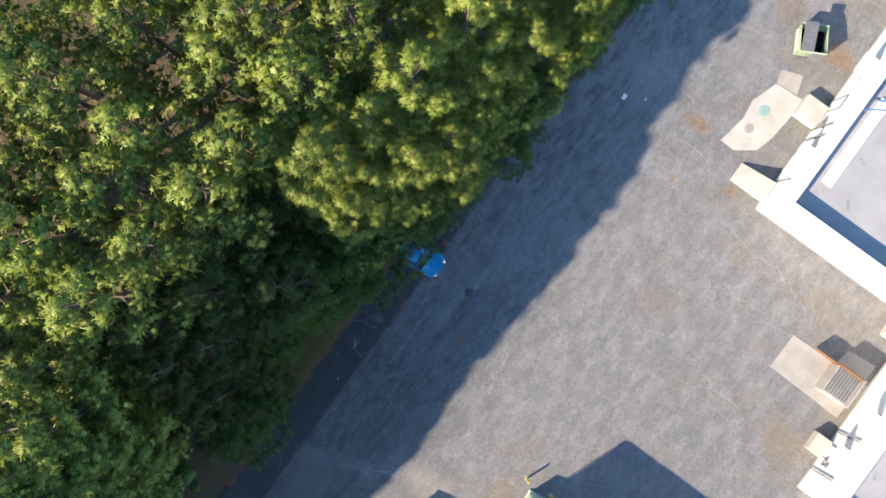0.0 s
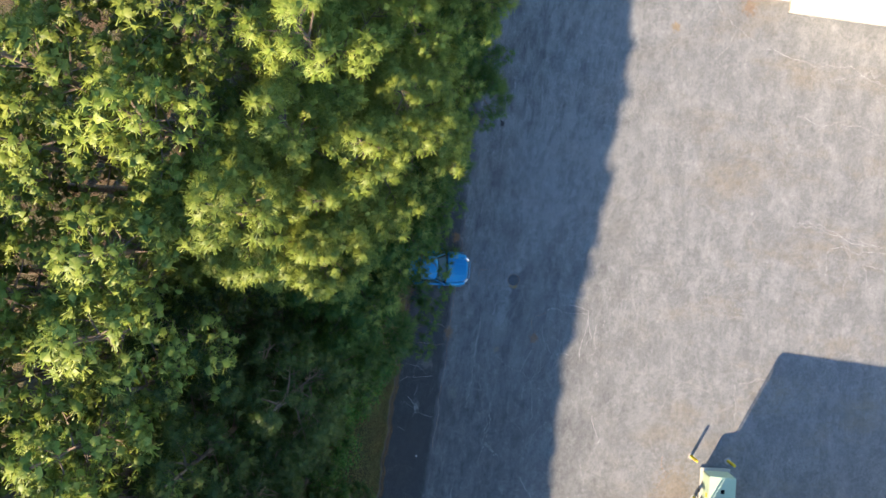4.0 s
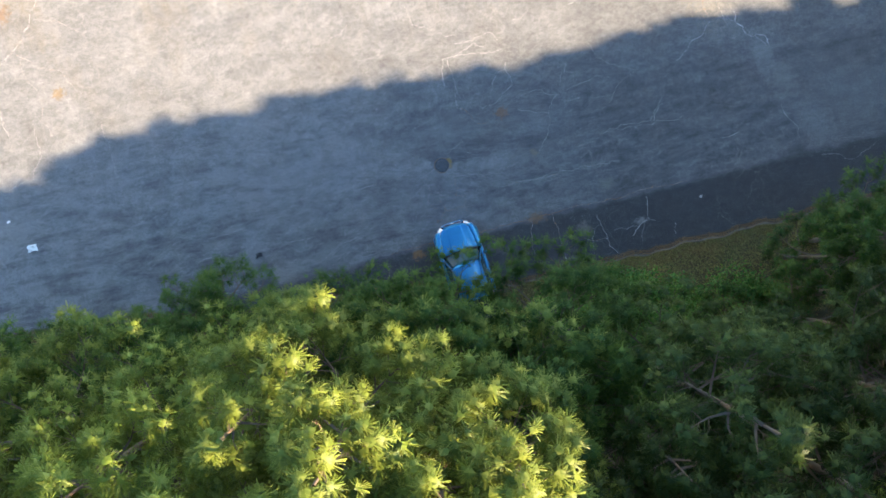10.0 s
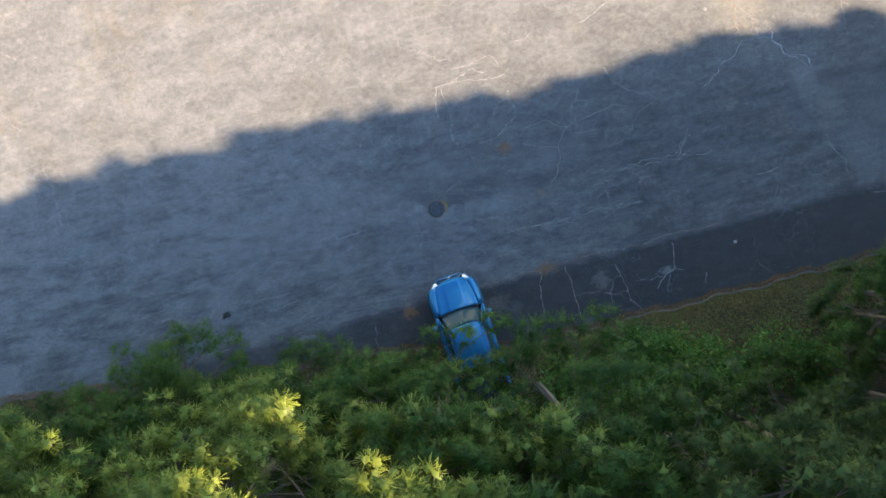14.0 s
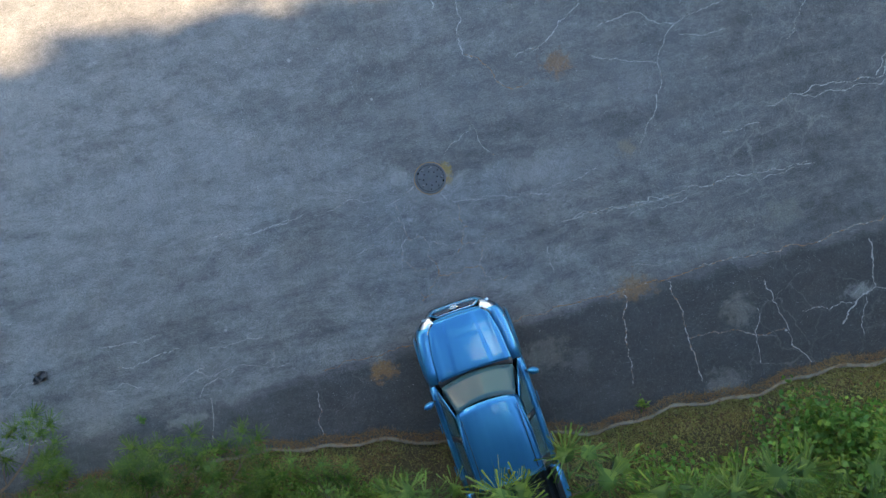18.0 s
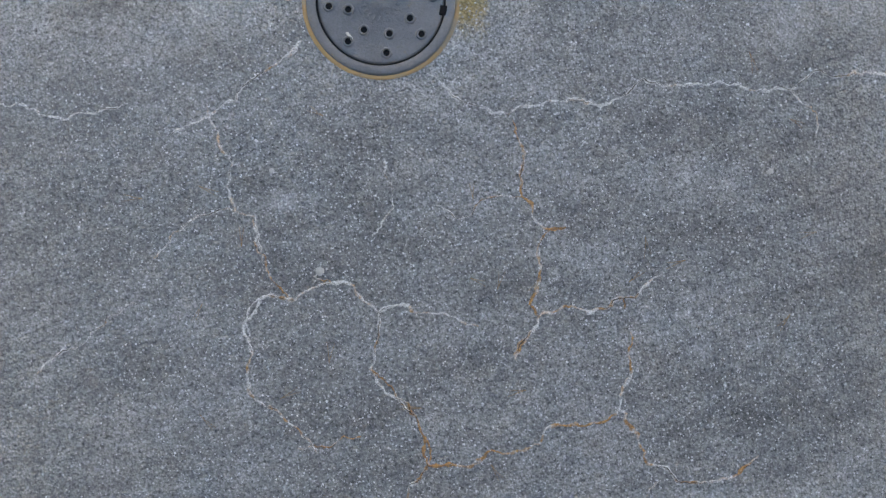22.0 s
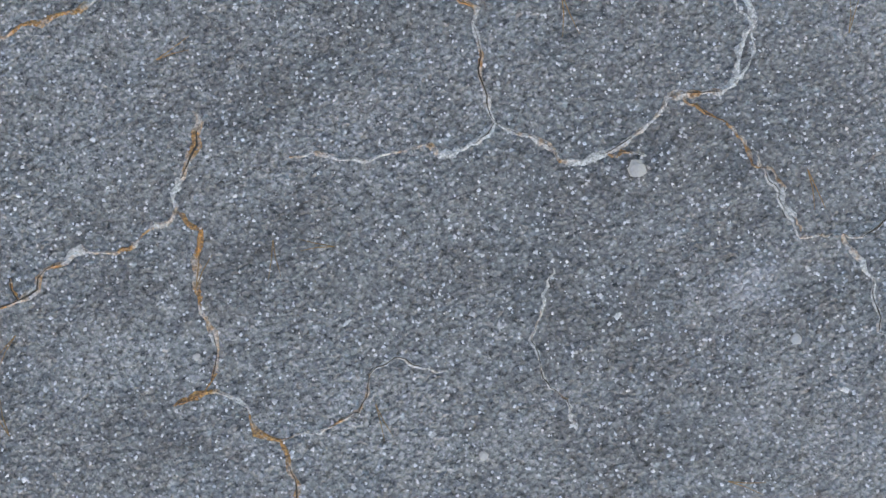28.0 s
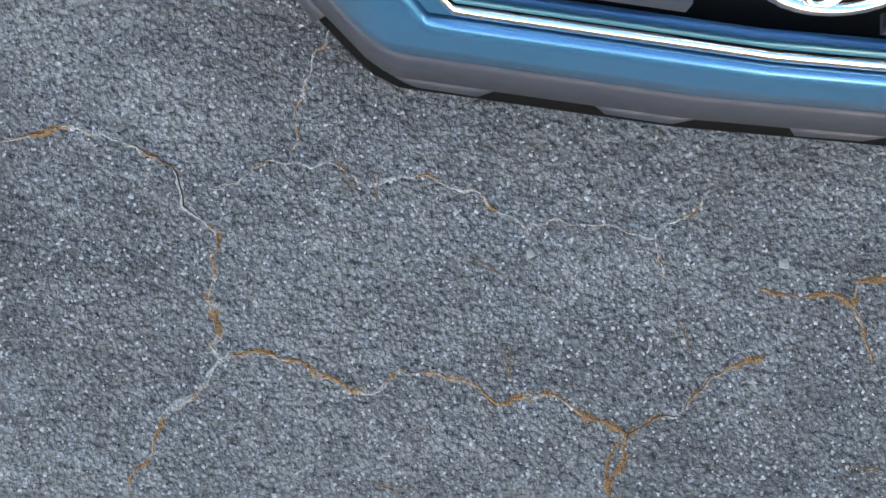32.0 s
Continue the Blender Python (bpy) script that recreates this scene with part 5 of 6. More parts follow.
        for y in (-3.54, -3.9, -4.6, -5.3):
            w = half_width(y)
            rows.append([(s * 0.775, y, 0.74), (s * 0.775, y, 1.175), (s * 0.80, y, 1.19), (s * (w - 0.05), y, 1.185), (s * (w - 0.005), y, 1.12), (s * (w + 0.01), y, 0.86), (s * w, y, 0.62), (s * (w - 0.05), y, 0.42)])
        side = shell("bed_side", rows, PAINT, t, flip=s < 0)
        part("rail_cap", block(s * 0.815 - 0.045, s * 0.815 + 0.045, -5.28, -3.56, 1.19, 1.208, 0.006), BLACK_PLASTIC, side, "black bed rail cap")
        part("liner", block(s * 0.77 - 0.006, s * 0.77 + 0.004, -5.28, -3.56, 0.74, 1.17), BLACK_PLASTIC, side)
        part("tail_lamp", block(s * 0.89 - 0.05, s * 0.89 + 0.05, -5.36, -5.29, 0.8, 1.14, 0.02), RED_LENS, t, "red tail lamp")
    # roof
    rows = []
    for y in np.linspace(-1.9, -3.4, 14):
        q = (y + 1.9) / -1.5
        peak = 1.695 + 0.1 * math.sin(min(1, q * 1.4 + 0.05) * math.pi / 2) - 0.03 * q ** 4
        w = 0.565 + 0.065 * math.sin(min(1, q * 1.3) * math.pi / 2)
        row = []
        for x in np.linspace(-1, 1, 37):
            rib = -0.008 * math.exp(-((abs(x) - 0.82) / 0.03) ** 2) - 0.004 * sum(math.exp(-((abs(x) - c) / 0.02) ** 2) for c in (0.2, 0.48))
            row.append((x * w, y + 0.055 * (1 - x * x) * (1 - q) - 0.02 * q * (1 - x * x), peak - 0.06 * abs(x) ** 4 - 0.02 * x * x + rib))
        rows.append(row)
    roof = shell("roof", rows, PAINT, t, "blue roof with shallow ribs", 0.02)
    for s in (-1, 1):
        part("roof_moulding", block(s * 0.535 - 0.008, s * 0.535 + 0.008, -3.3, -2.05, 1.735, 1.752, 0.003), BLACK_PLASTIC, roof)
        rows = [[(s * 0.56, -1.92, 1.655), (s * 0.61, -1.97, 1.64), (s * 0.64, -2.0, 1.6)], [(s * 0.63, -2.5, 1.73), (s * 0.645, -2.5, 1.69), (s * 0.655, -2.5, 1.64)], [(s * 0.63, -3.42, 1.72), (s * 0.645, -3.42, 1.68), (s * 0.66, -3.44, 1.62)]]
        shell("roof_rail", rows, PAINT, roof, "", 0.02)
    part("antenna_fin", prism([(-0.025, -3.12), (0.025, -3.12), (0.018, -3.26), (-0.018, -3.26)], 1.77, 1.83, 0.012), CHROME, roof, "small pale roof fin")
    # windscreen
    rows = []
    for q in np.linspace(0, 1, 7):
        w, y, z = 0.725 - 0.155 * q, -1.46 - 0.46 * q, 1.165 + 0.505 * q
        rows.append([(x * w, y + 0.11 * (1 - x * x), z + 0.012 * (1 - x * x)) for x in np.linspace(-1, 1, 17)])
    ws = shell("windscreen", rows, GLASS, t, "windscreen with a teal reflection put into its colour", 0.006)
    ws.visible_shadow = False
    rows = [[(x * w, y + 0.11 * (1 - x * x), z) for x in np.linspace(-1, 1, 17)] for w, y, z in ((0.75, -1.345, 1.135), (0.745, -1.4, 1.12), (0.735, -1.45, 1.15))]
    cowl = shell("cowl", rows, BLACK_PLASTIC, t, "black cowl grille", 0.01)
    for x0, x1 in ((-0.58, -0.05), (0.0, 0.56)):
        def on(x):
            return (x, -1.475 + 0.11 * (1 - (x / 0.72) ** 2) - 0.01, 1.2)
        part("wiper", rod(on(x0), on(x1), 0.012, 6), BLACK_PLASTIC, cowl, "black wiper")
    rows = [[(x * 0.6, -3.425 - 0.02 * (1 - x * x), 1.68) for x in np.linspace(-1, 1, 7)], [(x * 0.72, -3.5, 1.2) for x in np.linspace(-1, 1, 7)]]
    shell("rear_window", rows, GLASS, t, "tinted rear window", 0.006)
    part("cab_back", block(-0.82, 0.82, -3.53, -3.49, 0.5, 1.2, 0.01), PAINT, t)
    # cabin
    part("floor_pan", block(-0.86, 0.86, -3.48, -1.2, 0.42, 0.5), DARK, t)
    part("dashboard", block(-0.74, 0.74, -1.95, -1.52, 0.85, 1.12, 0.06), BLACK_PLASTIC, t, "dark dashboard")
    part("firewall", block(-0.8, 0.8, -1.44, -1.4, 0.45, 1.12), DARK, t)
    for x in (-0.38, 0.38):
        st = part("seat", block(x - 0.26, x + 0.26, -2.6, -2.1, 0.6, 0.78, 0.06), SEAT, t)
        part("backrest", block(x - 0.25, x + 0.25, -2.78, -2.62, 0.78, 1.35, 0.06), SEAT, st)
        part("headrest", block(x - 0.13, x + 0.13, -2.78, -2.67, 1.38, 1.56, 0.04), SEAT, st)
    part("rear_bench", block(-0.66, 0.66, -3.4, -2.95, 0.6, 1.2, 0.08), SEAT, t)
    sm = Matrix.Translation((0.38, -2.0, 1.05)) @ Matrix.Rotation(radians(62), 4, "X")
    ring = [[sm @ Vector(((0.18 + 0.015 * math.cos(b)) * math.cos(a), (0.18 + 0.015 * math.cos(b)) * math.sin(a), 0.015 * math.sin(b))) for b in np.linspace(0, math.tau, 7)] for a in np.linspace(0, math.tau, 25)]
    shell("steering_wheel", [[tuple(p) for p in r] for r in ring], BLACK_PLASTIC, t, "", 0)
    part("rear_view_mirror", block(-0.13, 0.13, -1.98, -1.955, 1.5, 1.56, 0.012), CHROME, t, "bright rear-view mirror")
    # nose
    nose_band("bumper", ((-0.088, 0.67), (-0.072, 0.655), (-0.065, 0.635), (-0.058, 0.58), (-0.048, 0.51), (-0.045, 0.47)), -0.925, 0.925, PAINT, t, "blue front bumper band", 61, 0.02)
    lip = nose_band("bumper_lip", ((-0.047, 0.466), (-0.039, 0.455), (-0.027, 0.38)), -0.9, 0.9, GREY_PLASTIC, t, "grey plastic lower bumper lip", 61, 0.015)
    for a, b in ((0.3, 0.47), (-0.02, 0.14), (-0.33, -0.17), (-0.64, -0.48), (0.58, 0.74)):
        xs = np.linspace(a, b, 7)
        rows = [[(x, plan_y(x) - 0.027, 0.382) for x in xs], [(a + 0.025 + (b - a - 0.05) * (x - a) / (b - a), plan_y(x) - 0.022, 0.348) for x in xs], [(a + 0.025 + (b - a - 0.05) * (x - a) / (b - a), plan_y(x) - 0.05, 0.34) for x in xs]]
        shell("lip_tab", rows, GREY_PLASTIC, lip, "", 0.012)
    # tray edge peeks out as a black stand-in for shade under the bumper
    nose_band("skid_tray", ((-0.08, 0.44), (-0.046, 0.335), (-0.14, 0.27), (-0.5, 0.25)), -0.82, 0.82, DARK, t, "black undertray, also standing in for shade under the bumper", 41, 0.02)
    nose_band("grille_backing", ((-0.085, 0.66), (-0.14, 0.8), (-0.23, 0.97)), -0.5, 0.5, DARK, t, "", 31, 0.01)

    def hexline(f, inset=0.0):
        """The hexagonal rim of the grille, f from 0 to 1 round it."""
        w1, w2, z0, z1, zm = 0.4 - inset, 0.5 - inset, 0.685 + inset, 0.965 - inset * 0.7, 0.84
        pts = [(-w1, z0), (w1, z0), (w2, zm), (w1 - 0.02, z1), (-w1 + 0.02, z1), (-w2, zm), (-w1, z0)]
        k = min(5, int(f * 6))
        u = f * 6 - k
        x = pts[k][0] * (1 - u) + pts[k + 1][0] * u
        z = pts[k][1] * (1 - u) + pts[k + 1][1] * u
        return x, z

    def slope(z):
        return float(np.interp(z, (0.62, 0.685, 0.84, 0.965, 1.02), (-0.02, -0.045, -0.1, -0.175, -0.23)))

    def rim(name, inset, r, material, label, parent):
        rows = []
        n = 96
        for k in range(n + 1):
            x, z = hexline((k % n) / n, inset)
            o = Vector((x, plan_y(x) + slope(z) + 0.012, z))
            rows.append([tuple(o + Vector((r * math.cos(b) * (0 if abs(z - 0.84) > 0.1 else 1), r * math.sin(b) * 0.6, r * math.cos(b)))) for b in np.linspace(0, math.tau, 9)])
        return shell(name, rows, material, parent, label, 0)

    gr = rim("grille", 0.0, 0.02, PAINT, "hexagonal black grille with bright surround", t)
    rim("chrome_surround", 0.03, 0.012, CHROME, "bright chrome surround", gr)
    for k in range(4):
        z = 0.745 + k * 0.055
        w = float(np.interp(z, (0.7, 0.84, 0.95), (0.36, 0.43, 0.36)))
        pieces = ((-w, -0.16), (-0.15, 0.15), (0.16, w)) if k % 2 else ((-w, -0.3), (-0.29, -0.11), (0.11, 0.29), (0.3, w))
        for a, b in pieces:
            xs = np.linspace(a, b, 7)
            shell("grille_bar", [[(x, plan_y(x) + slope(z) - 0.03, z + 0.017) for x in xs], [(x, plan_y(x) + slope(z) - 0.008, z + 0.012) for x in xs], [(x, plan_y(x) + slope(z) - 0.006, z - 0.012) for x in xs], [(x, plan_y(x) + slope(z) - 0.03, z - 0.017) for x in xs]], GREY_PLASTIC, gr, "", 0.006, False)
    o = Vector((0, slope(0.85) + 0.012, 0.85))
    up = Vector((0, slope(0.9) - slope(0.8), 0.1)).normalized()

    def oval(rx, rz, cx, cz, r):
        return [[tuple(o + Vector((cx + (rx + r * math.cos(b)) * math.cos(a), 0, 0)) + up * (cz + (rz + r * math.cos(b)) * math.sin(a)) + up.cross(Vector((1, 0, 0))) * (-r * math.sin(b))) for b in np.linspace(0, math.tau, 7)] for a in np.linspace(0, math.tau, 29)]
    e = shell("emblem", oval(0.075, 0.05, 0, 0, 0.009), CHROME, gr, "oval chrome badge shape", 0)
    shell("emblem_bar", oval(0.024, 0.046, 0, 0, 0.006), CHROME, gr, "", 0)
    shell("emblem_bar", oval(0.05, 0.018, 0, 0.024, 0.006), CHROME, gr, "", 0)
    # raked blue panels between lamp and bumper
    for s in (-1, 1):
        rows = []
        for q in np.linspace(0, 1, 8):
            xo = 0.47 + 0.44 * q
            rows.append([(s * xo, plan_y(xo) - 0.055, 0.665), (s * xo, plan_y(xo) - 0.06, 0.76), (s * xo, plan_y(xo) - 0.085, 0.87)])
        shell("corner_panel", rows, PAINT, t, "", 0.012, True, s < 0)
        rows = [[(s * 0.5, -0.1, 0.87), (s * 0.47, -0.2, 0.98), (s * 0.49, -0.26, 1.02)], [(s * 0.53, -0.13, 0.88), (s * 0.52, -0.24, 1.0), (s * 0.56, -0.32, 1.035)]]
        shell("lamp_bezel", rows, BLACK_PLASTIC, t, "", 0.01)
    xs = np.linspace(-0.5, 0.5, 21)
    rows = [[(x, -0.165 - 0.06 * (x / 0.5) ** 2, 0.965) for x in xs], [(x, -0.195 - 0.05 * (x / 0.5) ** 2, 0.995) for x in xs], [(x, -0.24, hood_z(x, -0.24) - 0.004) for x in xs]]
    shell("grille_header", rows, PAINT, t, "", 0.01)
    part("engine_bay", block(-0.7, 0.7, -1.36, -0.3, 0.5, 0.92), DARK, t)
    # bed
    bed = part("bed_floor", block(-0.78, 0.78, -5.28, -3.54, 0.68, 0.72), BLACK_PLASTIC, t, "black ribbed bed liner")
    for k in range(11):
        x = -0.65 + k * 0.13
        part("liner_rib", block(x - 0.03, x + 0.03, -5.25, -3.56, 0.722, 0.742, 0.006), GREY_PLASTIC, bed)
        part("liner_rib", block(x - 0.02, x + 0.02, -3.56, -3.535, 0.75, 1.14, 0.005), GREY_PLASTIC, bed)
    part("bed_front", block(-0.78, 0.78, -3.57, -3.535, 0.72, 1.16), BLACK_PLASTIC, t)
    tg = part("tailgate", block(-0.8, 0.8, -5.37, -5.29, 0.68, 1.17, 0.02), PAINT, t)
    part("tailgate_handle", block(-0.1, 0.1, -5.385, -5.37, 1.0, 1.07, 0.006), BLACK_PLASTIC, tg)
    part("rear_bumper", block(-0.9, 0.9, -5.5, -5.36, 0.5, 0.66, 0.03), CHROME, t, "chrome rear bumper")
    part("chassis", block(-0.45, 0.45, -5.3, -0.3, 0.3, 0.45), DARK, t)
    return t


pickup()

# ---- manhole ----
def manhole():
    t = base("manhole", "round cast-iron manhole cover with drain holes set in asphalt", "manhole cover", pose(0.005, 0.004, 0, 0, 0, -12))
    def lathe(name, prof, material, label=""):
        rows = [[(r * math.cos(a), r * math.sin(a), z) for r, z in prof] for a in np.linspace(0, math.tau, 65)]
        return shell(name, rows, material, t, label, 0)
    lathe("frame", ((0.325, -0.02), (0.322, 0.006), (0.312, 0.011), (0.283, 0.011), (0.278, 0.004), (0.278, -0.03)), CAST_IRON, "worn iron ring frame")
    lathe("frame_crust", ((0.34, 0.0015), (0.327, 0.007), (0.322, 0.003)), RUST_STAIN, "rusty rim")
    lathe("seat_gap", ((0.2845, 0.0012), (0.2845, 0.0075), (0.272, 0.0075), (0.272, 0.0012)), DARK, "dark gap round the lid")
    lid = lathe("lid", ((0.273, -0.03), (0.273, 0.002), (0.262, 0.007), (0.252, 0.004), (0.04, 0.003), (0.036, 0.007), (0.0, 0.007)), CAST_IRON, "grey iron lid")
    for r, off in ((0.145, 0.2), (0.225, 0.05)):
        for k in range(8):
            a = k / 8 * math.tau + off
            o = (r * math.cos(a), r * math.sin(a))
            rows = [[(o[0] + q * math.cos(b), o[1] + q * math.sin(b), z) for q, z in ((0.026, 0.003), (0.022, 0.011), (0.016, 0.011), (0.0135, 0.004))] for b in np.linspace(0, math.tau, 17)]
            shell("hole_rim", rows, CAST_IRON, lid, "", 0)
            part("drain_hole", rod((*o, 0.0), (*o, 0.006), 0.0145, 14), DARK, lid, "black drain hole")
    for k in range(17):
        a = k / 17 * 5.2 + 2.4
        part("letter_bar", block(-0.004, 0.004, -0.011, 0.011, 0.002, 0.0065, 0.0, None, pose(0.075 * math.cos(a), 0.075 * math.sin(a), 0, 0, 0, math.degrees(a) + 90)), CAST_IRON, lid)
    for a in (2.75, -0.2):
        part("lift_notch", block(-0.022, 0.022, -0.016, 0.016, 0.0, 0.0125, 0.004, None, pose(0.272 * math.cos(a), 0.272 * math.sin(a), 0, 0, 0, math.degrees(a) + 90)), DARK, t, "dark lifting notch")
    rnd = random.Random(3)
    for k in range(5):
        a, r = rnd.uniform(0, 6.28), rnd.uniform(0.2, 0.25)
        part("dirt_crumb", block(-0.02, 0.02, -0.006, 0.006, 0.003, 0.009, 0.002, None, pose(r * math.cos(a), r * math.sin(a), 0, 0, 0, math.degrees(a) + 80)), CONCRETE_OLD, t)


manhole()


# ---- cracks ----
def crack_material():
    m, n, l, b = mat_base("crack_fill", 0.95)
    v = coords(n, l, "world")
    inf = n.new("ShaderNodeObjectInfo")
    tone = n.new("ShaderNodeSeparateColor")
    l.new(inf.outputs["Color"], tone.inputs["Color"])
    patchy = noise_tex(n, l, v, 9.0, 4, 0.7)
    rust = span(n, l, arith(n, l, "ADD", patchy, arith(n, l, "MULTIPLY", tone.outputs["Red"], 0.34)), 0.61, 0.74)
    grit = noise_tex(n, l, v, 190.0, 3)
    col = blend(n, l, span(n, l, grit, 0.35, 0.65), (0.22, 0.216, 0.208), (0.5, 0.49, 0.47))
    col = blend(n, l, rust, col, blend(n, l, span(n, l, grit, 0.35, 0.65), (0.13, 0.058, 0.022), (0.44, 0.19, 0.065)))
    col = blend(n, l, span(n, l, noise_tex(n, l, v, 55.0, 5, 0.75), 0.54, 0.62, 0.0, 0.55), col, (0.02, 0.02, 0.022))
    chunk = span(n, l, noise_tex(n, l, v, 130.0, 5, 0.8), 0.52, 0.6, 0.0, 0.5)
    col = blend(n, l, chunk, col, (0.1, 0.1, 0.102))
    l.new(col, b.inputs["Base Color"])
    bump(n, l, b, grit, 1.0, 0.008)
    return m


CRACK = crack_material()
CRACK_GAP = plain("crack_shadow_gap", (0.03, 0.02, 0.014), 0.95)
ROAD = bpy.data.objects["road"]
crack_rng = np.random.default_rng(77)


def crack(width, tone, *knots):
    """A filled crack: a wandering ridge of grit through a few knots, thinning and breaking off in places."""
    pts = [np.array(k, float) for k in knots]
    fine = max(0.012, width * 1.3)
    path = [pts[0]]
    for a, b in zip(pts, pts[1:]):
        seg = [a, b]
        amp = 0.085 * np.linalg.norm(b - a)
        while np.linalg.norm(seg[1] - seg[0]) > fine:
            nxt = [seg[0]]
            for p, q in zip(seg, seg[1:]):
                d = q - p
                mid = (p + q) / 2 + np.array([-d[1], d[0]]) / (np.linalg.norm(d) + 1e-9) * crack_rng.normal(0, amp)
                nxt += [mid, q]
            seg, amp = nxt, amp * 0.52
        path += seg[1:]
    verts, faces, spread = [], [], []
    n = len(path)
    for k, p in enumerate(path):
        d = path[min(n - 1, k + 1)] - path[max(0, k - 1)]
        side = np.array([-d[1], d[0]]) / (np.linalg.norm(d) + 1e-9)
        w = width * (0.2 + 0.9 * abs(noise.noise(Vector((p[0] * 11, p[1] * 11, 3.3)))) + crack_rng.uniform(0, 0.3))
        spread.append(w)
        if k in (0, n - 1):
            w *= 0.3
        lip, rip = crack_rng.uniform(0.15, 0.85, 2)
        verts += [(*(p - side * w * lip), 0.0004), (*p, 0.003), (*(p + side * w * rip), 0.0004)]
        if k:
            i = 3 * (k - 1)
            faces += [(i, i + 1, i + 4, i + 3), (i + 1, i + 2, i + 5, i + 4)]
    # the open gap between the two lips, here and there
    first = len(verts)
    number = len(faces)
    for k, p in enumerate(path):
        d = path[min(n - 1, k + 1)] - path[max(0, k - 1)]
        side = np.array([-d[1], d[0]]) / (np.linalg.norm(d) + 1e-9)
        o = p + side * spread[k] * 0.3 * noise.noise(Vector((p[0] * 16, p[1] * 16, 8.1)))
        w = spread[k] * min(0.34, max(0.0, 0.04 + 0.7 * noise.noise(Vector((p[0] * 7, p[1] * 7, 5.7)))))
        verts += [(*(o - side * w / 2), 0.0036), (*(o + side * w / 2), 0.0036)]
        if k:
            i = first + 2 * (k - 1)
            faces.append((i, i + 1, i + 3, i + 2))
    ob = raw("crack", verts, faces, CRACK, ROAD)
    ob.data.materials.append(CRACK_GAP)
    for q in ob.data.polygons[number:]:
        q.material_index = 1
    ob.color = (tone, 0, 0, 1)
    return ob


crack(0.02, 0.5, (0.86, -1.46), (0.68, -1.51), (0.51, -1.53), (0.30, -1.49), (0.23, -1.56), (0.16, -1.62), (0.16, -1.65))
crack(0.02, 0.6, (0.30, -1.49), (0.28, -1.43), (0.35, -1.33), (0.38, -1.20), (0.45, -1.14))
crack(0.02, 0.6, (0.52, -1.15), (0.45, -1.14), (0.37, -0.97), (0.41, -0.84), (0.42, -0.64))
crack(0.0108, 0.3, (0.37, -0.97), (0.29, -0.94), (0.13, -0.99), (0.00, -0.91))
crack(0.02, 0.4, (0.04, -1.46), (-0.06, -1.39), (-0.17, -1.34), (-0.25, -1.28), (-0.36, -1.29), (-0.39, -1.40), (-0.46, -1.51), (-0.42, -1.63), (-0.34, -1.74))
crack(0.02, 0.4, (-0.36, -1.29), (-0.43, -1.15), (-0.52, -1.11), (-0.69, -1.14), (-0.82, -1.09), (-0.93, -1.18), (-0.92, -1.30), (-0.96, -1.36), (-0.97, -1.49), (-0.89, -1.57), (-0.82, -1.68), (-0.77, -1.80))
crack(0.0121, 0.6, (-0.52, -1.11), (-0.59, -1.06))
crack(0.0121, 0.5, (-0.72, -1.13), (-0.76, -1.04), (-0.79, -0.90), (-0.77, -0.76))
crack(0.0121, 0.3, (-0.30, -0.97), (-0.18, -0.87), (-0.16, -0.79), (-0.16, -0.66))
crack(0.0135, 0.6, (0.68, -1.51), (0.67, -1.56))
crack(0.02, 0.5, (1.07, -2.33), (0.94, -2.39), (0.84, -2.38), (0.71, -2.35), (0.59, -2.23), (0.53, -1.97), (0.62, -1.85), (0.67, -1.66))
crack(0.0121, 0.5, (0.62, -2.32), (0.47, -2.40), (0.46, -2.59), (0.44, -2.69))
crack(0.0121, 0.4, (0.47, -2.40), (0.38, -2.42), (0.30, -2.38), (0.19, -2.43), (0.05, -2.40), (-0.04, -2.36), (-0.31, -2.39), (-0.39, -2.49), (-0.42, -2.52))
crack(0.0108, 0.5, (-0.31, -2.39), (-0.35, -2.31))
crack(0.0203, 0.7, (0.53, -1.97), (0.37, -2.00), (0.21, -1.96), (0.08, -2.03), (-0.05, -1.99), (-0.19, -2.02), (-0.33, -1.98), (-0.43, -2.04), (-0.58, -2.19))
crack(0.0135, 0.6, (-0.33, -1.98), (-0.31, -1.85))
crack(0.0175, 0.9, (-0.54, -2.33), (-0.61, -2.33), (-0.74, -2.33), (-0.74, -2.38), (-0.80, -2.40))
crack(0.0135, 0.7, (-0.74, -2.33), (-0.77, -2.29), (-0.80, -2.22))
crack(0.0108, 0.6, (-0.57, -1.78), (-0.71, -1.79), (-0.85, -1.75))
crack(0.0162, 0.8, (-0.33, -1.98), (-0.31, -1.86), (-0.34, -1.70), (-0.45, -1.52))
crack(0.015, 0.3, (-0.83, -0.23), (-0.83, -0.40), (-0.84, -0.60), (-0.84, -0.71), (-1.03, -0.70), (-1.22, -0.81))
crack(0.0135, 0.2, (-0.84, -0.71), (-0.76, -0.75), (-0.78, -0.96))
crack(0.0135, 0.2, (-0.80, -1.09), (-0.92, -1.18), (-0.93, -1.32))
crack(0.0273, 0.1, (1.36, 4.47), (1.43, 3.86), (1.46, 3.05), (1.30, 2.80), (1.30, 2.29), (1.47, 2.17))
crack(0.0273, 0.1, (3.89, 3.80), (3.74, 3.48), (3.86, 3.15), (3.89, 2.71), (3.39, 2.47), (3.10, 2.18), (2.79, 2.02), (2.32, 1.99))
crack(0.0213, 0.1, (3.74, 3.48), (3.32, 3.30), (3.02, 2.94))
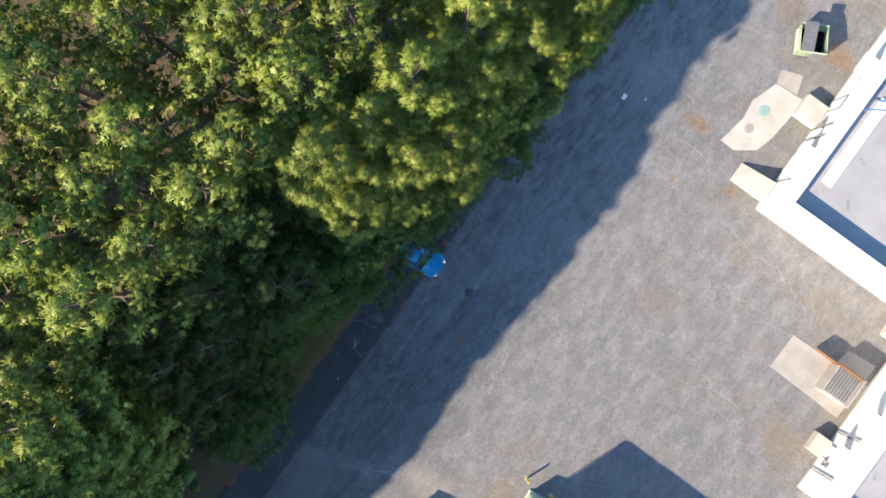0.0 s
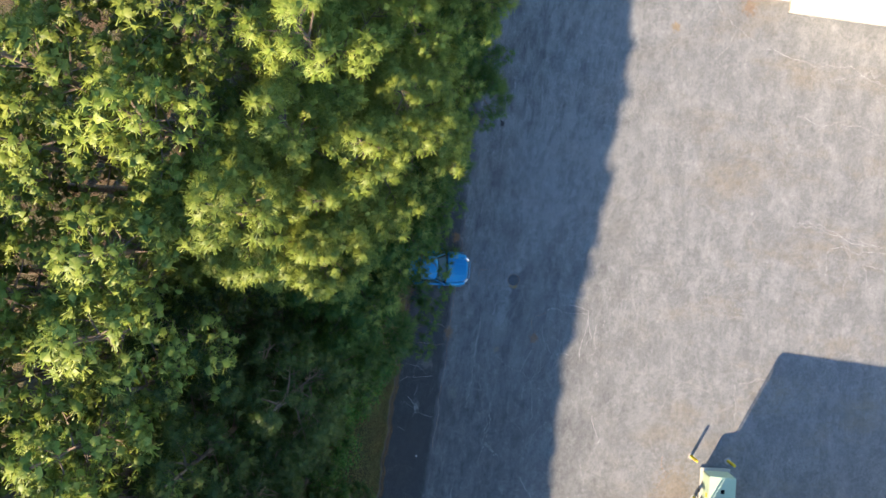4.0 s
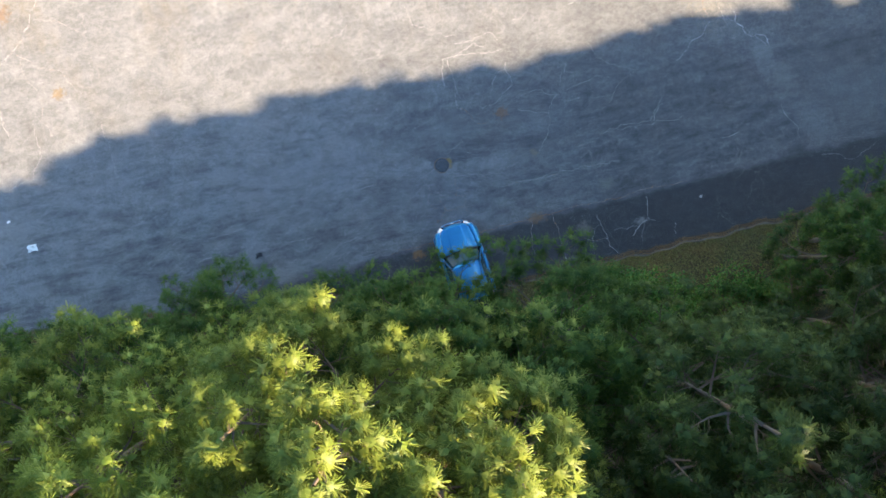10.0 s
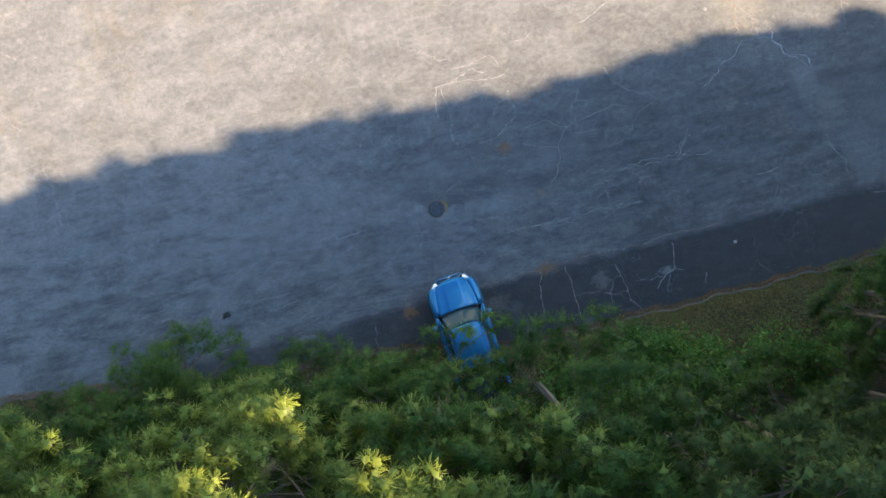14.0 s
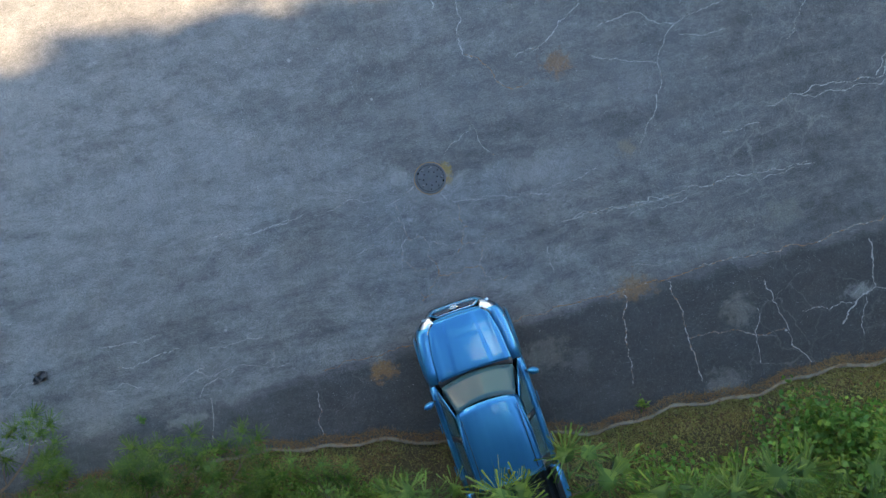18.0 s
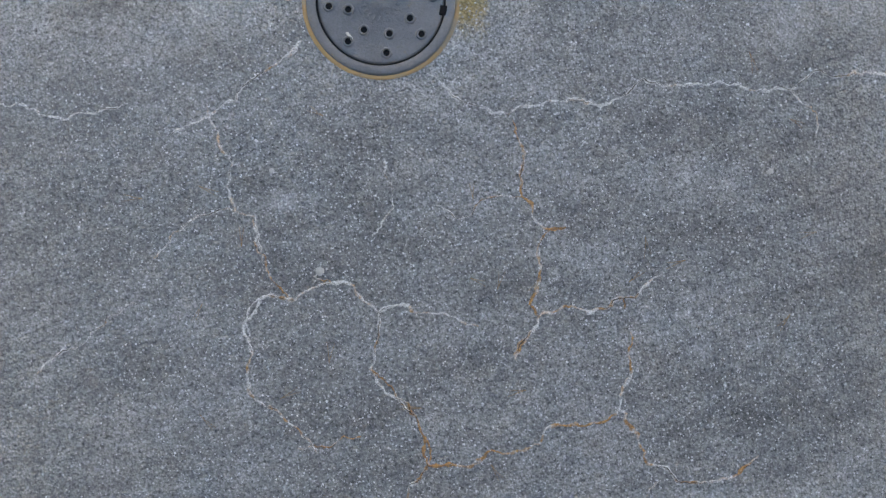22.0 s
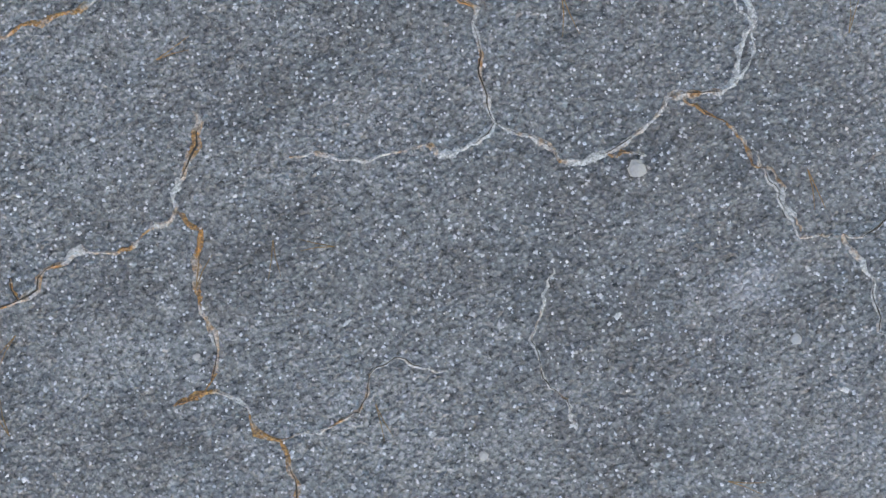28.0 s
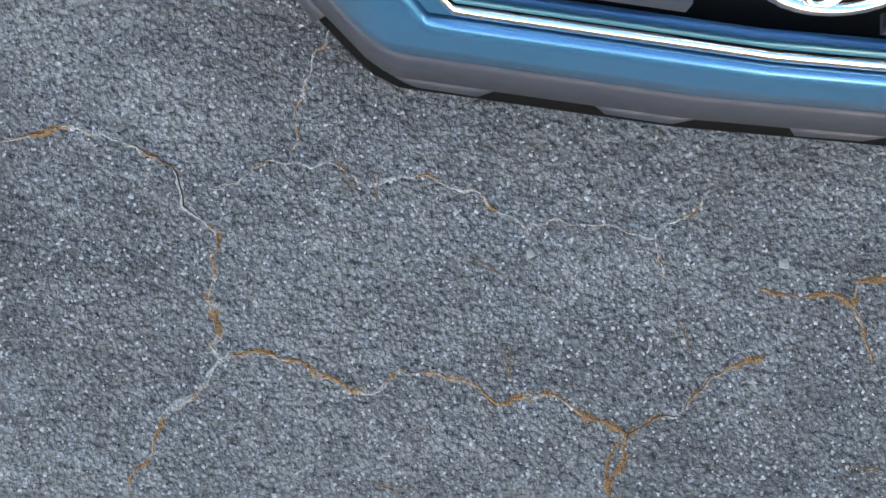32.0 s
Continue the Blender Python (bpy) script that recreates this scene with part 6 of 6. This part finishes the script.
crack(0.0213, 0.7, (1.30, 2.29), (1.72, 1.96), (1.82, 1.64), (2.12, 1.35), (2.61, 1.44))
crack(0.0252, 0.1, (6.44, 3.14), (6.30, 2.70), (6.05, 2.58), (5.91, 2.18))
crack(0.0194, 0.1, (6.30, 2.70), (6.63, 2.57), (6.58, 2.22))
crack(0.0234, 0.1, (4.11, 2.14), (4.72, 2.24), (5.03, 2.22), (5.36, 1.89), (5.70, 1.80), (6.25, 1.94), (6.87, 2.07), (7.31, 2.10), (8.17, 2.03))
crack(0.0213, 0.1, (5.70, 1.80), (5.36, 1.45), (5.14, 1.07), (4.95, 0.46), (4.63, -0.04), (4.35, -0.41))
crack(0.0194, 0.1, (3.83, 1.63), (4.36, 1.42), (5.16, 1.13))
crack(0.0194, 0.1, (5.71, 1.57), (6.18, 1.42), (6.63, 1.45))
crack(0.0234, 0.1, (7.11, -0.33), (8.12, -0.40), (9.14, -0.39), (9.86, -0.42), (10.88, -0.44))
crack(0.0234, 0.2, (2.40, -1.58), (3.13, -1.58), (3.86, -1.59), (4.73, -1.60), (5.61, -1.61), (6.48, -1.62), (7.36, -1.63), (7.77, -1.71))
crack(0.036, 0, (9.60, -0.32), (9.84, 0.05), (10.17, 0.29))
crack(0.0252, 0.55, (4.90, -3.18), (5.91, -3.23), (6.93, -3.24), (7.66, -3.25), (8.55, -3.19), (9.42, -3.24), (10.43, -3.28))
crack(0.0252, 0.2, (6.13, -3.79), (6.26, -4.41), (6.36, -4.88), (6.46, -5.34), (6.66, -5.68))
crack(0.0213, 0.5, (4.32, -4.56), (4.69, -4.56), (5.26, -4.62), (5.71, -4.85), (6.29, -4.86))
crack(0.0194, 0.2, (5.85, -4.30), (5.69, -4.92), (5.63, -5.42))
crack(0.0273, 0.1, (8.44, -3.49), (8.39, -4.09), (8.32, -4.51))
crack(0.0375, 0, (8.32, -4.51), (7.95, -4.64), (7.65, -4.85), (7.47, -5.09))
crack(0.0194, 0.1, (8.32, -4.51), (8.61, -4.66))
crack(0.0194, 0.1, (8.09, -4.67), (7.85, -5.41))
crack(0.0175, 0.1, (6.72, -4.61), (7.87, -4.69))
crack(0.0194, 0.1, (9.41, -4.94), (9.35, -5.44))
crack(0.0252, 0.1, (-11.61, -1.60), (-11.15, -1.49), (-10.61, -1.67), (-10.46, -1.93), (-10.40, -2.09))
crack(0.0213, 0.1, (-10.78, -0.65), (-10.05, -0.65), (-9.61, -0.62), (-9.04, -0.70))
crack(0.0194, 0.1, (-10.15, -1.58), (-9.80, -1.64), (-9.57, -1.58))
crack(0.0194, 0.1, (-7.53, -1.60), (-6.82, -1.69), (-6.23, -1.65))
crack(0.0213, 0.1, (-7.23, -2.12), (-6.49, -2.10), (-5.90, -2.07))
crack(0.0234, 0.1, (-6.08, -2.76), (-5.67, -2.60), (-5.46, -2.92), (-4.92, -2.80))
crack(0.0194, 0.1, (-5.67, -2.60), (-5.43, -2.52))
crack(0.0194, 0.1, (-5.46, -2.92), (-5.75, -3.17))
crack(0.0213, 0.2, (-5.54, -3.22), (-5.62, -3.78), (-5.71, -4.12))
crack(0.0234, 0.3, (-3.39, -3.64), (-3.39, -4.08), (-3.49, -4.56))
crack(0.0234, 0.1, (-11.28, -3.10), (-10.13, -3.19), (-9.04, -3.21))
crack(0.0175, 0.1, (-4.08, -0.13), (-3.64, -0.14), (-3.04, -0.08))
crack(0.0213, 0.1, (-7.62, -2.53), (-7.17, -2.47), (-6.85, -2.62))
crack(0.0194, 0.1, (-10.15, -2.16), (-9.57, -2.16), (-8.95, -2.03))
crack(0.0175, 0.1, (-4.03, -2.74), (-4.15, -2.93), (-3.79, -2.95))
crack(0.0194, 0.2, (6.02, -0.58), (6.89, -0.61))
crack(0.0194, 0.2, (6.58, -1.79), (7.19, -1.71), (7.65, -1.64))
crack(0.0175, 0.2, (-2.22, -0.12), (-1.95, -0.07), (-1.79, -0.01), (-1.58, -0.03), (-1.43, -0.14), (-1.18, -0.14))
crack(0.0175, 0.2, (-1.02, -0.32), (-0.62, -0.18), (-0.37, -0.07))
crack(0.0194, 0.2, (0.12, -0.35), (0.29, -0.54), (0.41, -0.61), (0.63, -0.61), (0.82, -0.68), (1.02, -0.61), (1.38, -0.74), (1.64, -0.83), (1.93, -0.83), (2.34, -0.92))
crack(0.0136, 0.2, (1.64, -0.83), (1.72, -0.96), (1.69, -1.06))
crack(0.0175, 0.2, (2.38, -1.55), (2.74, -1.56), (3.03, -1.52), (3.53, -1.56), (3.94, -1.61), (4.44, -1.63), (4.87, -1.64))
crack(0.0155, 0.2, (3.75, -1.80), (4.26, -1.76), (4.69, -1.77), (5.07, -1.70))
crack(0.0155, 0.2, (2.37, -0.78), (2.74, -0.77), (3.02, -0.78), (3.42, -0.64))
crack(0.0155, 0.2, (-3.48, -0.15), (-3.19, -0.13), (-2.89, -0.10), (-2.73, -0.04))
crack(0.0117, 0.2, (-3.08, 0.02), (-3.01, -0.14))
crack(0.0155, 0.2, (-4.88, -0.02), (-4.52, -0.01), (-4.16, -0.00), (-3.88, -0.04))
crack(0.0136, 0.2, (-4.08, -0.75), (-3.85, -0.70), (-3.63, -0.69))
crack(0.0136, 0.2, (-1.82, -1.15), (-1.58, -1.07), (-1.34, -0.98))
crack(0.0136, 0.3, (1.98, -1.97), (1.99, -2.19), (1.97, -2.54))
crack(0.0136, 0.3, (3.54, -2.82), (3.69, -2.79), (4.08, -2.94), (4.44, -2.93), (4.60, -2.90))
crack(0.0252, 0.8, (0.76, -3.28), (1.27, -3.25), (1.79, -3.21), (2.35, -3.25), (2.71, -3.24), (3.14, -3.25), (3.35, -3.24), (3.79, -3.22), (4.29, -3.24), (4.65, -3.23), (5.02, -3.19))
crack(0.0292, 0.4, (3.23, -3.31), (3.17, -3.66), (3.11, -4.00), (3.04, -4.41), (3.01, -4.90), (2.97, -5.18))
crack(0.0292, 0.4, (4.23, -3.30), (4.29, -3.75), (4.32, -4.18), (4.31, -4.61), (4.35, -4.98), (4.35, -5.48))
crack(0.0175, 0.2, (-5.34, -2.23), (-5.00, -2.29), (-4.70, -2.26), (-4.48, -2.22), (-4.21, -2.29))
crack(0.0194, 0.2, (-5.85, -2.77), (-5.42, -2.78), (-5.12, -2.72), (-4.69, -2.73), (-4.36, -2.86))
crack(0.0155, 0.2, (-4.06, -2.54), (-4.05, -2.76), (-4.29, -2.84), (-4.48, -3.01))
crack(0.0213, 0.8, (-3.18, -3.25), (-2.74, -3.23), (-2.25, -3.25), (-1.73, -3.21), (-1.16, -3.23))
crack(0.0194, 0.2, (0.40, 0.40), (0.59, 0.57), (0.88, 0.70), (1.12, 0.89))
crack(0.0155, 0.2, (1.12, 0.89), (1.18, 0.48), (1.40, 0.13))
crack(0.036, 0.1, (1.83, 5.12), (2.60, 5.05), (3.42, 5.24), (3.67, 4.66))
crack(0.0324, 0.1, (4.52, 5.48), (5.38, 5.79))
crack(0.0292, 0.1, (10.18, 0.57), (9.66, 0.05), (9.44, -0.29))
crack(0.0292, 0.1, (7.76, -0.26), (8.80, -0.26), (9.83, -0.31))
crack(0.0292, 0.1, (12.32, -1.79), (13.11, -1.72))
crack(0.08, 0, (14.18, 3.59), (14.42, 2.49), (15.13, 2.19), (15.37, 1.61))
crack(0.036, 0.5, (15.57, 5.84), (15.11, 4.40))
crack(0.036, 0.5, (17.17, 5.18), (17.05, 3.65), (17.06, 2.87))
crack(0.0324, 0.1, (-18.94, 3.55), (-17.71, 3.76), (-17.10, 4.65), (-17.10, 6.21))
crack(0.0389, 0.2, (-16.01, 10.61), (-14.82, 10.18), (-14.17, 9.63))
crack(0.0389, 0.2, (-17.11, 9.32), (-16.28, 8.47), (-15.33, 8.10), (-14.60, 6.88))
crack(0.0389, 0.1, (11.18, 2.00), (12.41, 2.74), (13.08, 3.35))
crack(0.036, 0.5, (12.96, 6.49), (12.96, 4.94), (13.02, 3.62))
crack(0.0311, 0.2, (-16.42, 5.36), (-16.65, 6.42), (-16.93, 8.23), (-16.99, 9.00))
crack(0.0311, 0.2, (-14.14, 5.52), (-14.08, 4.26), (-14.06, 2.89))
crack(0.0389, 0.2, (13.16, 6.02), (13.27, 4.50), (13.67, 3.15))
crack(0.0346, 0.6, (17.37, 4.95), (17.31, 3.71))
crack(0.0346, 0.6, (15.50, 5.43), (15.11, 4.40))
crack(0.0234, 0.1, (9.69, 5.16), (11.87, 5.86), (12.69, 6.14))
crack(0.0234, 0.1, (-4.35, 7.76), (-3.89, 6.64), (-2.54, 7.05))
crack(0.0234, 0.1, (0.04, 7.38), (0.27, 6.33), (2.02, 5.38))
crack(0.0219, 0.15, (13.49, 3.44), (14.54, 2.67), (15.27, 1.62))
crack(0.0219, 0.15, (15.22, -0.99), (15.68, -2.61))
crack(0.0175, 0.15, (16.43, -3.55), (17.54, -4.08), (18.85, -3.67))
crack(0.0175, 0.15, (7.57, 3.71), (9.38, 2.00), (7.85, 0.89))
crack(0.051, 0.1, (-17.01, 9.60), (-14.72, 14.05), (-14.08, 19.40), (-13.65, 21.00))
crack(0.051, 0.1, (-18.27, 5.89), (-17.01, 9.60))
crack(0.051, 0.1, (-11.57, 14.70), (-11.47, 17.87), (-11.23, 20.11))
crack(0.051, 0.1, (-5.51, 15.59), (-5.22, 18.12), (-4.76, 21.54))
crack(0.0425, 0.1, (-2.07, 18.78), (-3.73, 19.68), (-2.62, 22.53), (-2.65, 24.06))
crack(0.0425, 0.1, (-3.73, 19.68), (-2.10, 20.30), (-0.75, 22.80))
crack(0.0425, 0.1, (-2.62, 22.53), (-0.30, 23.64))
crack(0.0425, 0.1, (-12.52, 20.49), (-14.82, 18.62), (-13.96, 16.64))
crack(0.051, 0.2, (-25.05, 1.66), (-21.47, 3.14), (-20.27, 6.55))
crack(0.051, 0.2, (-27.91, 4.29), (-28.19, 6.15), (-29.30, 8.47))
crack(0.0425, 0.1, (-21.47, 3.14), (-24.54, 4.59), (-27.91, 4.29))
crack(0.0425, 0.1, (3.84, 4.37), (1.15, 4.55), (0.94, 3.38))
crack(0.0425, 0.1, (6.11, 13.67), (4.24, 13.40), (3.62, 15.03))
crack(0.0425, 0.1, (8.71, 6.23), (7.08, 5.61))
crack(0.051, 0.1, (-5.33, 15.40), (-5.17, 17.55), (-4.86, 21.16))
crack(0.051, 0.1, (-2.79, 17.67), (-4.36, 17.69), (-4.41, 21.06))
crack(0.0425, 0.6, (8.79, 9.91), (9.82, 10.32), (10.67, 9.83))
crack(0.0425, 0.1, (1.64, 4.51), (2.68, 4.92), (3.25, 4.64))
crack(0.051, 0.5, (21.80, 5.53), (21.70, 6.69), (21.25, 8.39))
crack(0.051, 0.4, (16.32, 7.20), (16.93, 4.95), (17.39, 3.53))


# ---- loose grit, pebbles, needles and litter ----
def chip_material():
    m, n, l, b = mat_base("aggregate_chips", 0.42)
    g = n.new("ShaderNodeNewGeometry")
    v = coords(n, l, "world")
    col = blend(n, l, span(n, l, g.outputs["Random Per Island"], 0.3, 1.0), (0.1, 0.102, 0.107), (0.5, 0.5, 0.5))
    col = blend(n, l, span(n, l, noise_tex(n, l, v, 300.0, 2), 0.4, 0.7, 0, 0.4), col, (0.05, 0.05, 0.055))
    l.new(col, b.inputs["Base Color"])
    return m


def grit(count, x0, x1, y0, y1, seed, size):
    """Exposed aggregate: low angular stones bedded in the asphalt."""
    rng = np.random.default_rng(seed)
    x, y = rng.uniform(x0, x1, count), rng.uniform(y0, y1, count)
    fade = np.minimum(np.minimum(x - x0, x1 - x), np.minimum(y - y0, y1 - y)) / (0.22 * (y1 - y0))
    keep = (np.hypot(x, y) > 0.34) & (rng.uniform(0, 1, count) < fade + 0.05)
    x, y = x[keep], y[keep]
    k = len(x)
    s = size * rng.uniform(0.5, 1.25, k) ** 1.3
    a0 = rng.uniform(0, math.tau, k)
    ring = []
    for j in range(4):
        a = a0 + j * math.tau / 4 + rng.normal(0, 0.25, k)
        r = s * rng.uniform(0.6, 1.2, k)
        ring.append(np.stack([x + r * np.cos(a), y + r * np.sin(a), np.full(k, -0.0006)], 1))
    top = np.stack([x + rng.normal(0, 0.25, k) * s, y + rng.normal(0, 0.25, k) * s, s * rng.uniform(0.5, 1.0, k)], 1)
    pts = np.stack(ring + [top], 1).reshape(-1, 3)
    i = np.arange(k)[:, None] * 5
    faces = np.concatenate([i + np.array([[j, (j + 1) % 4, 4]]) for j in range(4)])
    ob = new("gravel", quick_mesh("gravel", pts, faces, CHIPS))
    return tagged(ob, "pale and dark aggregate stones exposed in worn asphalt", "gravel", kind="stuff")


CHIPS = chip_material()
grit(72000, -1.9, 1.9, -2.9, 0.3, 5, 0.0046)
grit(12000, -7, 8, -5, 4, 6, 0.007)


def pebble(x, y, r, seed):
    rng = np.random.default_rng(seed)
    bm = bmesh.new()
    bmesh.ops.create_icosphere(bm, subdivisions=2, radius=r)
    for v in bm.verts:
        v.co *= 1 + 0.35 * noise.noise(v.co / r * 1.3 + Vector((seed, 0, 0)))
        v.co.z *= 0.35
    ob = part("pebble", bm, PEBBLE, smooth=False)
    ob.location = (x, y, r * 0.3)
    return tagged(ob, "small pale angular stone lying on asphalt", "stone", "loose stones on the lane")


PEBBLE = worn("pale_stone", (0.24, 0.235, 0.225), (0.32, 0.31, 0.3), (0.16, 0.15, 0.14), 20, 0.85, grain=200)
for k, (px, py, pr) in enumerate(((-0.555, -1.05, 0.019), (0.425, -1.21, 0.008), (-0.75, 1.89, 0.03), (-4.88, -1.95, 0.03), (10.8, -4.1, 0.07), (11.95, 4.83, 0.06), (-0.58, -2.39, 0.012), (-0.06, -2.31, 0.009), (-0.64, -0.58, 0.012), (1.45, -1.15, 0.014), (2.1, -2.24, 0.018), (0.03, -0.72, 0.01), (-5.7, 13.0, 0.08), (6.3, -4.9, 0.03), (-2.2, 3.1, 0.04))):
    pebble(px, py, pr, k + 1)


def needle_pair(x, y, a, seed):
    rng = np.random.default_rng(seed)
    t = base("pine_needle", "dry brown pair of fallen pine needles", "pine needle", pose(x, y, 0.004, 0, 0, a), "fallen needles on the lane")
    for s in (-1, 1):
        tip = (0.085 * rng.uniform(0.8, 1.1), s * 0.013 * rng.uniform(0.4, 1.4))
        path = [(0, 0, 0.003), (tip[0] * 0.5, tip[1] * 0.35, 0.006), (tip[0], tip[1], 0.002)]
        v, f = tube(path, [0.0011, 0.001, 0.0005], 4)
        raw("needle", v, f, STRAW, t)


rng_n = random.Random(21)
for px, py, pa in ((0.16, -1.33, 60), (0.06, -1.25, -40), (-0.62, -1.44, 70), (-0.86, -1.53, 10), (0.72, -1.45, 20)):
    needle_pair(px, py, pa, int(pa) + 100)
for k in range(26):
    needle_pair(rng_n.uniform(-1.6, 1.6), rng_n.uniform(-2.5, -0.4), rng_n.uniform(0, 360), k + 300)


def scrap(x, y, s, seed, label="crumpled white paper scrap on asphalt", material=WHITE_WALL):
    rng = np.random.default_rng(seed)
    rows = []
    for j in range(6):
        rows.append([(x + s * ((i - 2.5) / 5 + rng.normal(0, 0.05)), y + s * 0.7 * ((j - 2.5) / 5 + rng.normal(0, 0.06)), 0.01 + abs(rng.normal(0, 0.16)) * s) for i in range(6)])
    ob = shell("litter", rows, material, None, "", 0.003, False)
    return tagged(ob, label, "litter", "litter on the lane")


scrap(-18.45, 0.82, 0.42, 4)
scrap(-19.2, 2.2, 0.16, 5)
scrap(-8.8, -1.9, 0.3, 8, "dark crumpled rag on asphalt", BLACK_PLASTIC)


def weed(x, y, s, seed):
    rng = np.random.default_rng(seed)
    n = 70
    t = base("weed", "small green weed growing from a crack", "weed", pose(x, y, 0))
    d = rng.normal(size=(n, 3)) + np.array([0, 0, 0.6])
    r = rot_to(d, rng.uniform(0, math.tau, n))
    leaf = np.array([[0, -0.12, 0], [0.5, 0, 0.1], [0, 0.12, 0], [-0.1, 0, 0]]) * s
    c = rng.normal(0, 0.28 * s, (n, 3)) * np.array([1, 1, 0.35]) + np.array([0, 0, 0.12 * s])
    c[:, 2] = np.maximum(c[:, 2], 0.01)
    pts = (np.einsum("nij,kj->nki", r, leaf) * rng.uniform(0.5, 1.1, n)[:, None, None] + c[:, None]).reshape(-1, 3)
    f = new("foliage", quick_mesh("foliage", pts, np.arange(len(pts)).reshape(-1, 4), LEAF))
    f.parent = t


for wx, wy, ws in ((3.03, -5.6, 0.18), (-5.68, -4.3, 0.22), (-7.0, -3.3, 0.14), (-6.4, -3.9, 0.1)):
    weed(wx, wy, ws, int(abs(wx * 10)) + 1)
